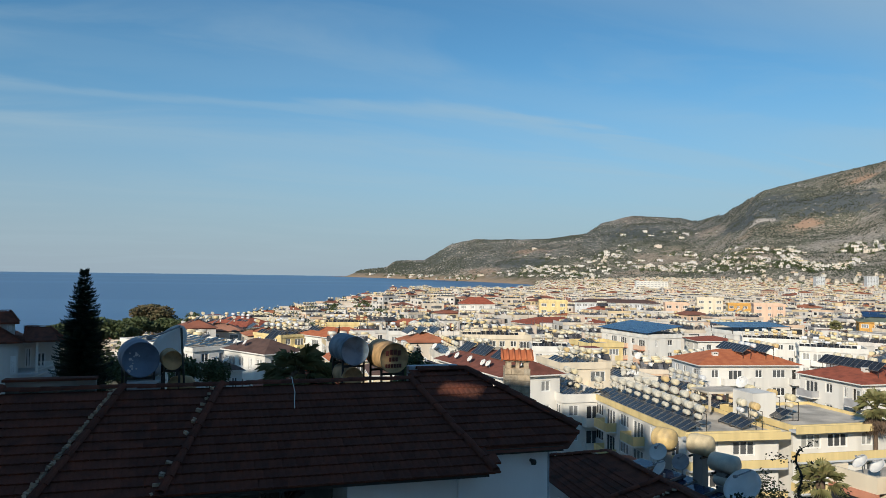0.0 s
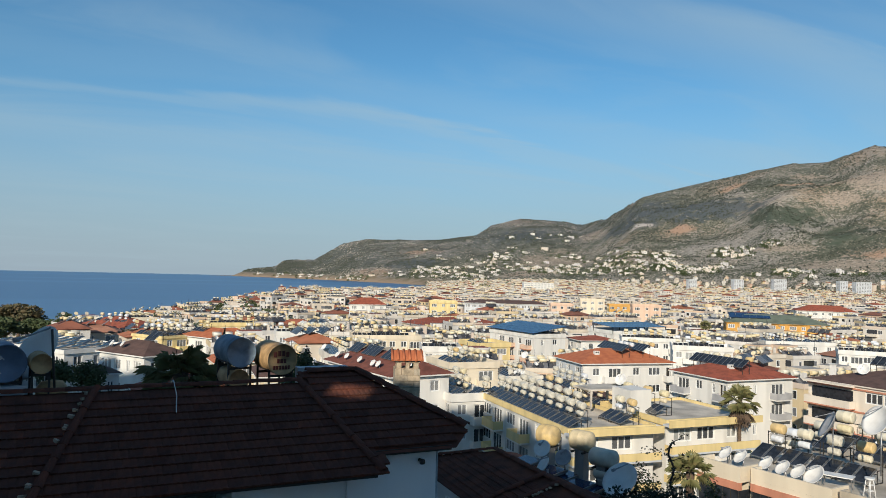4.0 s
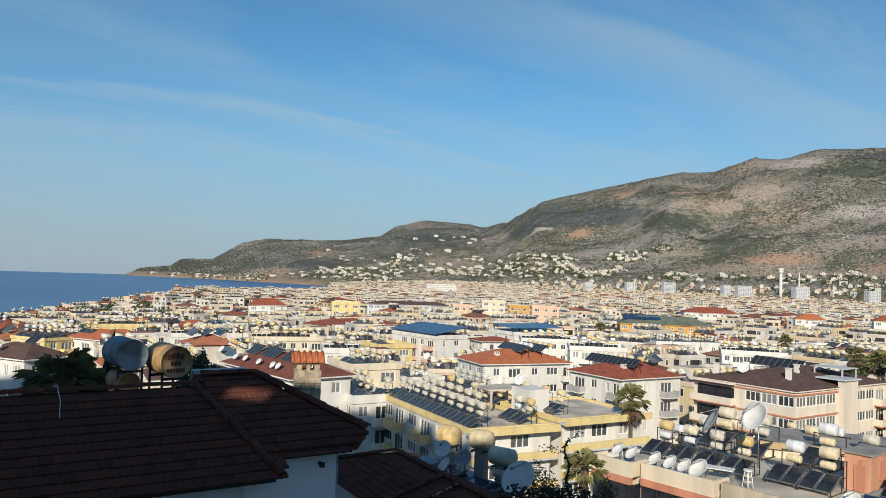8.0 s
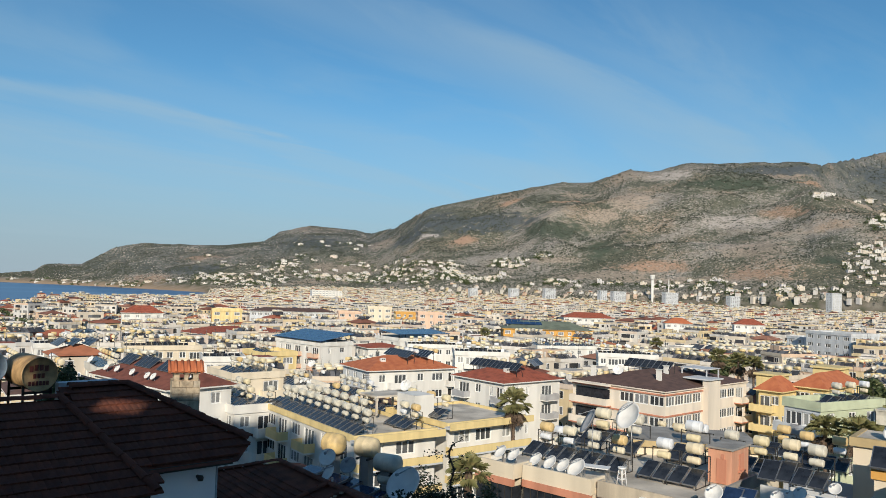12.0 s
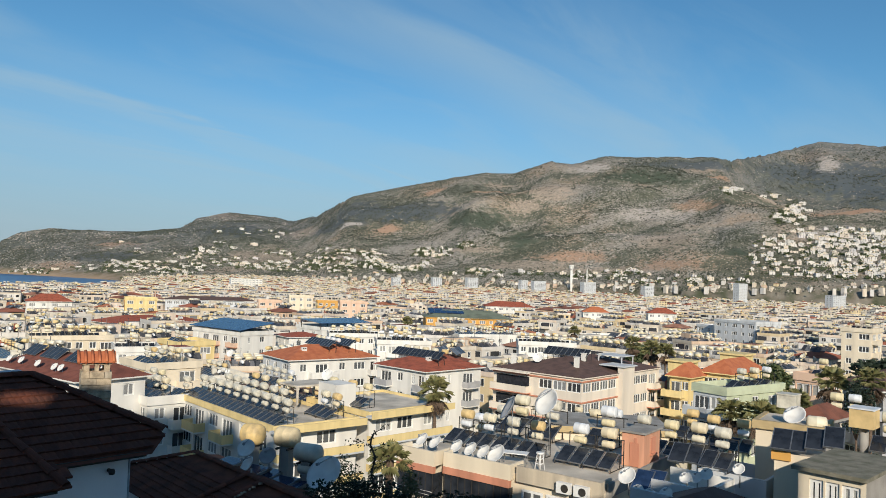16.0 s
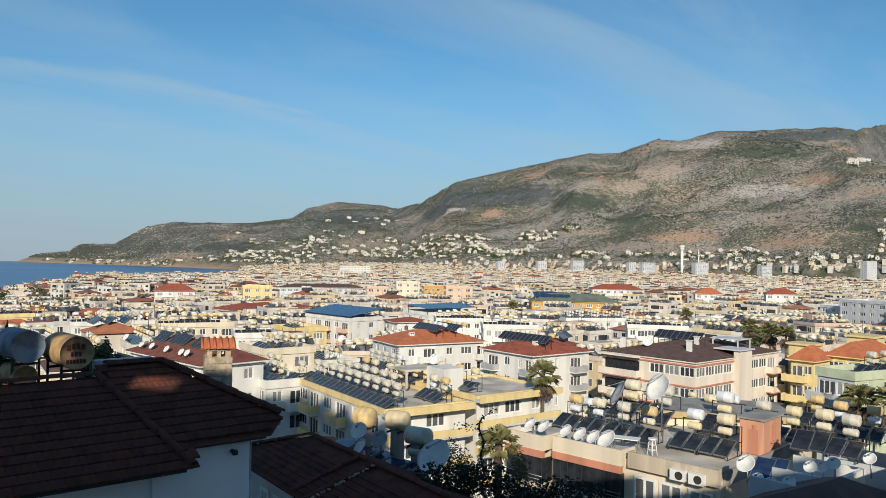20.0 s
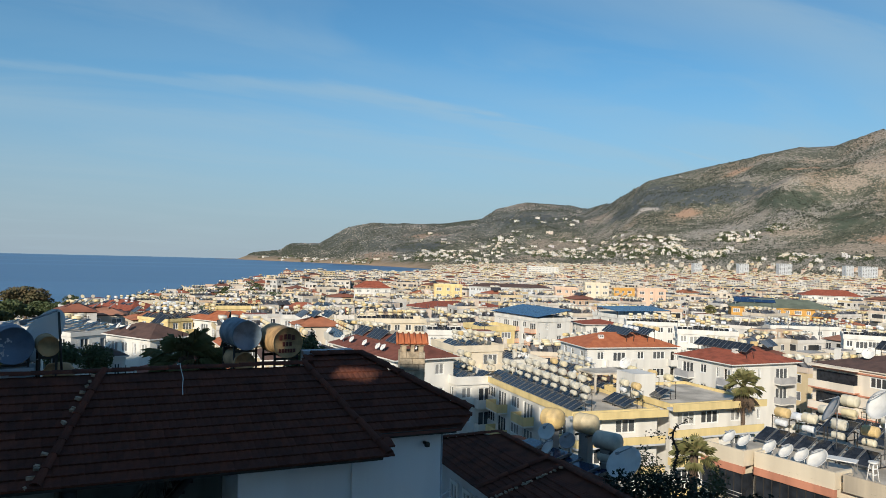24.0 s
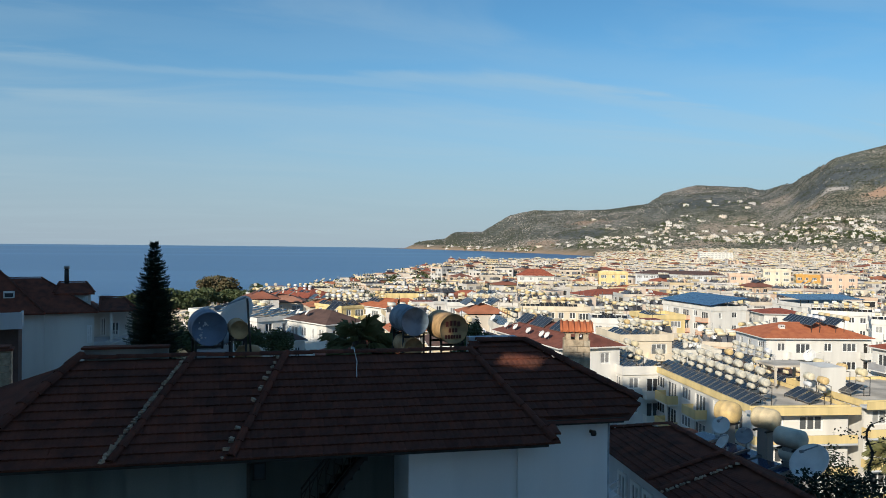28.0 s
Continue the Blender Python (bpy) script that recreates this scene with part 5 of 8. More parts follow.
solid("balcony", bm, (pale_grey, tile_brown), "white rendered balcony of a neighbouring house", "balcony", L0 @ pose(-4.6, -8, -0.15))
stone = thing("stone_pier", pose(-23.2, 19.2, 44.0, 0, 0, 45), "pale stone-faced garden pier", "pier")
bm = Mesh()
bm.box(-0.7, 0.3, -0.35, 0.25, -4, 2.0)
part("core", bm, mortar, stone)
bm = Mesh()
bm.box(-0.8, 0.36, -0.46, 0.33, 2.004, 2.08)
bm.box(-0.7, 0.26, -0.36, 0.23, 2.084, 2.16)
part("cap", bm, tile_dark, stone)
for k in range(9):
    for i in range(3):
        bm = Mesh()
        w = tr.uniform(0.26, 0.32)
        bm.box(-0.7 + i * 0.335, -0.7 + i * 0.335 + w, -0.39, -0.3, 1.75 - 0.23 * k, 1.95 - 0.23 * k)
        part("stone", bm, brick_c, stone)


# ---- trees ----
def leaf_cloud(me, c, rx, ry, rz, n, size, r, mat=0):
    """n small leaves scattered through an uneven cloud."""
    for _ in range(n):
        while True:
            p = Vector((r.uniform(-1, 1), r.uniform(-1, 1), r.uniform(-1, 1)))
            if 0.25 < p.length < 1:
                break
        q = Vector(c) + Vector((p.x * rx, p.y * ry, p.z * rz))
        a = Vector((r.uniform(-1, 1), r.uniform(-1, 1), r.uniform(-0.6, 0.6))).normalized() * size * r.uniform(0.6, 1.3)
        b = a.cross(Vector((r.uniform(-1, 1), r.uniform(-1, 1), r.uniform(-1, 1)))).normalized() * size * 0.55
        me.add([q - a, q + b, q + a, q - b], [(0, 1, 2, 3)], mat)


def conifer(x, y, top, height, width, seed):
    """A narrow araucaria: tiers of level branches, each a fringe of upturned needles."""
    r = random.Random(seed)
    root = thing("conifer", pose(x, y, top - height), "tall dark narrow conifer with level tiers of branches", "tree")
    tk = Mesh()
    tk.cyl((0, 0, 0), (0, 0, height * 0.97), 0.22, 0.03, n=10)
    part("trunk", tk, bark, root)
    cr = Mesh()
    z = height * 0.4
    while z < height - 0.05:
        s = (height - z) / (height * 0.58)
        reach = width / 2 * min(1.0, s ** 0.75 * 1.12)
        n = 17 if s > 0.35 else 11 if s > 0.12 else 7
        off = r.uniform(0, 6)
        for i in range(n):
            a = off + 2 * math.pi * i / n + r.uniform(-0.2, 0.2)
            ln = max(0.16, reach * r.uniform(0.72, 1.1))
            d, sd = Vector((math.cos(a), math.sin(a), 0)), Vector((-math.sin(a), math.cos(a), 0))
            lift = r.uniform(-0.06, 0.06)
            steps = max(3, int(ln / 0.1))
            for k in range(1, steps + 1):
                t = k / steps
                p = d * ln * t + Vector((0, 0, z + lift - 0.34 * ln * t + 0.34 * ln * t * t))
                w = (0.17 + 0.1 * ln) * (1 - 0.55 * t)
                for sg in (-1, 1):
                    tip = p + sd * sg * w + d * w * 0.8 + Vector((0, 0, 0.1 + 0.08 * r.random()))
                    cr.add([p - d * 0.06, p + d * 0.07 + Vector((0, 0, 0.06)), tip], [(0, 1, 2)])
                    cr.add([p - d * 0.04 - Vector((0, 0, 0.06)), p + sd * sg * w * 0.6 - Vector((0, 0, 0.09)), p + d * 0.1], [(0, 1, 2)])
                cr.add([p - sd * 0.06, p + sd * 0.06, p + d * 0.12 + Vector((0, 0, 0.2))], [(0, 1, 2)])
        z += 0.2 + 0.14 * s
    part("crown", cr, leaf_dark, root)


def fan_palm(x, y, z0, height, spread, seed, label="fan palm with a ragged green crown", skirt=True):
    """A Washington palm: ringed trunk, fans on long stalks, a skirt of dead ones."""
    r = random.Random(seed)
    root = thing("palm_tree", pose(x, y, z0), label, "palm tree", "palms")
    tk = Mesh()
    prof = []
    n = max(6, int(height / 0.35))
    for i in range(n + 1):
        t = i / n
        rad = 0.2 + 0.12 * (1 - t) ** 3
        prof += [(rad, height * t), (rad * 0.93, height * t + 0.03)]
    tk.lathe(prof, Matrix(), 10)
    part("trunk", tk, bark, root)
    for name, count, lo, hi, mt in (("crown", 38, -25, 75, leaf_palm),) + ((("dead_skirt", 18, -80, -35, bark),) if skirt else ()):
        cr = Mesh()
        for i in range(count):
            a = r.uniform(0, 2 * math.pi)
            e = radians(r.uniform(lo, hi))
            d = Vector((math.cos(a) * math.cos(e), math.sin(a) * math.cos(e), math.sin(e)))
            sd = Vector((-math.sin(a), math.cos(a), 0))
            up = d.cross(sd) * -1
            st = spread * r.uniform(0.3, 0.5)
            base = Vector((0, 0, height - (0.25 if name == "crown" else 0.7)))
            hub = base + d * st
            cr.add([base - sd * 0.02, base + sd * 0.02, hub + sd * 0.015, hub - sd * 0.015], [(0, 1, 2, 3)])
            for k in range(15):
                th = radians(-78 + 156 * k / 14)
                v = d * math.cos(th) + sd * math.sin(th)
                ln = spread * 0.5 * (0.72 + 0.28 * math.cos(th)) * r.uniform(0.85, 1.1)
                mid = hub + v * ln * 0.6
                tip = hub + v * ln + Vector((0, 0, -0.3 * ln * r.uniform(0.6, 1.5)))
                wv = (d * -math.sin(th) + sd * math.cos(th)) * 0.055 * spread * 0.5
                cr.add([hub, mid - wv, tip, mid + wv], [(0, 1, 2), (0, 2, 3)])
        part(name, cr, mt, root)
    return root


def banana(x, y, z0, height, seed):
    """A banana plant: a soft stem and long torn blades that rise and bend over."""
    r = random.Random(seed)
    root = thing("banana_plant", pose(x, y, z0), "dark banana plant with long torn leaves, in shade", "plant")
    st = Mesh()
    st.cyl((0, 0, 0), (0, 0, height * 0.62), 0.14, 0.08, n=10)
    part("stem", st, bark, root)
    for i in range(11):
        a, rise = r.uniform(0, 6.28), r.uniform(0.25, 0.95)
        d, sd = Vector((math.cos(a), math.sin(a), 0)), Vector((-math.sin(a), math.cos(a), 0))
        ln, lf = height * r.uniform(0.3, 0.42), Mesh()
        rib = [Vector((0, 0, height * 0.58)) + d * ln * (1.15 - rise) * t * 0.9 + Vector((0, 0, ln * (rise * 1.25 * t - 0.75 * (1 - rise) * t * t))) for t in (0, 0.15, 0.3, 0.45, 0.6, 0.75, 0.9, 1.0)]
        for k in range(7):
            w0, w1 = [0.26 * math.sin(math.pi * min(1, 0.08 + q / 7.4)) for q in (k, k + 1)]
            for sg in (-1, 1):
                cut = r.uniform(0.75, 1.0)
                lf.add([rib[k], rib[k + 1], rib[k + 1] + sd * sg * w1 * cut - Vector((0, 0, 0.05)), rib[k] + sd * sg * w0 - Vector((0, 0, 0.05))], [(0, 1, 2, 3)])
        part("leaf", lf, leaf_dark, root)


def broad_tree(x, y, z0, height, width, seed, label, mat=None, name="tree", n=1500, size=0.16):
    r = random.Random(seed)
    root = thing(name, pose(x, y, z0), label, "tree")
    tk, cr = Mesh(), Mesh()
    h0 = height * 0.35
    tk.cyl((0, 0, -1), (0, 0, h0), 0.05 * width, 0.035 * width, n=8)
    for i in range(7):
        a = 2 * math.pi * i / 7 + r.uniform(-0.3, 0.3)
        e = Vector((math.cos(a) * width * 0.32, math.sin(a) * width * 0.32, h0 + (height - h0) * r.uniform(0.3, 0.75)))
        tk.cyl((0, 0, h0 * 0.95), e, 0.025 * width, 0.008 * width, n=6)
        leaf_cloud(cr, e, width * 0.26, width * 0.26, (height - h0) * 0.26, n // 8, size, r)
    leaf_cloud(cr, (0, 0, h0 + (height - h0) * 0.62), width * 0.3, width * 0.3, (height - h0) * 0.38, n // 4, size, r)
    part("trunk", tk, bark, root)
    part("crown", cr, mat or leaf, root)


x, y, z = spot(-41.05, -0.25, 42)
conifer(x, y, z, 13.5, 3.5, 1)
x, y, z = spot(14.35, -8.3, 84)
fan_palm(x, y, land(14.3, 84), z - land(14.3, 84), 2.3, 2, "tall fan palm beside white apartment blocks")
x, y, z = spot(11.1, -12.9, 36)
fan_palm(x, y, land(11, 36), z - land(11, 36) - 0.25, 1.25, 5, "sunlit fan palm with yellowing fronds", False)
for i, (az, el, d, s) in enumerate(((35.7, -8.4, 88, 2.2), (37.6, -8.5, 86, 2.5), (38.4, -8.6, 90, 2.3), (39.8, -7.4, 92, 2.2))):
    x, y, z = spot(az, el, d)
    fan_palm(x, y, land(az, d), z - land(az, d), s, 20 + i, "fan palm between apartment blocks")
x, y, z = spot(-26.3, -7.3, 21)
fan_palm(x, y, land(-26, 21), z - land(-26, 21), 1.25, 9, "dark palm behind the tiled ridge, in shade", False)
x, y, z = spot(-24.3, -7.2, 22)
banana(x, y, z - 5.2, 6.2, 31)
x, y, z = spot(-25.6, -7.2, 21.5)
banana(x, y, z - 5.0, 5.9, 37)
x, y, z = spot(-17.4, -5.5, 60)
broad_tree(x, y, z - 12, 12.0, 1.0, 32, "slim dark cypress rising above roofs", leaf_dark, "cypress", 1800, 0.16)
x, y, z = spot(-17.6, -6.7, 58)
broad_tree(x, y, z - 7, 7.6, 3.4, 33, "olive-green bushy tree between roofs", leaf, "tree", 2200, 0.17)
for i, (az, el, d, h, w) in enumerate(((-36.6, -2.75, 300, 15, 15), (-40.0, -3.7, 260, 12, 16), (-42.0, -3.9, 250, 12, 14), (-33.9, -3.3, 330, 11, 6), (-32.3, -6.6, 82, 6, 3.2), (-38.5, -3.9, 270, 11, 12), (-38.6, -6.3, 92, 5, 5.0), (-34.2, -6.5, 90, 5, 4.2), (-35.9, -3.75, 285, 9, 11), (-37.4, -3.6, 280, 10, 12), (-34.7, -3.8, 275, 8, 9))):
    x, y, z = spot(az, el, d)
    broad_tree(x, y, z - h, h, w, 40 + i, "broad pine-like tree with a brownish green crown" if i == 0 else "dense green tree among low houses",
               material("brownish_foliage", (0.13, 0.095, 0.045), 0.8, vary=0.15, scale=0.5, spread=(0.07, 0.075, 0.03)) if i == 0 else leaf, n=2600, size=0.045 * w)
for i, (az, el, d, h, w) in enumerate(((43.5, -5.6, 84, 9, 2.8), (45.6, -4.2, 150, 10, 12), (38.4, -5.0, 150, 9, 7), (29.5, -4.3, 190, 9, 7), (27.4, -4.0, 215, 9, 6))):
    x, y, z = spot(az, el, d)
    broad_tree(x, y, z - h, h, w, 60 + i, "dense dark green tree among apartment blocks", leaf_dark if i < 2 else leaf, n=2200, size=0.05 * w)
for i, (az, el, d, s) in enumerate(((30.2, -4.45, 150, 2.4), (31.2, -4.6, 146, 2.2), (28.9, -4.2, 165, 2.3), (42.0, -5.7, 92, 2.1), (44.3, -5.5, 90, 2.0), (12.0, -3.3, 260, 2.4), (24.6, -3.5, 240, 2.4))):
    x, y, z = spot(az, el, d)
    fan_palm(x, y, land(az, d), z - land(az, d), s, 80 + i, "fan palm rising between apartment blocks")
# climbing twig in front of the sunlit palm
x, y, z = spot(9.5, -12.6, 24)
tw = thing("climbing_plant", pose(x, y, z - 5), "dark twining plant with sparse leaves, in shade", "plant")
st, lv = Mesh(), Mesh()
r = random.Random(8)
prev = Vector((0.25, 0, 2.5))
for i in range(1, 16):
    p = Vector((0.25 - 0.16 * i / 15 + 0.07 * math.sin(i * 1.3), 0.05 * math.cos(i), 2.5 + 2.9 * i / 15))
    st.cyl(prev, p, 0.035, 0.03, n=6)
    leaf_cloud(lv, p, 0.1, 0.1, 0.1, 9, 0.05, r)
    if i % 3 == 0:
        e = p + Vector((r.uniform(-0.6, 0.5), r.uniform(-0.2, 0.2), r.uniform(0.0, 0.25)))
        st.cyl(p, e, 0.015, 0.008, n=5)
        leaf_cloud(lv, e, 0.18, 0.15, 0.12, 16, 0.05, r)
    prev = p
leaf_cloud(lv, (-0.4, 0, 5.1), 0.45, 0.2, 0.15, 40, 0.05, r)
part("stem", st, dark_steel, tw)
part("leaves", lv, leaf_dark, tw)
for az, el, d, h, w, sd in ((7.6, -13.1, 25.5, 3.2, 1.3, 91), (8.6, -13.9, 25, 3.0, 1.1, 92), (12.6, -13.6, 27, 3.2, 0.9, 93)):
    x, y, z = spot(az, el, d)
    broad_tree(x, y, z - h, h, w, sd, "dull green shrub beside a yellow block", leaf, "shrub", 900, 0.05)
hedge = Mesh()
for i in range(14):
    x, y, z = spot(5.9 + 0.95 * i, (-15.0 if i < 6 else -15.9) - 0.25 * math.sin(i), 23 + 0.1 * i)
    leaf_cloud(hedge, (x, y, z - 0.55), 0.55, 0.55, 0.6, 320, 0.07, r)
solid("hedge", hedge, leaf_dark, "dark overgrown shrubs at the foot of the slope", "shrubs", kind="stuff")


# ---- roofs of the landmark blocks ----
def heater_row(root, floors, spots, tone="yellow", lift=0.0, rz=0.0):
    for x, y in spots:
        heater(on_roof(root, x, y, floors * FH + lift, rz), tone)


def rack(root, y0, y1, x, z, n, label="long rack of dark solar collectors above a tiled roof", tanks=0):
    """Collectors side by side on a steel frame, facing -x."""
    rk = thing("collector_rack", on_roof(root, x, y0, z), label, "solar rack", "collector racks")
    w = (y1 - y0) / n
    fr = Mesh()
    for i in range(0, n + 1, 2):
        for a, h in ((0.1, 0.0), (1.45, 1.0)):
            fr.box(a - 0.03, a + 0.03, i * w - 0.03, i * w + 0.03, -1.8, h + 0.1)
    fr.box(1.42, 1.48, 0, y1 - y0, 1.0, 1.06)
    fr.box(0.07, 0.13, 0, y1 - y0, 0.02, 0.08)
    part("frame", fr, dark_steel, rk)
    for i in range(n):
        pm = Mesh()
        m = pose(0, i * w, 0.1, 0, -36, 0)
        pm.box(0, 1.85, 0.03, w - 0.03, 0, 0.08, 1, m)
        pm.box(0.05, 1.8, 0.08, w - 0.08, 0.082, 0.087, 0, m)
        part("panel", pm, (panel_glass, steel), rk)
    for i in range(tanks):
        part("tank", HEATERS["tank_yellow"], None, rk, at=pose(2.3, 0.3 + i * (y1 - y0) / tanks, 1.25))
    return rk


H4 = 4 * FH
# long block: one row of collectors on the edge, white double tanks behind, a second row beyond
for i in range(10):
    heater(on_roof(yellow_block, 0.25, 0.6 + 2.15 * i, H4), "white")
for i in range(7):
    heater(on_roof(yellow_block, 3.2, 6.6 + 2.2 * i, H4), "white")
for y in (1.2, 3.4, 10.5, 13.0, 16.8, 19.2):
    heater(on_roof(yellow_block, 6.4, y, H4), "yellow")
for root, wide in ((yellow_block, 9.4), (yellow_wing, 11.0)):
    for k in range(1, 4):
        bm = Mesh()
        bm.box(-0.2, wide + 0.2, -1.15, -0.003, k * FH - 0.18, k * FH, 1)
        bm.box(-0.2, wide + 0.2, -1.15, -1.03, k * FH + 0.002, k * FH + 0.75, 0)
        bm.box(-0.2, -0.08, -1.03, -0.003, k * FH + 0.002, k * FH + 0.75, 0)
        part("balcony", bm, (yellow, pale_grey), root)
    bm = Mesh()
    bm.box(-0.6, wide + 0.4, -1.1, -0.19, H4 - 0.25, H4 - 0.02, 0)
    bm.box(-0.6, wide + 0.4, -1.25, -1.1, H4 - 0.3, H4 + 0.4, 1)
    part("roof_edge", bm, (pale_grey, yellow), root)
hut = Mesh()
hut.box(5.6, 8.3, 3.2, 6.4, H4 + 0.002, H4 + 2.5)
solid("roof_hut", hut, white, "white rendered stair hut on a flat roof", "roof hut", yellow_wing.matrix_basis @ pose(-6.5, 1.5, 0))
for x, y in ((1.0, 3), (1.2, 6), (0.8, 9)):
    heater(on_roof(yellow_wing, x, y, H4), "yellow")
slab = Mesh()
slab.box(0.5, 5.2, 6.5, 10.0, H4 + 1.9, H4 + 2.1)
for x, y in ((0.7, 6.7), (5.0, 6.7), (0.7, 9.8), (5.0, 9.8)):
    slab.box(x - 0.1, x + 0.1, y - 0.1, y + 0.1, H4, H4 + 1.9)
solid("roof_canopy", slab, roof_screed, "tan flat canopy over a roof terrace", "canopy", yellow_wing.matrix_basis @ pose(-3.8, 2, 0))
rack(red_block, 1.0, 12.0, 3.6, H4 + 1.5, 11, tanks=5)
rack(orange_block, 1.5, 10.5, 8.0, H4 + 1.8, 9, tanks=5)
rack(orange_block, 1.5, 10.5, 12.0, H4 + 1.8, 9, tanks=5)
rack(brown_block, 5.0, 13.0, 9.5, H4 + 1.9, 8)
for x, y, h in ((3.0, 14.0, 1.5), (4.2, 3.5, 1.9), (9.5, 5.5, 2.0), (16, 6, 1.6)):
    cm = Mesh()
    cm.box(x - 0.3, x + 0.3, y - 0.3, y + 0.3, H4 + 0.5, H4 + 0.6 + h)
    cm.box(x - 0.4, x + 0.4, y - 0.4, y + 0.4, H4 + 0.62 + h, H4 + 0.7 + h)
    part("chimney", cm, white, brown_block)
for root, x, y, z in ((red_block, 3.5, 3.0, 1.0), (orange_block, 4, 3.0, 1.0)):
    cm = Mesh()
    cm.box(x - 0.45, x + 0.45, y - 0.3, y + 0.3, H4 + 0.6, H4 + 0.9 + z, 0)
    cm.box(x - 0.3, x - 0.05, y - 0.32, y - 0.3, H4 + 0.6 + z, H4 + 0.8 + z, 1)
    cm.box(x + 0.05, x + 0.3, y - 0.32, y - 0.3, H4 + 0.6 + z, H4 + 0.8 + z, 1)
    part("chimney", cm, (white, glass_dark), root)
for az, el, d, r in ((21.97, -5.75, 116, 0.8), (23.9, -5.6, 122, 0.6), (6.2, -7.6, 100, 0.8), (-0.9, -6.1, 158, 0.8)):
    x, y, z = spot(az, el, d)
    dish(x, y, z - 1.0, 215, r, "white", 32, 1.0)
# roof terrace at the corner of the brown roof
pg = Mesh()
for a, b in ((13.2, 1.0), (16.8, 1.0), (13.2, 5.0), (16.8, 5.0)):
    pg.box(a - 0.08, a + 0.08, b - 0.08, b + 0.08, H4 + 0.4, H4 + 2.3)
pg.box(13, 17, 0.8, 5.2, H4 + 2.3, H4 + 2.42)
part("pergola", pg, pale_grey, brown_block)
tw = Mesh()
tw.box(10.2, 13.8, -0.9, -0.003, -6, H4 + 1.1, 0)
tw.box(9.9, 14.1, -1.2, 3.0, H4 + 1.1, H4 + 1.28, 1)
part("stair_tower", tw, (blush, pale_grey), brown_block)
for k in range(1, 4):
    bm = Mesh()
    bm.box(-1.35, -0.15, 8.5, 15.2, k * FH - 0.16, k * FH, 1)
    bm.box(-1.35, -1.23, 8.5, 15.2, k * FH + 0.002, k * FH + 0.95, 0)
    bm.box(-1.23, -0.15, 8.5, 8.62, k * FH + 0.002, k * FH + 0.95, 0)
    bm.box(-1.23, -0.15, 15.08, 15.2, k * FH + 0.002, k * FH + 0.95, 0)
    part("balcony", bm, (blush, salmon), brown_block, "long cream balcony with a salmon slab")
    # a dark sheet stands in for the shade inside the open balcony
    gm_ = Mesh()
    gm_.box(-0.142, -0.02, 8.9, 14.8, k * FH + 0.05, k * FH + 2.2)
    part("balcony_glazing", gm_, panel_glass, brown_block, "dark sheet for the shaded recess behind a balcony")
bm = Mesh()
bm.box(-1.4, -0.62, 8.3, 15.4, H4 - 0.1, H4 + 0.14)
part("balcony_roof", bm, blush, brown_block)
# salmon lines under the brown block's storeys
for k in range(1, 5):
    bd = Mesh()
    bd.box(-0.14, 10.19, -0.14, -0.002, k * FH - 0.5, k * FH - 0.3)
    bd.box(-0.14, -0.002, -0.002, 15.6, k * FH - 0.5, k * FH - 0.3)
    part("string_course", bd, salmon, brown_block)

# blue solar roofs
bs = thing("solar_roof", blue_block.matrix_basis @ pose(-0.8, -0.8, 6 * FH + 0.9), "large tilted roof of blue solar panels", "solar roof")
for i in range(5):
    for j in range(7):
        pm = Mesh()
        pm.box(i * 2.0, i * 2.0 + 1.94, j * 2.95, j * 2.95 + 2.86, 0, 0.08, 0, pose(0, 0, 0, 0, -9.0, 0))
        part("panel", pm, material("solar_cells", (0.022, 0.05, 0.13), 0.22, vary=0.12, scale=0.7) if i == j == 0 else bpy.data.materials["solar_cells"], bs)
lg = Mesh()
for a in (0.9, 5.0, 9.2):
    for b in (0.9, 6.6, 12.6, 19.2):
        lg.box(a - 0.08, a + 0.08, b - 0.08, b + 0.08, -1.0, 0.158 * a)
for b in (0.9, 6.6, 12.6, 19.2):
    lg.box(0.2, 9.6, b - 0.05, b + 0.05, -0.09, -0.01, 0, pose(0, 0, 0, 0, -9.0, 0))
part("frame", lg, steel, bs)
b2 = keep(apartment("white block with a dark blue solar canopy on its roof", polar(5.6, 205), 35.0, 5, 18, 12, white, white, ((3, "b"), (8, "w"), (13, "b")), ((3, "w"), (8, "w")), "flat"), 18, 12)
bs = thing("solar_roof", b2.matrix_basis @ pose(-0.5, 0, 5 * FH + 1.6), "dark blue solar canopy on steel posts", "solar roof")
for i in range(9):
    for j in range(3):
        pm = Mesh()
        pm.box(i * 2.0, i * 2.0 + 1.95, j * 3.3, j * 3.3 + 3.25, 0, 0.07, 0, pose(0, 0, 0, 4, 0, 0))
        part("panel", pm, bpy.data.materials["solar_cells"], bs)
lg = Mesh()
for a in (0.3, 9, 17.6):
    for b in (0.3, 9.4):
        lg.box(a - 0.08, a + 0.08, b - 0.08, b + 0.08, -1.6, 0.0)
part("frame", lg, dark_steel, bs)

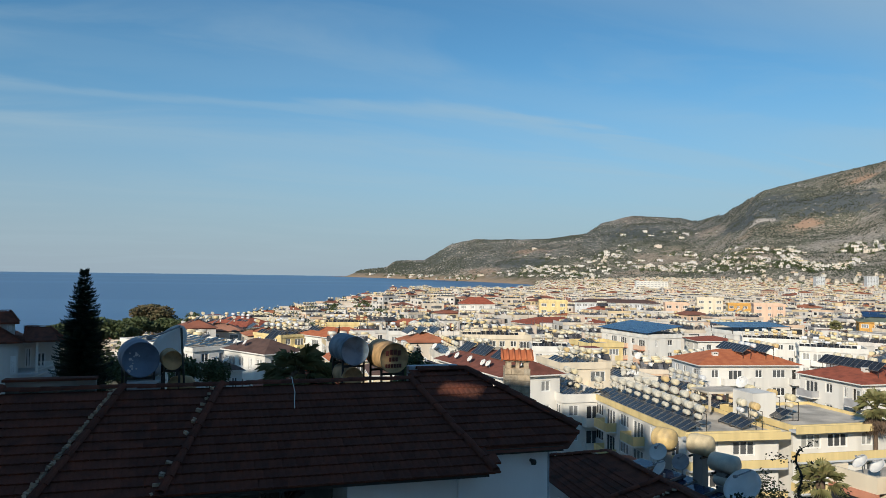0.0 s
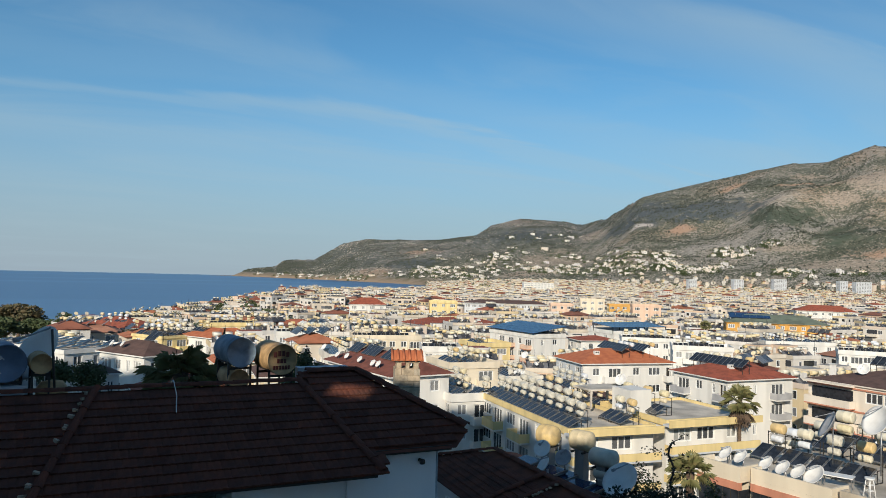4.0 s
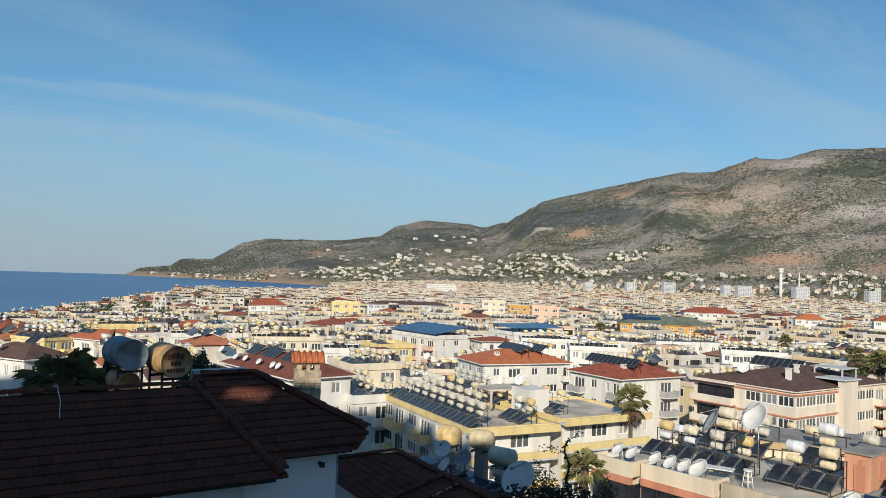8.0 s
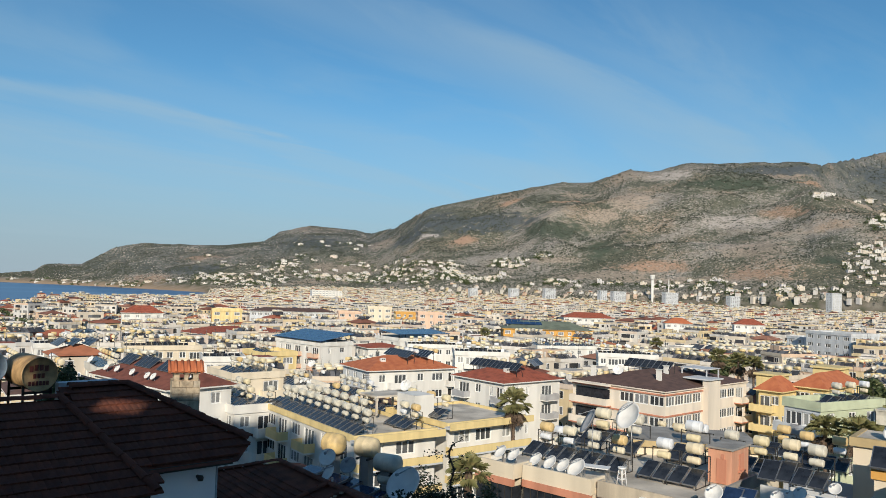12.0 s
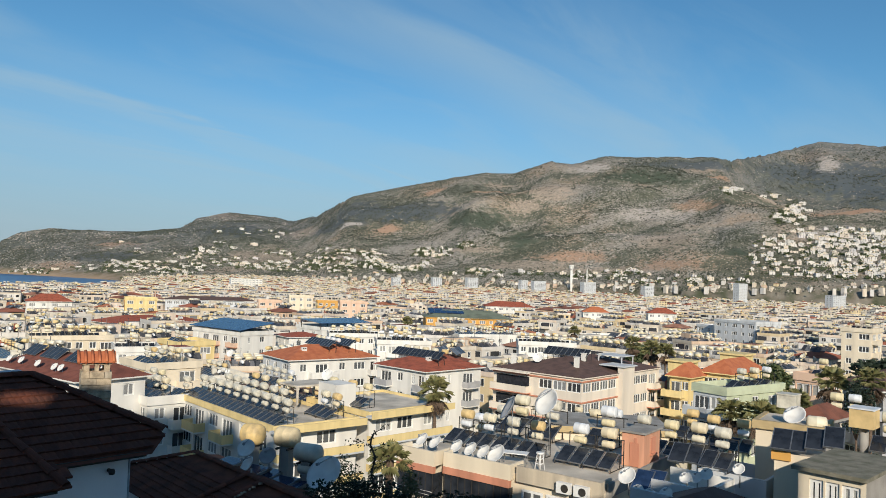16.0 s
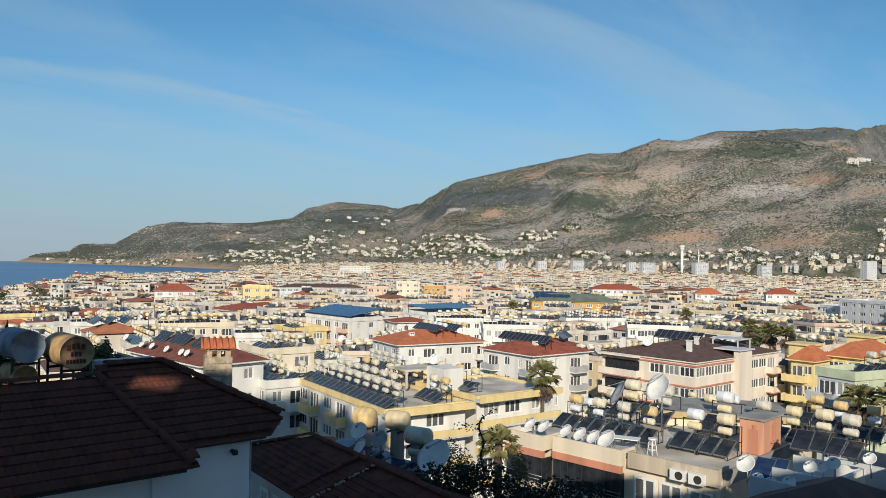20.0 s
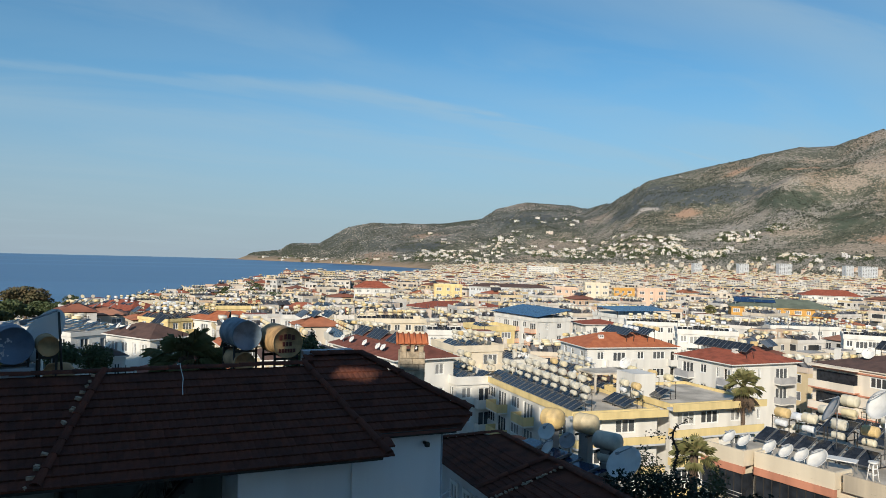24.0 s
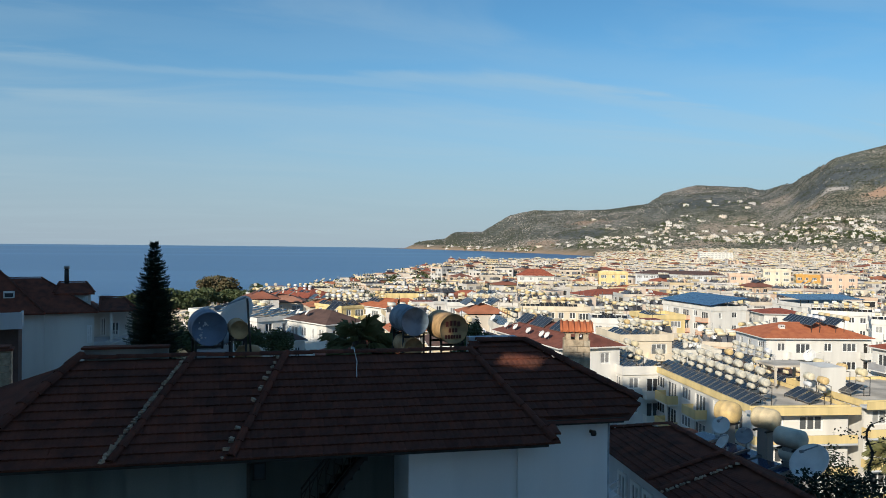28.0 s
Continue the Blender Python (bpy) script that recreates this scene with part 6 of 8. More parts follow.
# ---- cream and salmon block close by: stepped glazed balconies and a roof full of heaters ----
PK = pose(18.1, 35.4, 39.4, 0, 0, 39)
pink = thing("apartment_building", PK, "cream apartment block with salmon awnings and dark glazed balconies", "apartment building")
KEEP.append((17, 42, 12))
worn_cream = material("worn_cream_render", (0.62, 0.53, 0.4), 0.9, vary=0.15, scale=1.2, spread=(0.42, 0.36, 0.28), streaks=1)
body = Mesh()
body.box(0.02, 13, 0.02, 12.9, -14, -0.02, 0, None, 1)
part("body", body, (cream, roof_screed), pink)
for y0, y1, out, glazed in ((10.1, 12.9, 1.0, True), (5.3, 9.85, 0.45, True), (0.0, 5.0, 0.3, False)):
    pm = Mesh()
    pm.box(-out, -out + 0.14, y0, y1, -0.1, 0.5)
    pm.box(-out + 0.14, 1.0, y0, y0 + 0.14, -0.1, 0.5)
    pm.box(-out + 0.14, 0.3, y1 - 0.14, y1, -0.1, 0.5)
    part("parapet", pm, cream if glazed else worn_cream, pink)
    sm = Mesh()
    sm.box(-out, 0.02, y0, y1, -0.35, -0.102)
    part("eaves_slab", sm, cream if glazed else worn_cream, pink)
    if glazed:
        am = Mesh()
        am.box(-out - 0.06, -out + 0.2, y0 + 0.02, y1 - 0.02, -0.75, -0.352)
        part("awning", am, salmon, pink, "salmon roller awning box")
        for lvl in range(3):
            z0 = -2.55 - FH * lvl
            gm_ = Mesh()
            gm_.box(-out + 0.05, -out + 0.09, y0 + 0.1, y1 - 0.1, z0 + 0.35, z0 + 1.75)
            gm_.box(-out + 0.09, 0.1, y0 + 0.08, y0 + 0.12, z0 + 0.35, z0 + 1.75)
            part("glazing", gm_, panel_glass, pink, "dark balcony glazing")
            n = max(4, int((y1 - y0) / 0.5))
            for i in range(n + 1):
                b = y0 + 0.1 + (y1 - y0 - 0.2) * i / n
                mm = Mesh()
                mm.box(-out + 0.02, -out + 0.05, b - 0.02, b + 0.02, z0 + 0.3, z0 + 1.8)
                part("mullion", mm, dark_steel, pink)
            rm = Mesh()
            for h in (0.55, 0.75):
                rm.cyl((-out - 0.08, y0, z0 + h), (-out - 0.08, y1, z0 + h), 0.02, n=6)
            part("rail", rm, steel, pink)
            bm = Mesh()
            bm.box(-out - 0.12, 0.1, y0, y1, z0 - 0.45, z0 + 0.3, 0)
            part("balcony_front", bm, cream, pink)
            sm = Mesh()
            sm.box(-out - 0.05, 0.1, y0 + 0.02, y1 - 0.02, z0 - 0.75, z0 - 0.452)
            part("awning", sm, salmon, pink)
    else:
        for lvl in range(3):
            for b in (1.0, 2.6, 4.1):
                fr, gl, _ = window_meshes(1.3, 2.0)
                win = part("window", fr, None, pink, at=pose(-0.04, b, -2.75 - FH * lvl, 0, 0, -90))
                part("pane", gl, None, win)
        bm = Mesh()
        bm.box(-1.0, 0.0, 0.1, 4.9, -3.05, -2.9)
        bm.box(-1.0, -0.9, 0.1, 4.9, -2.898, -2.2)
        part("balcony", bm, pale_grey, pink)
pm = Mesh()
pm.box(0.3, 13, -0.14, 0.02, -0.4, 0.35)
part("parapet", pm, concrete, pink)
for i in range(2):
    heater(PK @ pose(3.7, 1.25 + 1.8 * i, 0) @ Matrix.Scale(0.88, 4), "yellow")
for i in range(4):
    heater(PK @ pose(3.2, 5.7 + 1.75 * i, 0) @ Matrix.Scale(0.82, 4), "white" if i == 1 else "yellow")
for i, (x, y) in enumerate(((8.6, 10.0), (8.4, 7.4), (9.0, 3.6))):
    heater(PK @ pose(x, y, 0), "white" if i == 1 else "yellow")
for y, r in ((12.2, 0.45), (9.6, 0.45), (8.6, 0.45), (7.7, 0.45), (6.8, 0.6), (11.2, 0.45)):
    p = PK @ Vector((0.75, y, 0))
    dish(p.x, p.y, p.z, 250, r, "white", 42, 0.5)
x, y, z = spot(23.0, -9.0, 43)
dish(x, y, z - 2.6, 250, 0.8, "white", 30, 2.5)
x, y, z = spot(20.2, -9.6, 46)
dish(x, y, z - 2.0, 280, 0.8, "grey", 30, 1.9)
stl = thing("bar_stool", PK @ pose(1.6, 4.6, 0) @ Matrix.Scale(1.15, 4), "white round bar stool standing on a flat roof", "stool")
sm = Mesh()
sm.cyl((0, 0, 0.78), (0, 0, 0.86), 0.2, n=16)
part("seat", sm, frame_white, stl)
for a in range(4):
    c, s = math.cos(a * math.pi / 2 + 0.6), math.sin(a * math.pi / 2 + 0.6)
    lm = Mesh()
    lm.cyl((0.24 * c, 0.24 * s, 0), (0.14 * c, 0.14 * s, 0.78), 0.022, n=6)
    part("leg", lm, frame_white, stl)
rg = Mesh()
for z in (0.3, 0.55):
    for a in range(4):
        c, s = math.cos(a * math.pi / 2 + 0.6) * 0.19, math.sin(a * math.pi / 2 + 0.6) * 0.19
        rg.cyl((c, s, z), (-s, c, z), 0.014, n=5)
part("stretcher", rg, frame_white, stl)
tb = thing("table", PK @ pose(1.5, 5.4, 0, 0, 0, 20), "pale folding table on a flat roof", "table")
tm = Mesh()
tm.box(0, 0.8, 0, 1.5, 0.68, 0.73)
part("tabletop", tm, frame_white, tb)
for a, b in ((0.06, 0.06), (0.74, 0.06), (0.06, 1.44), (0.74, 1.44)):
    lm = Mesh()
    lm.box(a - 0.02, a + 0.02, b - 0.02, b + 0.02, 0, 0.68)
    part("leg", lm, steel, tb)
for y in (0.6, 1.6):
    ac = thing("air_conditioner", PK @ pose(-0.62, y, -0.36), "white outdoor air-conditioning unit on a wall", "air conditioner", "air conditioners")
    am = Mesh()
    am.box(0, 0.3, 0, 0.8, 0, 0.55)
    part("case", am, frame_white, ac)
    am = Mesh()
    am.cyl((-0.01, 0.3, 0.28), (-0.03, 0.3, 0.28), 0.21, n=16)
    part("grille", am, dark_steel, ac)

# salmon stair hut, the tan roof behind it
def heater_at(az, el, d, tone="yellow", turn=37, blue=False):
    """A heater whose large tank lies in the given direction."""
    x, y, z = spot(az, el, d)
    k = 0.83
    return heater(Matrix.Translation((x, y, z - 2.16 * k)) @ pose(0, 0, 0, 0, 0, turn) @ Matrix.Scale(k, 4) @ pose(-1.95, -1.0, 0), tone, blue=blue)


hut = thing("roof_hut", PK @ pose(6.25, 0.35, 2.0), "salmon-pink stair hut with a door and a shuttered hatch", "roof hut")
hm = Mesh()
hm.box(0, 2.5, 0, 1.35, -2.0, -0.06)
part("wall", hm, material("salmon_render", (0.66, 0.34, 0.22), 0.85, vary=0.07, scale=1.5, streaks=1), hut)
hm = Mesh()
hm.box(-0.12, 2.62, -0.12, 1.47, -0.058, 0.05)
part("roof", hm, concrete, hut)
hm = Mesh()
hm.box(-0.04, -0.004, 0.3, 0.85, -1.98, -0.6)
hm.box(-0.06, -0.004, 0.42, 0.58, -0.6, -0.32)
part("door", hm, salmon, hut)
hm = Mesh()
hm.box(1.05, 1.75, -0.04, -0.004, -1.3, -0.4)
hm.box(0.95, 1.85, -0.14, -0.004, -1.4, -1.305)
part("hatch", hm, salmon, hut)
x, y, z = spot(23.4, -10.5, 52)
tan = material("tan_roof_edge", (0.5, 0.38, 0.2), 0.85, vary=0.08, scale=1.0)
lowb = thing("apartment_building", pose(x, y, z, 0, 0, -18), "low block with a tan edged concrete roof", "apartment building")
bm = Mesh()
bm.box(0, 7.6, 0, 5.0, -12, -0.42)
part("body", bm, cream, lowb)
bm = Mesh()
bm.box(-0.3, 7.9, -0.3, 5.3, -0.418, 0.0, 0, None, 1)
part("roof", bm, (tan, concrete), lowb)
for az, el, d, tone in ((17.9, -10.3, 52, "yellow"), (20.97, -9.71, 56, "yellow"), (19.5, -9.6, 58, "white"), (26.38, -9.47, 56, "yellow"), (27.84, -9.37, 56, "yellow"), (29.85, -9.64, 52, "white"), (31.76, -9.85, 50, "yellow"),
                        (33.19, -8.92, 60, "yellow"), (33.66, -9.88, 45, "yellow"), (35.25, -10.07, 44, "white"), (34.6, -9.2, 58, "yellow"), (36.6, -9.3, 55, "yellow"), (42.34, -6.9, 62, "yellow"), (43.41, -6.9, 64, "yellow"), (45.5, -7.9, 46, "yellow")):
    heater_at(az, el, d, tone)


def collector(az, el, d, turn=42, tone="panel"):
    """One glazed collector whose lower edge lies in the given direction."""
    x, y, z = spot(az, el, d)
    ob = thing("solar_collector", pose(x, y, z - 0.2, 0, 0, turn), "dark glazed solar collector on a flat roof", "solar collector", "collectors on the roofs")
    part("panel", HEATERS[tone], None, ob)


for i in range(3):
    collector(32.7 + 1.0 * i, -12.45 + 0.02 * i, 43, 44)
for i in range(2):
    collector(30.2 + 0.9 * i, -14.8 + 0.06 * i, 38, 44, "panel_blue")
for az, el in ((39.6, -10.83), (40.58, -10.85), (41.74, -10.59), (42.85, -10.34)):
    collector(az, el, 40.5, 45)

# small walled roof terrace in the shade, corner block with a white parapet
for (az, el, d), Lr, Ll, mt, label in (((33.0, -14.8, 34), 2.0, 2.6, pale_grey, "grey-blue rendered roof terrace in shade"), ((34.38, -14.01, 38), 3.0, 3.2, white, "low white block with a parapet roof"), ((38.0, -12.9, 42), 3.0, 3.4, pale_grey, "dark grey flat roof in shade")):
    x, y, z = spot(az, el, d)
    tb_ = thing("apartment_building", pose(x, y, z, 0, 0, 35), label, "apartment building")
    KEEP.append((x + 1, y + 2, 4))
    bm = Mesh()
    bm.box(0.02, Lr - 0.02, 0.02, Ll - 0.02, -12, -0.8, 0, None, 1)
    part("body", bm, (mt, concrete), tb_)
    for q in ((-0.12, Lr + 0.1, -0.12, 0.02), (-0.12, 0.02, 0.022, Ll), (Lr - 0.02, Lr + 0.1, 0.022, Ll)):
        bm = Mesh()
        bm.box(*q, -1.0, 0)
        part("parapet", bm, mt, tb_)
for az, el, d, r in ((28.85, -13.7, 38, 0.45), (29.6, -14.6, 36, 0.3), (30.4, -14.8, 36, 0.3), (32.9, -13.4, 37.5, 0.3), (33.6, -13.3, 37.5, 0.3), (34.3, -13.0, 37.5, 0.3), (31.6, -14.6, 35, 0.3), (36.4, -12.4, 40, 0.3)):
    x, y, z = spot(az, el, d)
    dish(x, y, z - 0.9, 238, r, "white", 40, 0.8)
# dark tiled roof low in the shade
x, y, z = spot(36.4, -15.3, 30)
hp = hip_roof(6, 5, 0, 1.2, 0.3)
solid("roof", hp, (tile_brown, concrete), "dark low-pitched roof in shade", "roof", pose(x, y, z - 1.35, 0, 0, 32))

# concrete-roofed hut with white windows, beige blocks beside it
x, y, z = spot(44.19, -11.97, 33)
ch = thing("house", pose(x, y, z, 0, 0, 30), "beige hut with a mossy concrete roof slab and white windows", "house")
KEEP.append((x + 2, y + 2, 5))
bm = wall_face(2.5, -0.16, [(0.42, 0.95, -1.95, -0.45), (1.02, 1.55, -1.95, -0.45), (1.62, 2.3, -1.95, -0.45)], base=-9.0)
cw = part("wall", bm, cream, ch, at=pose(0.25, 2.6, 0, 0, 0, -90))
bm = Mesh()
bm.box(0.5, 5.0, 0.2, 2.6, -9, -0.162)
part("side_wall", bm, concrete, ch)
for a, w in ((0.685, 0.53), (1.285, 0.53), (1.96, 0.68)):
    fr, gl, _ = window_meshes(w, 1.5)
    win = part("window", fr, None, cw, at=pose(a, 0.12, -1.95))
    part("pane", gl, None, win)
bm = Mesh()
bm.box(0, 5.2, 0, 2.8, -0.16, 0.0)
part("roof", bm, material("mossy_concrete", (0.24, 0.22, 0.17), 0.95, vary=0.15, scale=1.5, bump=0.5, spread=(0.12, 0.12, 0.08)), ch)
x, y, z = spot(37.33, -8.94, 45)
bh = thing("apartment_building", pose(x, y, z, 0, 0, -48), "beige block with a deep parapet and white top windows", "apartment building")
KEEP.append((x + 2, y + 1, 6))
bm = wall_face(3.4, -0.45, [(0.85, 1.35, -1.6, -0.6), (1.4, 1.95, -1.6, -0.6)], base=-9.0)
bw = part("wall", bm, cream, bh, at=pose(0, 0.1, 0))
for a, w in ((1.1, 0.5), (1.675, 0.55)):
    fr, gl, _ = window_meshes(w, 1.0)
    win = part("window", fr, None, bw, at=pose(a, 0.13, -1.6))
    part("pane", gl, None, win)
bm = Mesh()
bm.box(0.02, 3.38, 0.4, 3.4, -9, -0.05, 0, None, 1)
part("body", bm, (cream, roof_screed), bh)
for q in ((-0.15, 3.5, -0.1, 0.2), (-0.15, 0.1, 0.203, 3.4), (3.3, 3.5, 0.203, 3.4)):
    bm = Mesh()
    bm.box(*q, -0.45, 0.0)
    part("parapet", bm, tan, bh)
x, y, z = spot(38.53, -10.89, 41)
ft = thing("apartment_building", pose(x, y, z, 0, 0, -48), "beige roof terrace with an orange corner parapet", "apartment building")
bm = Mesh()
bm.box(0.02, 4.2, 0.02, 3.0, -9, -0.06, 0, None, 1)
part("body", bm, (cream, roof_screed), ft)
bm = Mesh()
bm.box(-0.1, 0.78, -0.1, 0.018, -0.4, 0.04)
bm.box(-0.1, 0.018, 0.018, 2.8, -0.4, 0.04)
part("parapet", bm, ochre, ft)
x, y, z = spot(40.5, -8.78, 45.5)
standing_tank(pose(x, y, z, 0, 0, -131), 0.38, 1.05, tank_yellow, "yellow water tank on a beige roof", 1.0)
x, y, z = spot(39.9, -8.55, 45.5)
dish(x, y, z - 0.75, 245, 0.6, "white", 45, 0.7)
x, y, z = spot(42.06, -9.3, 44)
dish(x, y, z - 0.9, 245, 0.3, "white", 40, 0.8)
x, y, z = spot(41.75, -8.57, 50)
hp = hip_roof(3.6, 2.0, 0.0, 0.75, 0.2)
solid("roof", hp, (material("rusty_brown_tile", (0.24, 0.09, 0.055), 0.85, vary=0.16, scale=1.2, bump=0.4), concrete), "small weathered red hipped roof", "roof", pose(x, y, z, 0, 0, 27))
for az, el, d, w, h, mt, lab in ((39.4, -7.5, 49, 1.0, 0.75, tank_white, "white box cistern on a tall pedestal"), (43.95, -8.1, 45, 1.15, 0.95, tank_yellow, "cream box cistern on a tall pedestal")):
    x, y, z = spot(az, el, d)
    cs = thing("cistern", pose(x, y, z, 0, 0, 32), lab, "cistern")
    cm = Mesh()
    cm.box(-w / 2, w / 2, -w / 2, w / 2, -h / 2, h / 2)
    part("tank", cm, mt, cs)
    cm = Mesh()
    cm.box(-w / 2 - 0.05, w / 2 + 0.05, -w / 2 - 0.05, w / 2 + 0.05, h / 2 + 0.002, h / 2 + 0.08)
    part("lid", cm, mt, cs)
    cm = Mesh()
    cm.cyl((0, 0, -h / 2), (0, 0, -h / 2 - 2.2), 0.22, n=14)
    part("pedestal", cm, concrete, cs)

# ---- other landmark blocks further out ----
tile_redbrown = material("brownish_red_roof_tile", (0.22, 0.075, 0.05), 0.85, vary=0.12, scale=1.0, bump=0.3)
FAR = (
    ("ochre hotel block with a green hipped roof and blue panels", (13.4, 300), 34.2, 5, 35, 15, ochre, ochre, "hip", (material("dull_green_roof", (0.17, 0.2, 0.15), 0.85, vary=0.1, scale=0.3), ochre), -9),
    ("white terraced block with a row of bay windows", (16.0, 229), 32.6, 4, 27, 10, white, white, "flat", None, 5),
    ("white terraced block with many balconies", (26.0, 250), 32.4, 4, 22, 12, white, white, "flat", None, 8),
    ("pale blue-grey hotel block with balconies", (37.2, 300), 37.6, 6, 14, 19, pale_grey, pale_grey, "flat", None, 14),
    ("low blue-grey hotel wing with balconies", (34.9, 316), 34.8, 5, 9, 12, pale_grey, pale_grey, "flat", None, 14),
    ("tall cream apartment block on a rise", (44.3, 200), 41.4, 5, 8, 6.5, cream, cream, "flat", None, 30),
    ("yellow apartment block with an orange hipped roof", (32.9, 122), 36.1, 4, 5.5, 3.2, yellow, yellow, "hip", (tile_orange, yellow), 33),
    ("yellow apartment block with a turret and orange roof", (35.7, 125), 36.7, 4, 13, 4.5, yellow, yellow, "hip", (tile_orange, yellow), 33),
    ("pale green apartment block with a flat roof", (35.4, 93), 38.0, 3, 11.5, 4.5, mint, pale_grey, "flat", None, 20),
    # the grey of these walls stands in for the shade on them
    ("grey rendered house under a dark brown roof", (45.0, 92), 39.8, 3, 7, 6, grey_paint, grey_paint, "hip", (tile_brown, white), -4),
    ("peach apartment block with white windows", (41.7, 106), 39.0, 3, 4, 4, peach, peach, "flat", None, 24),
    ("brown tiled long low block with white walls", (-11.0, 88), 37.6, 3, 8, 18, white, white, "hip", (tile_redbrown, white), 40),
    ("cream block with a crowd of tanks on its roof", (-6.6, 112), 36.0, 4, 8, 9, cream, white, "flat", None, 30),
    ("white block with glazed balconies and crowded roof", (-6.39, 90), 34.9, 4, 5.5, 12, white, white, "flat", None, 30),
    ("orange roofed white house near the shore", (-24.2, 190), 32.8, 3, 10, 8, white, white, "hip", (tile_orange, white), 30),
    ("yellow and ochre apartment block", (-4.6, 160), 34.6, 5, 8, 9, yellow, ochre, "flat", None, 30),
    ("yellow hotel with rows of arched windows", (-8.25, 335), 36.6, 4, 12.3, 10, yellow, ochre, "flat", None, 10),
    ("cream hotel with rows of balconies", (3.1, 385), 37.9, 5, 12, 10, cream, cream, "flat", None, 2),
    ("peach hotel block with white balconies", (0.9, 372), 35.6, 5, 11, 10, peach, peach, "flat", None, 4),
    ("ochre apartment block with white bands", (5.2, 440), 33.6, 4, 14, 12, ochre, yellow, "flat", None, 0),
    ("peach apartment block with a flat roof", (6.9, 365), 36.6, 5, 13, 10, peach, peach, "flat", None, 0),
    ("wide hall under a weathered red roof", (17.9, 440), 34.6, 3, 29, 14, white, white, "hip", (tile_red, white), -10),
    ("white block under an orange-red roof", (25.2, 420), 34.4, 4, 14, 10, white, white, "hip", (tile_orange, white), -20),
    ("white block under a red hipped roof", (29.9, 420), 35.4, 4, 15, 10, white, white, "hip", (tile_red, white), -24),
    ("white house with a dark red hipped roof", (-14.3, 345), 34.4, 4, 16.5, 10, white, white, "hip", (tile_red, white), 16),
    ("wide low hall under a dark red roof", (-8.8, 262), 31.5, 3, 34, 15, cream, cream, "hip", (tile_red, white), 42),
)
x, y, z = spot(-32.6, -7.7, 84)
low = keep(apartment("low white house in shade under a dark tiled hipped roof", (x, y), z, 2, 3.4, 4.4, white, white, ((1.2, "w"), (2.6, "t")), ((1.2, "w"), (3.1, "w")), "hip", (tile_brown, white), 0.8, over=0.3, group="low houses near the shore", turn=45), 4, 5)
for i in range(2):
    q = on_roof(low, 0.9 + 1.2 * i, 1.2, 2 * FH + 0.3).translation
    dish(q.x, q.y, q.z, 220, 0.45, "white", 38, 0.7)
for az, el, d, w, mt in ((32.8, -5.3, 130, 3.6, yellow), (36.5, -4.55, 140, 4.2, yellow)):
    x, y, z = spot(az, el, d)
    tm = Mesh()
    tm.box(0, w, 0, w, -9, -0.3)
    tm.box(-0.35, w + 0.35, -0.35, w + 0.35, -0.298, 0.0)
    solid("stair_turret", tm, mt, "yellow rendered stair turret above tiled roofs", "turret", pose(x, y, z, 0, 0, 33))
vh = keep(apartment("white three-storey house under a brown hipped roof", (-48.4, 88.2), 38.5, 3, 6.0, 9.5, white, white, ((1.6, "w"), (4.2, "b2.2")), ((1.4, "b2.0"), (4.0, "w"), (6.2, "t"), (8.2, "w")), "hip", (tile_brown, white), 1.5, over=0.4, turn=64), 6, 9.5)
for a, b in ((0.7, 7.6), (0.9, 5.6)):
    q = on_roof(vh, a, b, 3 * FH + 0.5).translation
    dish(q.x, q.y, q.z, 225, 0.45, "white", 38, 0.6)
rack(vh, 3.0, 5.0, 3.4, 3 * FH + 1.5, 2)
rh = keep(apartment("wide cream house under a weathered red hipped roof", (-104.4, 179.9), 33.5, 3, 11, 19, cream, cream, ((2.5, "w"), (6, "b3.0"), (9, "w")), ((2, "w"), (6, "b3.0"), (10, "w"), (14, "b3.0"), (17.4, "w")), "hip", (tile_red, white), 2.4, turn=66), 11, 19)
oh = keep(apartment("white house under a bright orange hipped roof", (-65.8, 148.6), 35.0, 3, 9, 12, white, white, ((2, "w"), (5, "b3.0"), (7.6, "w")), ((2, "w"), (6, "b3.0"), (10, "w")), "hip", (tile_orange, white), 1.7, turn=62), 9, 12)
bl = keep(apartment("small yellow block with tanks and dark collectors on its roof", (-77.3, 147.6), 35.0, 3, 10, 10, yellow, yellow, ((2, "w"), (5, "b3.0"), (8, "w")), ((2, "w"), (5, "b3.0"), (8, "w")), "flat", turn=64, parapet=0.3), 10, 10)
for i in range(3):
    for j in range(4):
        heater(on_roof(bl, 0.4 + 3.1 * i, 0.7 + 2.3 * j, 3 * FH), "white" if (i, j) in ((0, 3), (2, 0)) else "yellow")
for root, tall, spots in ((rh, 3 * FH + 0.9, ((2.2, 4.0), (2.2, 6.4), (2.2, 11.0), (2.2, 14.2))), (oh, 3 * FH + 0.8, ((1.9, 7.0), (1.9, 9.2)))):
    for a, b in spots:
        heater(on_roof(root, a, b, tall), "yellow")
lw = keep(apartment("white block with silvery solar heaters crowding its roof", (-63.0, 94.0), 38.0, 3, 11, 20.5, white, white, ((2, "w"), (5.5, "b3.0"), (9, "w")), ((2, "w"), (5.5, "b3.0"), (9, "w"), (12, "w"), (15, "b3.0"), (18.4, "w")), "flat", turn=66, parapet=0.3), 11, 20.5)
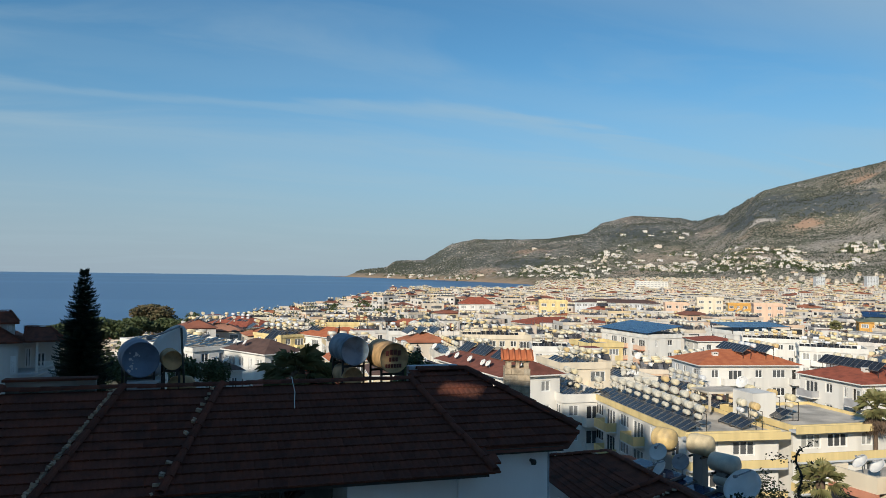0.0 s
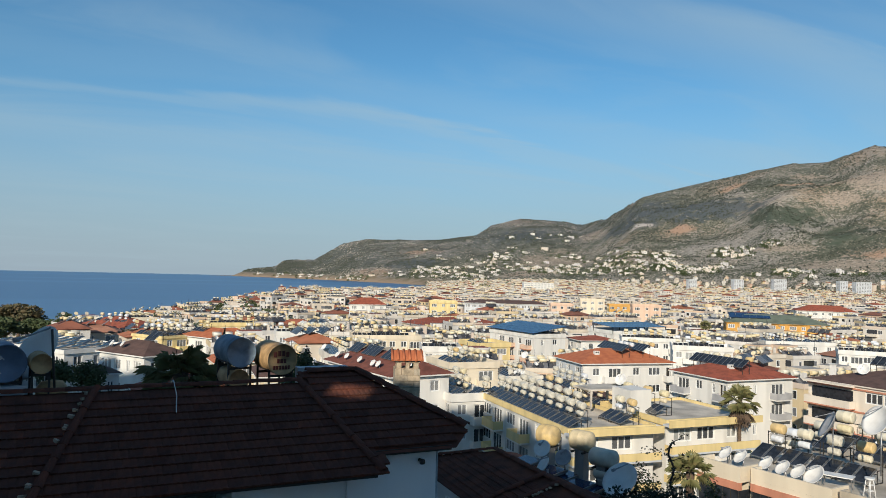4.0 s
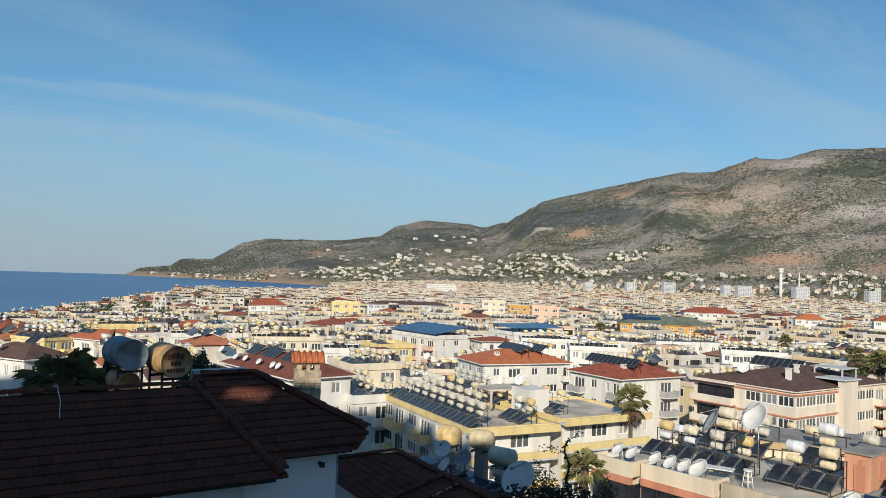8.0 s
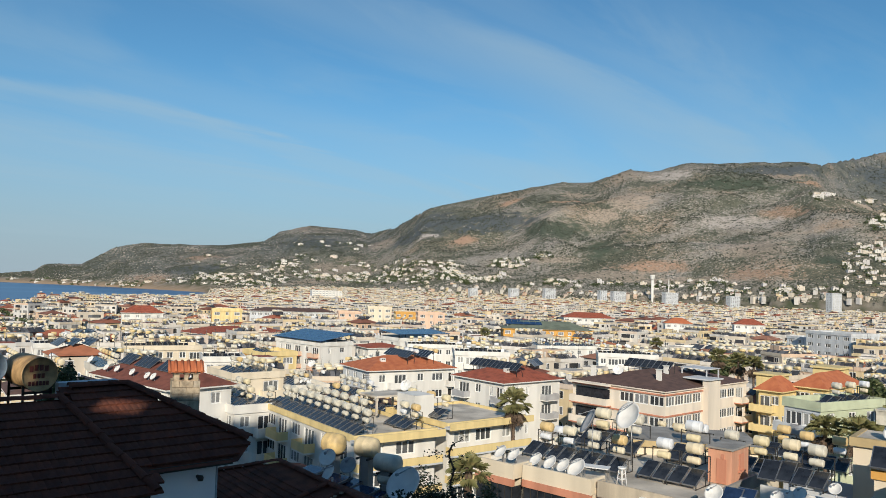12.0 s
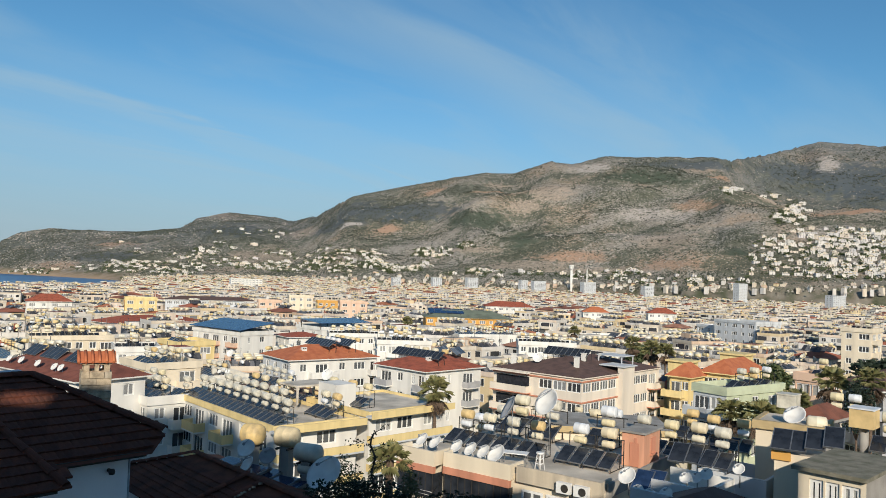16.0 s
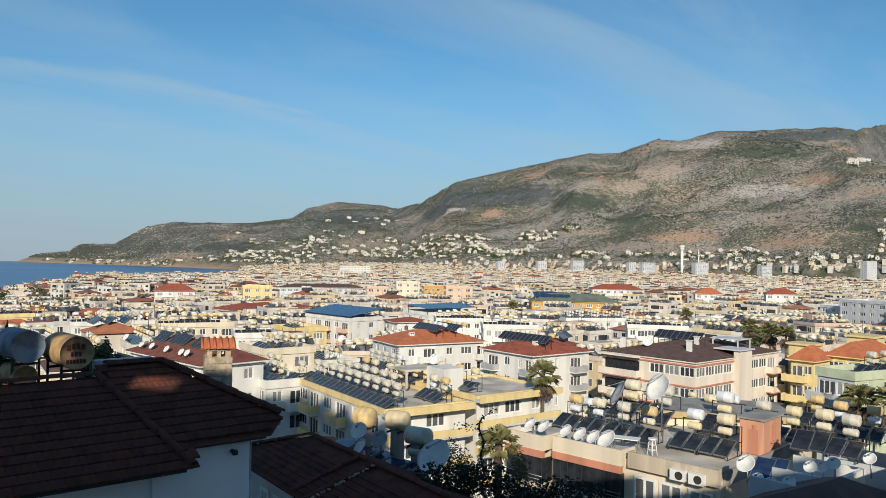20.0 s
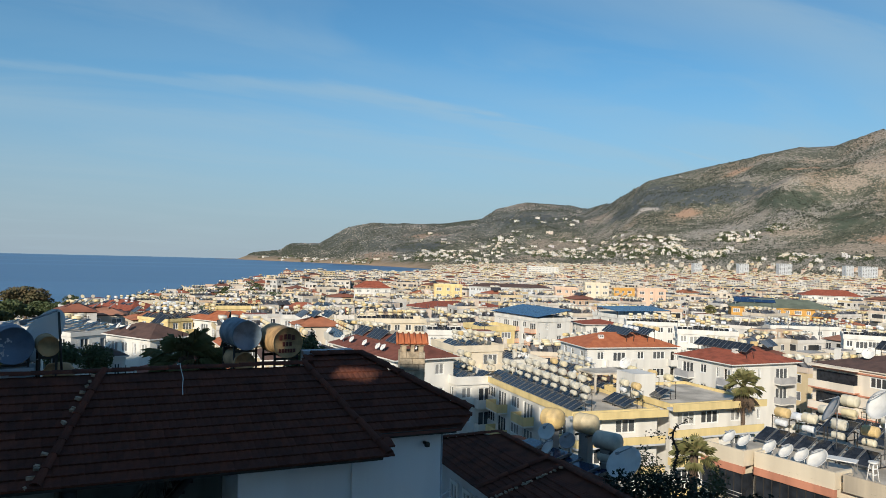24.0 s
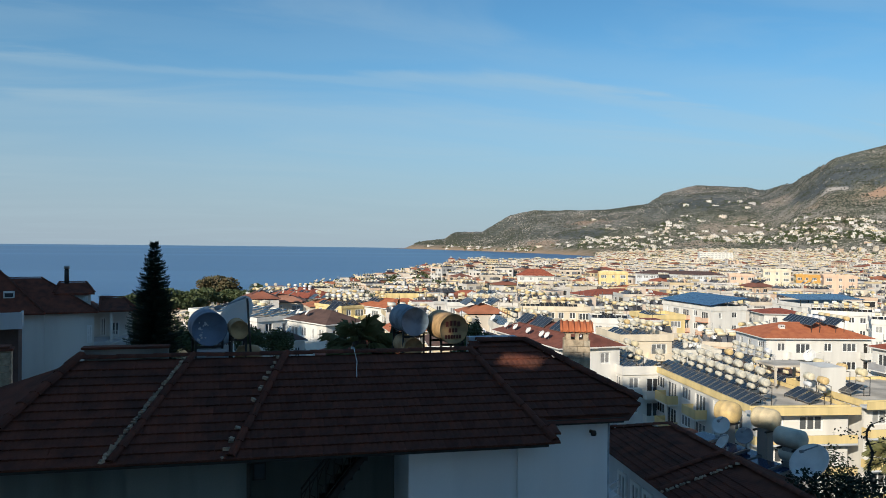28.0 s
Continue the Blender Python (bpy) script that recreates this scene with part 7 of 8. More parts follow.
for i in range(4):
    for j in range(10):
        if (i * 5 + j * 3) % 7 == 0:
            continue
        ob = thing("solar_collector", on_roof(lw, 0.4 + 2.6 * i, 0.5 + 1.9 * j + 0.3 * (i % 2), 3 * FH) @ pose(0, 0, 0, 0, 16 if (i + j) % 4 else 4, 0), "pale reflecting solar collector on a white roof", "solar collector", "collectors on the white block")
        part("panel", HEATERS["panel"], None, ob)
        if (i + j) % 3 == 0:
            part("tank", HEATERS["small_white"], None, ob, at=pose(1.6, 0, 0.8))
for az, el, top, wide, mt, tone in ((-28.7, -4.6, 34.0, 11, white, "yellow"), (-30.9, -3.85, 30.0, 14, cream, "yellow"), (-24.7, -4.25, 34.3, 13, yellow, "yellow"), (-19.6, -4.9, 35.0, 10, white, "yellow"), (-15.3, -4.4, 34.0, 12, white, "yellow"),
                                   (-14.0, -5.1, 35.2, 15, cream, "yellow"), (-8.7, -5.9, 36.0, 7, white, "white"), (6.2, -4.6, 34.4, 14, white, "yellow"), (9.8, -5.05, 35.2, 12, white, "yellow"), (20.5, -4.7, 34.6, 14, white, "yellow")):
    d = (EYE - top) / math.tan(radians(-el))
    n = int(wide / 2.15)
    row = keep(apartment(f"{'cream' if mt is cream else 'yellow' if mt is yellow else 'white'} block with a long row of {'cream-yellow' if tone == 'yellow' else 'white'} tanks on its roof", polar(az, d), top, 4, wide, 8.5, mt, mt, tuple(((i + 0.5) * wide / n, "wbvw"[i % 4]) for i in range(n)),
                         ((2, "w"), (6, "w")), "flat", turn=-az + 4, plain=True, far=d > 190), wide, 8.5)
    for i in range(n):
        heater(on_roof(row, 2.1 * (i + 1), 1.0, 4 * FH, 90), tone)
    for i in range(n // 2):
        heater(on_roof(row, 2.1 * (i + 1) + wide * 0.3, 5.0, 4 * FH, 90), "yellow")
for label, (az, d), top, floors, Lr, Ll, wr, wlf, roof, mats, trn in FAR:
    n1, n2 = max(2, int(Lr / 3.4)), max(2, int(Ll / 3.4))
    rt = tuple(((i + 0.5) * Lr / n1, "wbvw"[(i + floors) % 4] if d < 250 else "vw"[i % 2]) for i in range(n1))
    lt = tuple(((i + 0.5) * Ll / n2, "bwvb"[(i + floors) % 4] if d < 250 else "vw"[i % 2]) for i in range(n2))
    rt_ = keep(apartment(label, polar(az, d), top, floors, Lr, Ll, wr, wlf, rt, lt, roof, mats, 2.0 if d < 290 else 3.0, plain=d > 100, turn=trn, far=d > 190), Lr, Ll)
    if label.startswith("brown tiled"):
        for y0, y1, n in ((2.0, 7.0, 5), (8.5, 12.5, 4), (13.5, 16.5, 3)):
            rack(rt_, y0, y1, 2.2, floors * FH + 1.35, n)
        for x0, y0 in ((0.5, 4.0), (0.4, 5.2), (0.5, 9.0), (0.6, 13.0), (3.6, 1.0), (0.3, 15.2)):
            p = on_roof(rt_, x0, y0, floors * FH + 0.3).translation
            dish(p.x, p.y, p.z, 225, 0.45, "white", 38, 0.7)
        continue
    if d < 240:
        hh = floors * FH
        rr = random.Random(int(d))
        for j in range(int(Ll / 2.3)):
            for i in range(1 if roof == "hip" else max(1, int(Lr / (2.7 if d < 130 else 4.2)))):
                if roof == "hip" and (j < 2 or j > Ll / 2.3 - 3):
                    continue
                if rr.random() < 0.85:
                    heater(on_roof(rt_, 0.7 + (2.6 if d < 130 else 4.0) * i if roof == "flat" else Lr / 2 - 1.5, 0.6 + 2.3 * j, hh + (0 if roof == "flat" else 1.2 if d > 100 else 1.75)), rr.choice(("yellow", "yellow", "white")))


x, y = polar(13.6, 303)
hs = thing("solar_roof", pose(x, y, 36.0, 0, 0, -9), "dark blue solar canopy over an ochre hotel", "solar roof")
for i in range(6):
    for j in range(3):
        pm = Mesh()
        pm.box(i * 2.4, i * 2.4 + 2.3, j * 2.2, j * 2.2 + 2.1, 0, 0.08, 0, pose(0, 0, 0, 14, 0, 0))
        part("panel", pm, bpy.data.materials["solar_cells"], hs)
lg = Mesh()
for a in (0.4, 7.0, 13.8):
    for b in (0.3, 5.9):
        lg.box(a - 0.1, a + 0.1, b - 0.1, b + 0.1, -2.4, 0.24 * b)
part("frame", lg, steel, hs)

# ---- the town beyond ----
rng = random.Random(7)
HUES = ((1, 0.98, 0.94), (0.98, 0.9, 0.78), (0.96, 0.82, 0.55), (1, 1, 1), (0.95, 0.74, 0.58), (0.86, 0.88, 0.9), (1, 0.95, 0.86), (0.97, 0.97, 0.96), (0.98, 0.86, 0.76), (0.9, 0.84, 0.74))
city_wall = by_piece(material("town_render", (0.72, 0.68, 0.63), 0.85, vary=0.06, scale=0.4, streaks=1), HUES, True)
near_wall = [material("render_" + n, c, 0.85, vary=0.06, scale=0.5, streaks=1) for n, c in (("ivory", (0.76, 0.72, 0.63)), ("pale", (0.78, 0.77, 0.74)), ("sand", (0.74, 0.62, 0.44)), ("chalk", (0.8, 0.79, 0.77)), ("rose", (0.7, 0.52, 0.42)))]
city_roof = by_piece(material("town_roofs", (0.5, 0.46, 0.42), 0.9, vary=0.12, scale=0.2),
                     ((1, 1, 1), (0.85, 0.36, 0.24), (0.8, 0.78, 0.75), (0.62, 0.22, 0.16), (1.1, 1.05, 1.0), (0.5, 0.5, 0.52)), True)
tank_far = by_piece(material("pale_tank_jackets", (0.8, 0.74, 0.6), 0.5, vary=0.05, scale=1.0), ((1, 1, 1), (1, 0.9, 0.68), (0.98, 1.02, 1.1), (1, 0.95, 0.8), (0.95, 0.8, 0.5), (0.7, 0.7, 0.72)), True)
panel_far = by_piece(material("dusty_collector_glass", (0.1, 0.1, 0.105), 0.3, vary=0.1, scale=1.0), ((0.5, 0.5, 0.55), (1, 1, 1), (1.8, 1.8, 1.8), (0.7, 0.7, 0.75)), True)
city_tiles = by_piece(material("town_roof_tiles", (0.42, 0.2, 0.13), 0.9, vary=0.12, scale=0.3), ((1, 1, 1), (0.8, 0.6, 0.55), (1.15, 0.9, 0.7), (0.65, 0.55, 0.55), (1.05, 0.7, 0.6)), True)
CU, CV = Vector((math.cos(radians(GRID)), math.sin(radians(GRID)), 0)), Vector((-math.sin(radians(GRID)), math.cos(radians(GRID)), 0))


def far_pane(me, m, along, c, w, z0, z1, deep, mat):
    """One flat pane on a far wall: along x (the -y face) or along y (the -x face)."""
    q = [(c - w, -deep), (c + w, -deep)] if along == "x" else [(-deep, c + w), (-deep, c - w)]
    me.add([m @ Vector((*q[0], z0)), m @ Vector((*q[1], z0)), m @ Vector((*q[1], z1)), m @ Vector((*q[0], z1))], [(0, 1, 2, 3)], mat)


def far_block(me, tanks, x, y, z, Lr, Ll, floors, detail, hip, turn=None):
    m = pose(x, y, z, 0, 0, GRID + rng.choice((-22, -6, 0, 4, 10, 24)) + rng.uniform(-5, 5) if turn is None else turn)
    h = floors * FH
    me.box(0, Lr, 0, Ll, -8, h, 0, m, top=1)
    if hip:
        r = hip_roof(Lr, Ll, h + 0.2, 1.8, 0.5, 1, 0)
        me.add([m @ Vector(p) for p in r.v[:6]], r.f[:4], 3)
    elif detail > 1:
        for q in ((-0.1, Lr + 0.1, -0.15, 0.1), (-0.15, 0.1, 0.1, Ll + 0.1)):
            me.box(*q, h - 0.2, h + 0.7, 0, m)
    if detail:
        for k in range(floors):
            zz = k * FH
            n = max(2, int(Lr / 3.3)) if turn is None else max(1, int(Lr / 7))
            for i in range(n):
                cx = Lr * (i + 0.5) / n
                w = 0.45 + 0.35 * ((i + k) % 2) + rng.uniform(-0.1, 0.25)
                far_pane(me, m, "x", cx, w, zz + 0.9, zz + 2.2, 0.04, 2)
                if detail > 2:
                    me.box(cx - w - 0.1, cx + w + 0.1, -0.03, 0, zz + 0.8, zz + 2.3, 4, m)
                    far_pane(me, m, "x", cx, 0.05, zz + 0.9, zz + 2.2, 0.05, 4)
                    me.box(cx - w - 0.2, cx + w + 0.2, -0.14, -0.03, zz + 0.7, zz + 0.8, 4, m)
            n = max(2, int(Ll / 3.3)) if turn is None else max(1, int(Ll / 7))
            for i in range(n):
                cx = Ll * (i + 0.5) / n
                far_pane(me, m, "y", cx, 0.7, zz + 0.9, zz + 2.2, 0.04, 2)
                if detail > 2:
                    me.box(-0.03, 0, cx - 0.8, cx + 0.8, zz + 0.8, zz + 2.3, 4, m)
                    far_pane(me, m, "y", cx, 0.05, zz + 0.9, zz + 2.2, 0.05, 4)
            # dark panes above the balconies put the shade of their recesses into colour
            if k and detail > 1:
                a = rng.choice((0.05, 0.35, 0.55)) * Lr
                me.box(a, a + 3.6, -1.2, -0.02, zz - 0.15, zz + 0.85, 0, m)
                far_pane(me, m, "x", a + 1.8, 1.6, zz + 0.85, zz + 2.35, 0.06, 2)
                a = rng.choice((0.05, 0.35, 0.55)) * Ll
                me.box(-1.2, -0.02, a, a + 3.6, zz - 0.15, zz + 0.85, 0, m)
                far_pane(me, m, "y", a + 1.8, 1.6, zz + 0.85, zz + 2.35, 0.06, 2)
    top = h + (1.5 if hip else 0)
    rows = rng.randint(2, 3) if detail > 2 else rng.randint(1, 2) if detail > 1 else 1
    front = rng.random() < 0.5  # the row looks along -y or along -x
    deep, long_ = (Ll, Lr) if front else (Lr, Ll)
    for row in range(rows):
        b0 = deep * (0.08 + 0.3 * row) + rng.uniform(-0.4, 0.4)
        n = rng.randint(3, max(3, int(long_ / 2.15))) if not hip else rng.randint(0, 3)
        for i in range(n):
            q = 0.5 + i * 2.15 + (long_ * 0.25 if hip else 0)
            if q > long_ - 1.6:
                break
            p = m @ (pose(q + 1.9, b0, top, 0, 0, 90) if front else pose(b0, q, top))
            if detail > 2:
                tanks.box(0, 2.0, 0, 0.92, 0.1, 0.2, 1, p @ pose(0, 0, 0.1, 0, -36, 0))
                tanks.box(0, 2.0, 1.0, 1.92, 0.1, 0.2, 1, p @ pose(0, 0, 0.1, 0, -36, 0))
                tanks.cyl(p @ Vector((1.9, 0.2, 2.0)), p @ Vector((1.9, 1.7, 2.0)), 0.38, n=8, mat=0)
                tanks.cyl(p @ Vector((1.9, 0.3, 1.15)), p @ Vector((1.9, 1.6, 1.15)), 0.24, n=6, mat=0)
                tanks.box(1.86, 1.92, 0.9, 0.96, 0, 1.7, 1, p)
            elif detail > 1:
                tanks.box(0, 2.0, 0, 1.9, 0.1, 0.2, 1, p @ pose(0, 0, 0.1, 0, -36, 0))
                tanks.cyl(p @ Vector((1.9, 0.2, 1.9)), p @ Vector((1.9, 1.7, 1.9)), 0.42, n=6, mat=0)
            elif i % 2 == 0:
                tanks.box(1.5, 2.2, 0, 3.0, 1.0, 2.2, 0, p)
                tanks.box(0, 1.5, 0, 3.0, 0.3, 0.9, 1, p)
    if not hip and rng.random() < 0.6:
        a, b = rng.uniform(0.2, 0.5) * Lr, rng.uniform(0.3, 0.6) * Ll
        me.box(a, a + 4.5, b, b + 4, h, h + 2.6, 0, m, top=1)
    if detail > 1 and not hip:
        for i in range(rng.randint(2, 5)):
            a, b, w = rng.uniform(0.5, Lr - 1.5), rng.uniform(0.5, Ll - 1.5), rng.uniform(0.3, 0.9)
            me.box(a, a + w, b, b + w, h, h + rng.uniform(0.7, 2.2), rng.choice((0, 0, 1)), m)
        for i in range(rng.randint(1, 3)):
            a, b = rng.uniform(0.5, Lr - 0.5), rng.uniform(0.5, Ll - 0.5)
            tanks.box(a, a + 0.07, b, b + 0.07, h, h + rng.uniform(2.5, 4.5), 1, m)
        for i in range(rng.randint(1, 4)):
            tanks.lathe([(0.02, 0), (0.3, 0.06), (0.5, 0.2), (0.48, 0.18), (0.02, -0.03)], m @ pose(rng.uniform(0.5, Lr), 0.6, h + 1.4, 50, 0, 30), 10, 2)


town, heaters, trees, hill_houses = Mesh(), Mesh(), Mesh(), Mesh()
for i, j, du, dv, d0, d1 in [(i, j, 14.8, 13.4, 0, 430) for i in range(-32, 33) for j in range(-6, 36)] + [(i, j, 17.5, 16.0, 430, 950) for i in range(-60, 62) for j in range(-6, 62)] + [(i, j, 20.0, 17.5, 950, 1450) for i in range(-80, 80) for j in range(-6, 86)] + [(i, j, 15.5, 13.5, 1450, 2900) for i in range(-160, 160) for j in range(-6, 180)]:
        c = CU * (i * du + (5 if j % 4 == 0 else 0)) + CV * (j * dv)
        if not d0 <= c.length < d1:
            continue
        d, az = c.length, math.degrees(math.atan2(c.x, c.y))
        if not -54 < az < 50 or d < 62:
            continue
        jig = 1.6 if d < 430 else 3
        x, y = c.x + rng.uniform(-jig, jig), c.y + rng.uniform(-jig, jig)
        Lr, Ll = (rng.uniform(7.5, 12.5), rng.uniform(7.5, 11)) if d < 430 else (rng.uniform(8, 16), rng.uniform(8, 13.5)) if d < 950 else (rng.uniform(9, 16), rng.uniform(8, 13)) if d < 1450 else (rng.uniform(6.5, 12), rng.uniform(6.5, 10))
        mid = Vector((x, y, 0)) + CU * Lr / 2 + CV * Ll / 2
        if not clear(mid.x, mid.y, max(Lr, Ll) / 2 + 0.8) or d < 94 and -10 < az < 31:
            continue
        if az < -36 and d < 340 or az < -30.5 and d < 125 or az > 30 and d < 110 and rng.random() < 0.5:
            continue
        foot = float(np.interp(az, (-12.4, -10.7, -8.5, -5, 5, 20, 35, 50), (3250, 3050, 2760, 2500, 2150, 1950, 1800, 1800)))
        if az < -8.5 and d > np.interp(az, SHORE_AZ, SHORE_D) - 60:
            continue
        z = land(az, d) + (rng.uniform(-1.2, 1.2) if d > 190 else 0)
        if rng.random() < (0.14 if az > -12 else 0.3) or d > foot + rng.uniform(-60, 90):
            if d < foot:
                for _ in range(2):
                    leaf_cloud(trees, (x + rng.uniform(-6, 6), y + rng.uniform(-6, 6), z + rng.uniform(4, 8)), 3.4, 3.4, 3.6, 110 if d < 500 else 26, 0.5 if d < 500 else 1.4, rng)
            continue
        if rng.random() < ((0.5 if d < 1450 else 0.22) if az > -12 else 0.8):
            leaf_cloud(trees, (x - 2, y - 2, z + rng.uniform(3, 7)), 2.4, 2.4, 3.2, 80 if d < 500 else 18, 0.4 if d < 500 else 1.3, rng)
        floors = rng.choice((3, 4, 4, 4, 5)) if d < 900 else rng.choice((2, 3, 3, 4, 4, 5, 5, 6) if d < 1250 else (2, 3, 3, 4) if d < 1650 else (2, 2, 3))
        if az < -20:
            floors = rng.choice((2, 2, 3)) if d < 350 else rng.choice((2, 3, 3))
        if d < 230:
            floors = rng.choice((3, 4, 4))
            z = float(np.interp(d, (60, 120, 230), (37.2, 35.4, 33.6) if az < -11 else (29.5, 31.8, 33.2))) + rng.uniform(-1.6, 0.9) - floors * FH
        hip = rng.random() < (0.42 if az < -14 and d < 900 else 0.15 if d < 900 else 0.2)
        if d < 135:
            mt = rng.choice(near_wall)
            kinds = rng.choice(("wbw", "bvb", "vwb", "wvw"))
            bays = [tuple(((q + 0.5) * w / 3, kinds[q]) for q in range(3)) for w in (Lr, Ll)]
            ob = apartment(f"{mt.name[7:]} rendered apartment block with " + ("a tiled hipped roof" if hip else "a flat roof of solar heaters"), (x, y), z + floors * FH, floors, Lr, Ll, mt, mt, bays[0], bays[1],
                           "hip" if hip else "flat", (rng.choice((tile_red, tile_orange, tile_brown)), white), 1.9, turn=GRID + rng.uniform(-4, 4), group="apartment blocks of the town", plain=True)
            for q in range(rng.randint(4, 6)):
                heater(on_roof(ob, 1.0 if not hip else Lr / 2 - 2, 0.7 + 2.2 * q, floors * FH + (1.1 if hip else 0)), rng.choice(("yellow", "yellow", "white")))
            top = floors * FH + (1.0 if hip else 0)
            for q in range(rng.randint(2, 3)):
                p = on_roof(ob, rng.uniform(0.5, Lr - 0.5), rng.uniform(0.6, 2.5), top - (0.6 if hip else 0)).translation
                dish(p.x, p.y, p.z, rng.uniform(190, 250), rng.choice((0.45, 0.6)), "white", 38, 1.0)
            cm = Mesh()
            a, b = rng.uniform(1, Lr - 2), rng.uniform(1, Ll - 2)
            cm.box(a, a + 0.7, b, b + 0.6, top - 1.0, top + 1.5, 0)
            cm.box(a - 0.1, a + 0.8, b - 0.1, b + 0.7, top + 1.503, top + 1.6, 0)
            part("chimney", cm, mt, ob)
            am = Mesh()
            a, b = rng.uniform(1, Lr - 1), rng.uniform(1, Ll - 1)
            am.cyl((a, b, top - 0.8), (a, b, top + 3.2), 0.035, n=5)
            for h in (2.4, 2.7, 3.0):
                am.cyl((a - 0.6, b, top + h), (a + 0.6, b, top + h), 0.02, n=4)
            part("antenna", am, dark_steel, ob)
            if not hip:
                for q in range(rng.randint(2, 4)):
                    heater(on_roof(ob, Lr * 0.55, 0.7 + 2.2 * q, floors * FH), rng.choice(("yellow", "yellow", "white")))
                p = on_roof(ob, 0.7, Ll - 1, floors * FH).translation
                dish(p.x, p.y, p.z, 220, rng.choice((0.45, 0.6)), "white", 38, 0.9)
        else:
            far_block(town, heaters, x, y, z, Lr, Ll, floors, 3 if d < 360 else 2 if d < 800 else 1 if d < 1700 else 0, hip)
# trees along the shore
for _ in range(170):
    az = rng.uniform(-45, -12.5)
    d = float(np.interp(az, SHORE_AZ, SHORE_D)) - rng.uniform(25, 190)
    x, y = polar(az, d)
    h = rng.uniform(2, 5)
    leaf_cloud(trees, (x, y, land(az, d) + h), rng.uniform(2.5, 5.5), rng.uniform(2.5, 5.5), h * 0.9, 70, 0.0013 * d + 0.25, rng)
# gardens between the low houses by the shore
for _ in range(290):
    az = rng.uniform(-44, -9)
    d = rng.uniform(130, float(np.interp(az, SHORE_AZ, SHORE_D)) - 60)
    if d > 900 or az < -28 and d < 500 and rng.random() < 0.6:
        continue
    x, y = polar(az, d)
    if not clear(x, y, 4):
        continue
    h = rng.uniform(5, 8.5)
    leaf_cloud(trees, (x, y, land(az, d) + h if d > 420 or az < -34 else float(np.interp(d, (130, 420), (32.0, 22.0))) + rng.uniform(-2.5, 0.5)), rng.uniform(2, 4), rng.uniform(2, 4), 3.2, 190, 0.001 * d + 0.26, rng)
# white houses climbing the hillsides, in clusters (azimuth, spread, first and last height angle, number)
for az0, spread, lo, hi, n in ((41.6, 5.6, 0.9, 4.4, 310), (38.9, 1.3, 4.6, 6.2, 30), (35.4, 0.8, 6.8, 7.1, 12), (37.7, 0.5, 6.4, 6.6, 5), (8.0, 2.4, 0.5, 1.7, 60), (3.0, 3.2, 0.1, 1.6, 70), (14.2, 1.2, 1.5, 2.5, 20), (16.3, 0.6, 2.4, 2.8, 7),
                               (-1.0, 3.5, 0.2, 1.9, 50), (-6.5, 3.5, -0.5, 0.3, 50), (11.0, 2.0, 0.3, 1.1, 26), (21, 4, 0.2, 0.6, 22), (30, 5, 0.2, 0.9, 34), (-15.5, 3.5, -0.76, -0.5, 30), (5, 6, 1.5, 3.0, 16), (-9, 4, 0.0, 1.8, 14)):
    hubs = [(rng.uniform(-1, 1), rng.random() ** 1.6) for _ in range(max(2, n // 5))]
    for _ in range(int(n * 1.2) if n < 200 else n):
        hub = rng.choice(hubs)
        az = az0 + (hub[0] + rng.gauss(0, 0.26) if n < 200 else rng.triangular(-1, 1, 0.6)) * spread
        el = lo + (hi - lo) * min(1, max(0, hub[1] + rng.gauss(0, 0.16))) if n < 200 else rng.uniform(lo, hi if n < 200 else float(np.interp(az, (36, 37.2, 38.5, 40.5, 43, 47), (3.0, 3.4, 4.3, 4.4, 4.2, 4.0))))
        d = 1750.0
        while d < 4600 and EYE + d * math.tan(radians(el)) > land(az, d):
            d += 15
        if d > 4550:
            continue
        x, y = polar(az, d)
        k = d / 2400
        far_block(hill_houses, heaters, x, y, land(az, d) - 1, rng.uniform(9, 22) * k, rng.uniform(8, 12) * k, rng.choice((2, 2, 3, 3, 4) if n < 200 else (2, 3, 3, 4)), 1, False, -az + rng.choice((-8, 0, 0, 12, 35)) + rng.uniform(-6, 6))
        for _ in range(2 if n < 200 else 1):
            a, b = az + rng.uniform(-0.35, 0.35), d + rng.uniform(-30, 25)
            leaf_cloud(trees, (*polar(a, b), land(a, b) + 3), 9, 9, 5, 22, 2.8, rng)
solid("distant_town", town, (city_wall, city_roof, town_glass, city_tiles, frame_white), "crowded white and cream apartment blocks across the plain", "buildings", kind="stuff")
hill_wall = by_piece(material("hill_house_render", (0.66, 0.63, 0.59), 0.85, vary=0.05, scale=0.4), ((1, 1, 1), (1, 0.92, 0.82), (0.9, 0.9, 0.94), (1.05, 1.04, 1.02)), True)
solid("hillside_houses", hill_houses, (hill_wall, city_roof, town_glass), "white houses climbing the scrubby hillsides", "houses", kind="stuff")
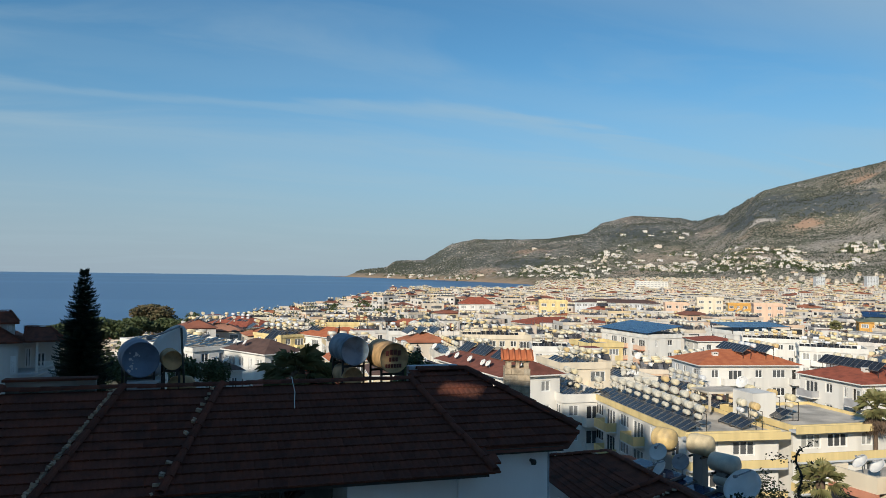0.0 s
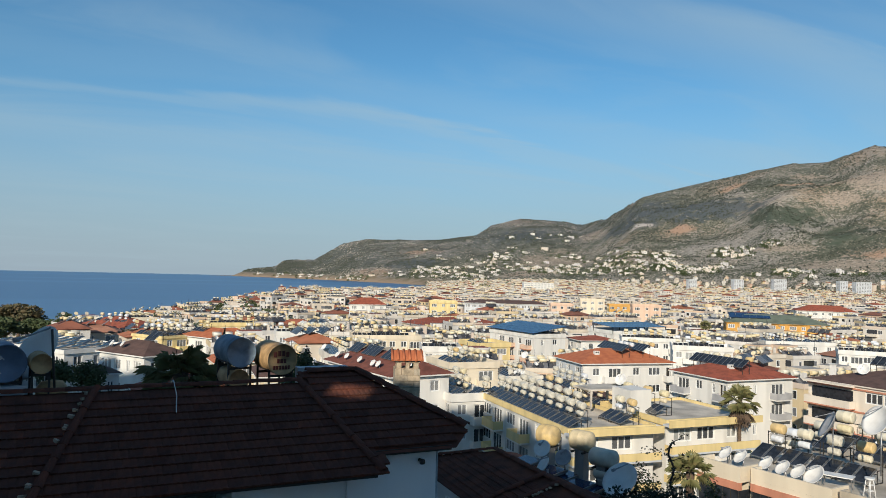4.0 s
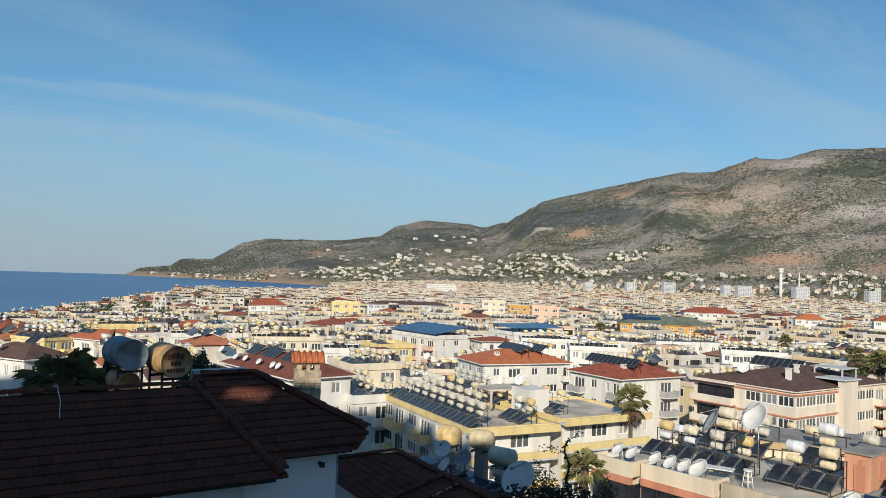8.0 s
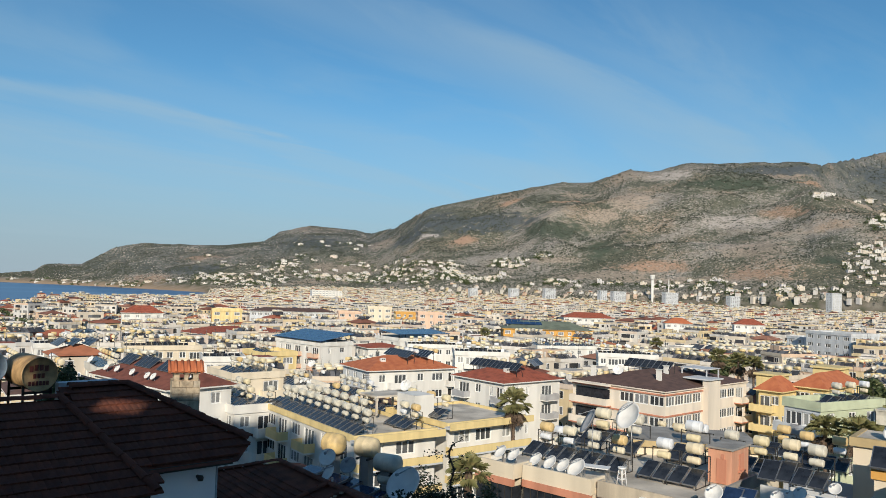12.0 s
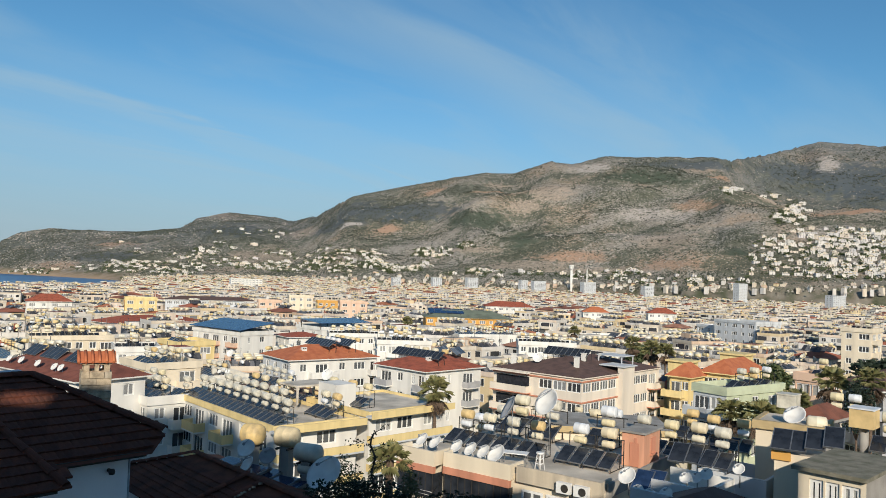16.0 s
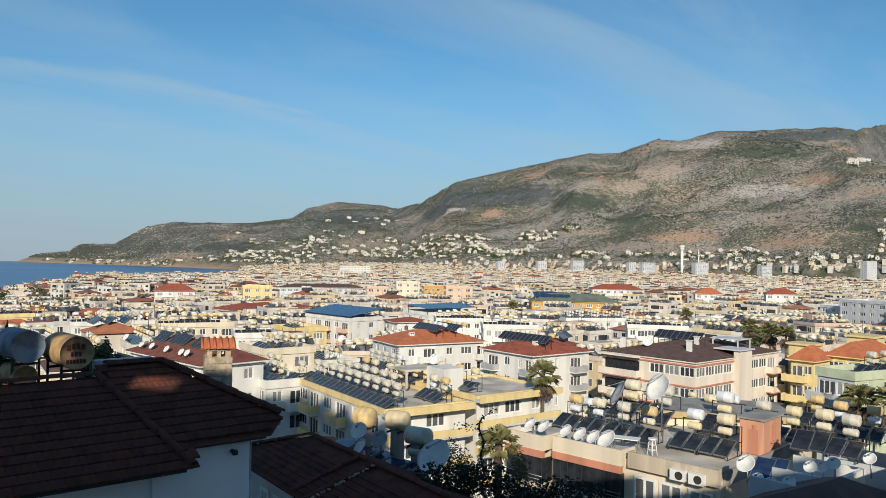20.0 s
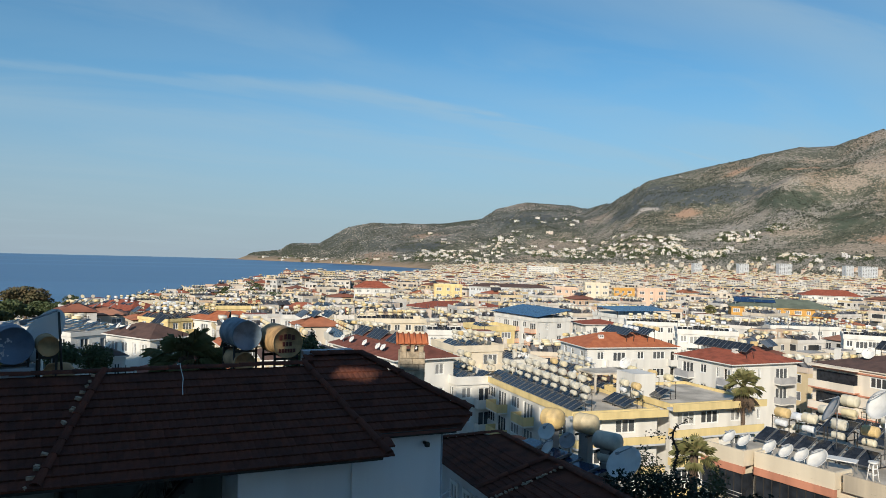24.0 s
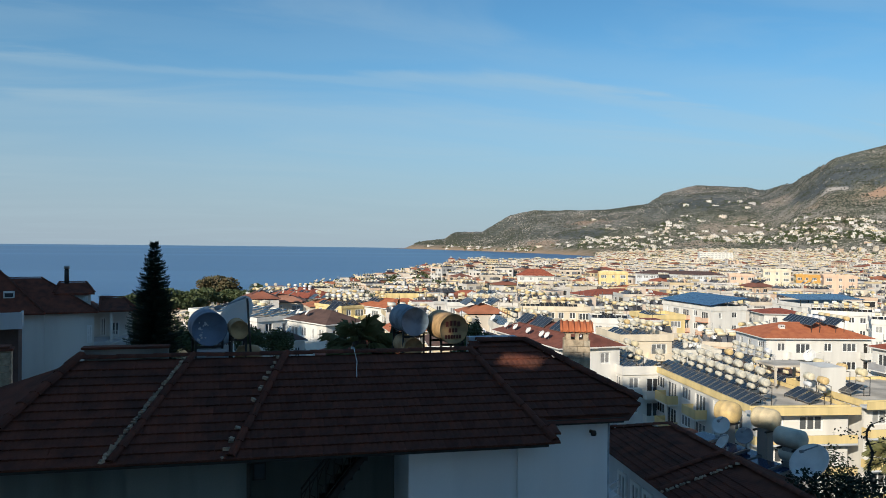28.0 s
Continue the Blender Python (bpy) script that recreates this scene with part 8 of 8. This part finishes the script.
solid("distant_roof_heaters", heaters, (tank_far, panel_far, dish_white), "cream tanks, dishes and dark solar panels on far roofs", "water heaters", kind="stuff")
solid("town_trees", trees, leaf, "green trees between the apartment blocks", "trees", kind="stuff")

# towers on the skyline of the plain
for az, el, d, r, label in ((24.25, 1.36, 1900, 5.0, "white concrete water tower above the town"), (25.4, 1.15, 1850, 1.6, "slim white minaret above the town")):
    x, y, z = spot(az, el, d)
    tw = thing("minaret" if r < 2 else "water_tower", pose(x, y, 0), label, "tower")
    me = Mesh()
    if r < 2:
        me.cyl((0, 0, 0), (0, 0, z - 18), r, r * 0.9, n=12)
        me.cyl((0, 0, z - 18), (0, 0, z - 16), r * 1.7, n=12)
        me.cyl((0, 0, z - 16), (0, 0, z - 7), r * 0.8, n=12)
        me.cyl((0, 0, z - 7), (0, 0, z), r * 0.9, 0.1, n=12)
    else:
        me.cyl((0, 0, 0), (0, 0, z - 12), r * 0.62, n=14)
        me.cyl((0, 0, z - 12), (0, 0, z - 6), r * 0.62, r * 1.2, n=14)
        me.cyl((0, 0, z - 6), (0, 0, z), r * 1.2, n=14)
    part("shaft", me, white, tw)
for az, el0, el1, d, w in ((36.4, -0.6, 0.4, 1500, 22), (25.7, -0.6, 0.1, 1750, 34), (0.0, -1.6, -0.62, 1150, 46), (16.9, -0.5, 0.1, 1850, 30), (14.2, -0.5, 0.02, 1850, 24), (22.0, -0.5, 0.05, 1800, 34), (42.5, -0.5, -0.2, 1300, 30), (11.1, -0.5, -0.05, 1850, 20), (20.8, -0.4, 0.08, 1850, 18), (30.0, -0.5, -0.02, 1700, 26)):
    x, y, z1 = spot(az, el1, d)
    z0 = land(az, d)
    tb = apartment("tall pale apartment tower on the plain" if az != 0 else "long white hotel with dark window bands", (x - w / 2, y), z1, max(4, int((z1 - z0) / FH)), w, 14, pale_grey if az > 1 else white, pale_grey,
                   tuple(((i + 0.5) * w / max(3, int(w / 5)), "g") for i in range(max(3, int(w / 5)))), ((4, "v"), (9, "v")), "flat", turn=12, category="tower block", name="tower_block", plain=True, far=True)
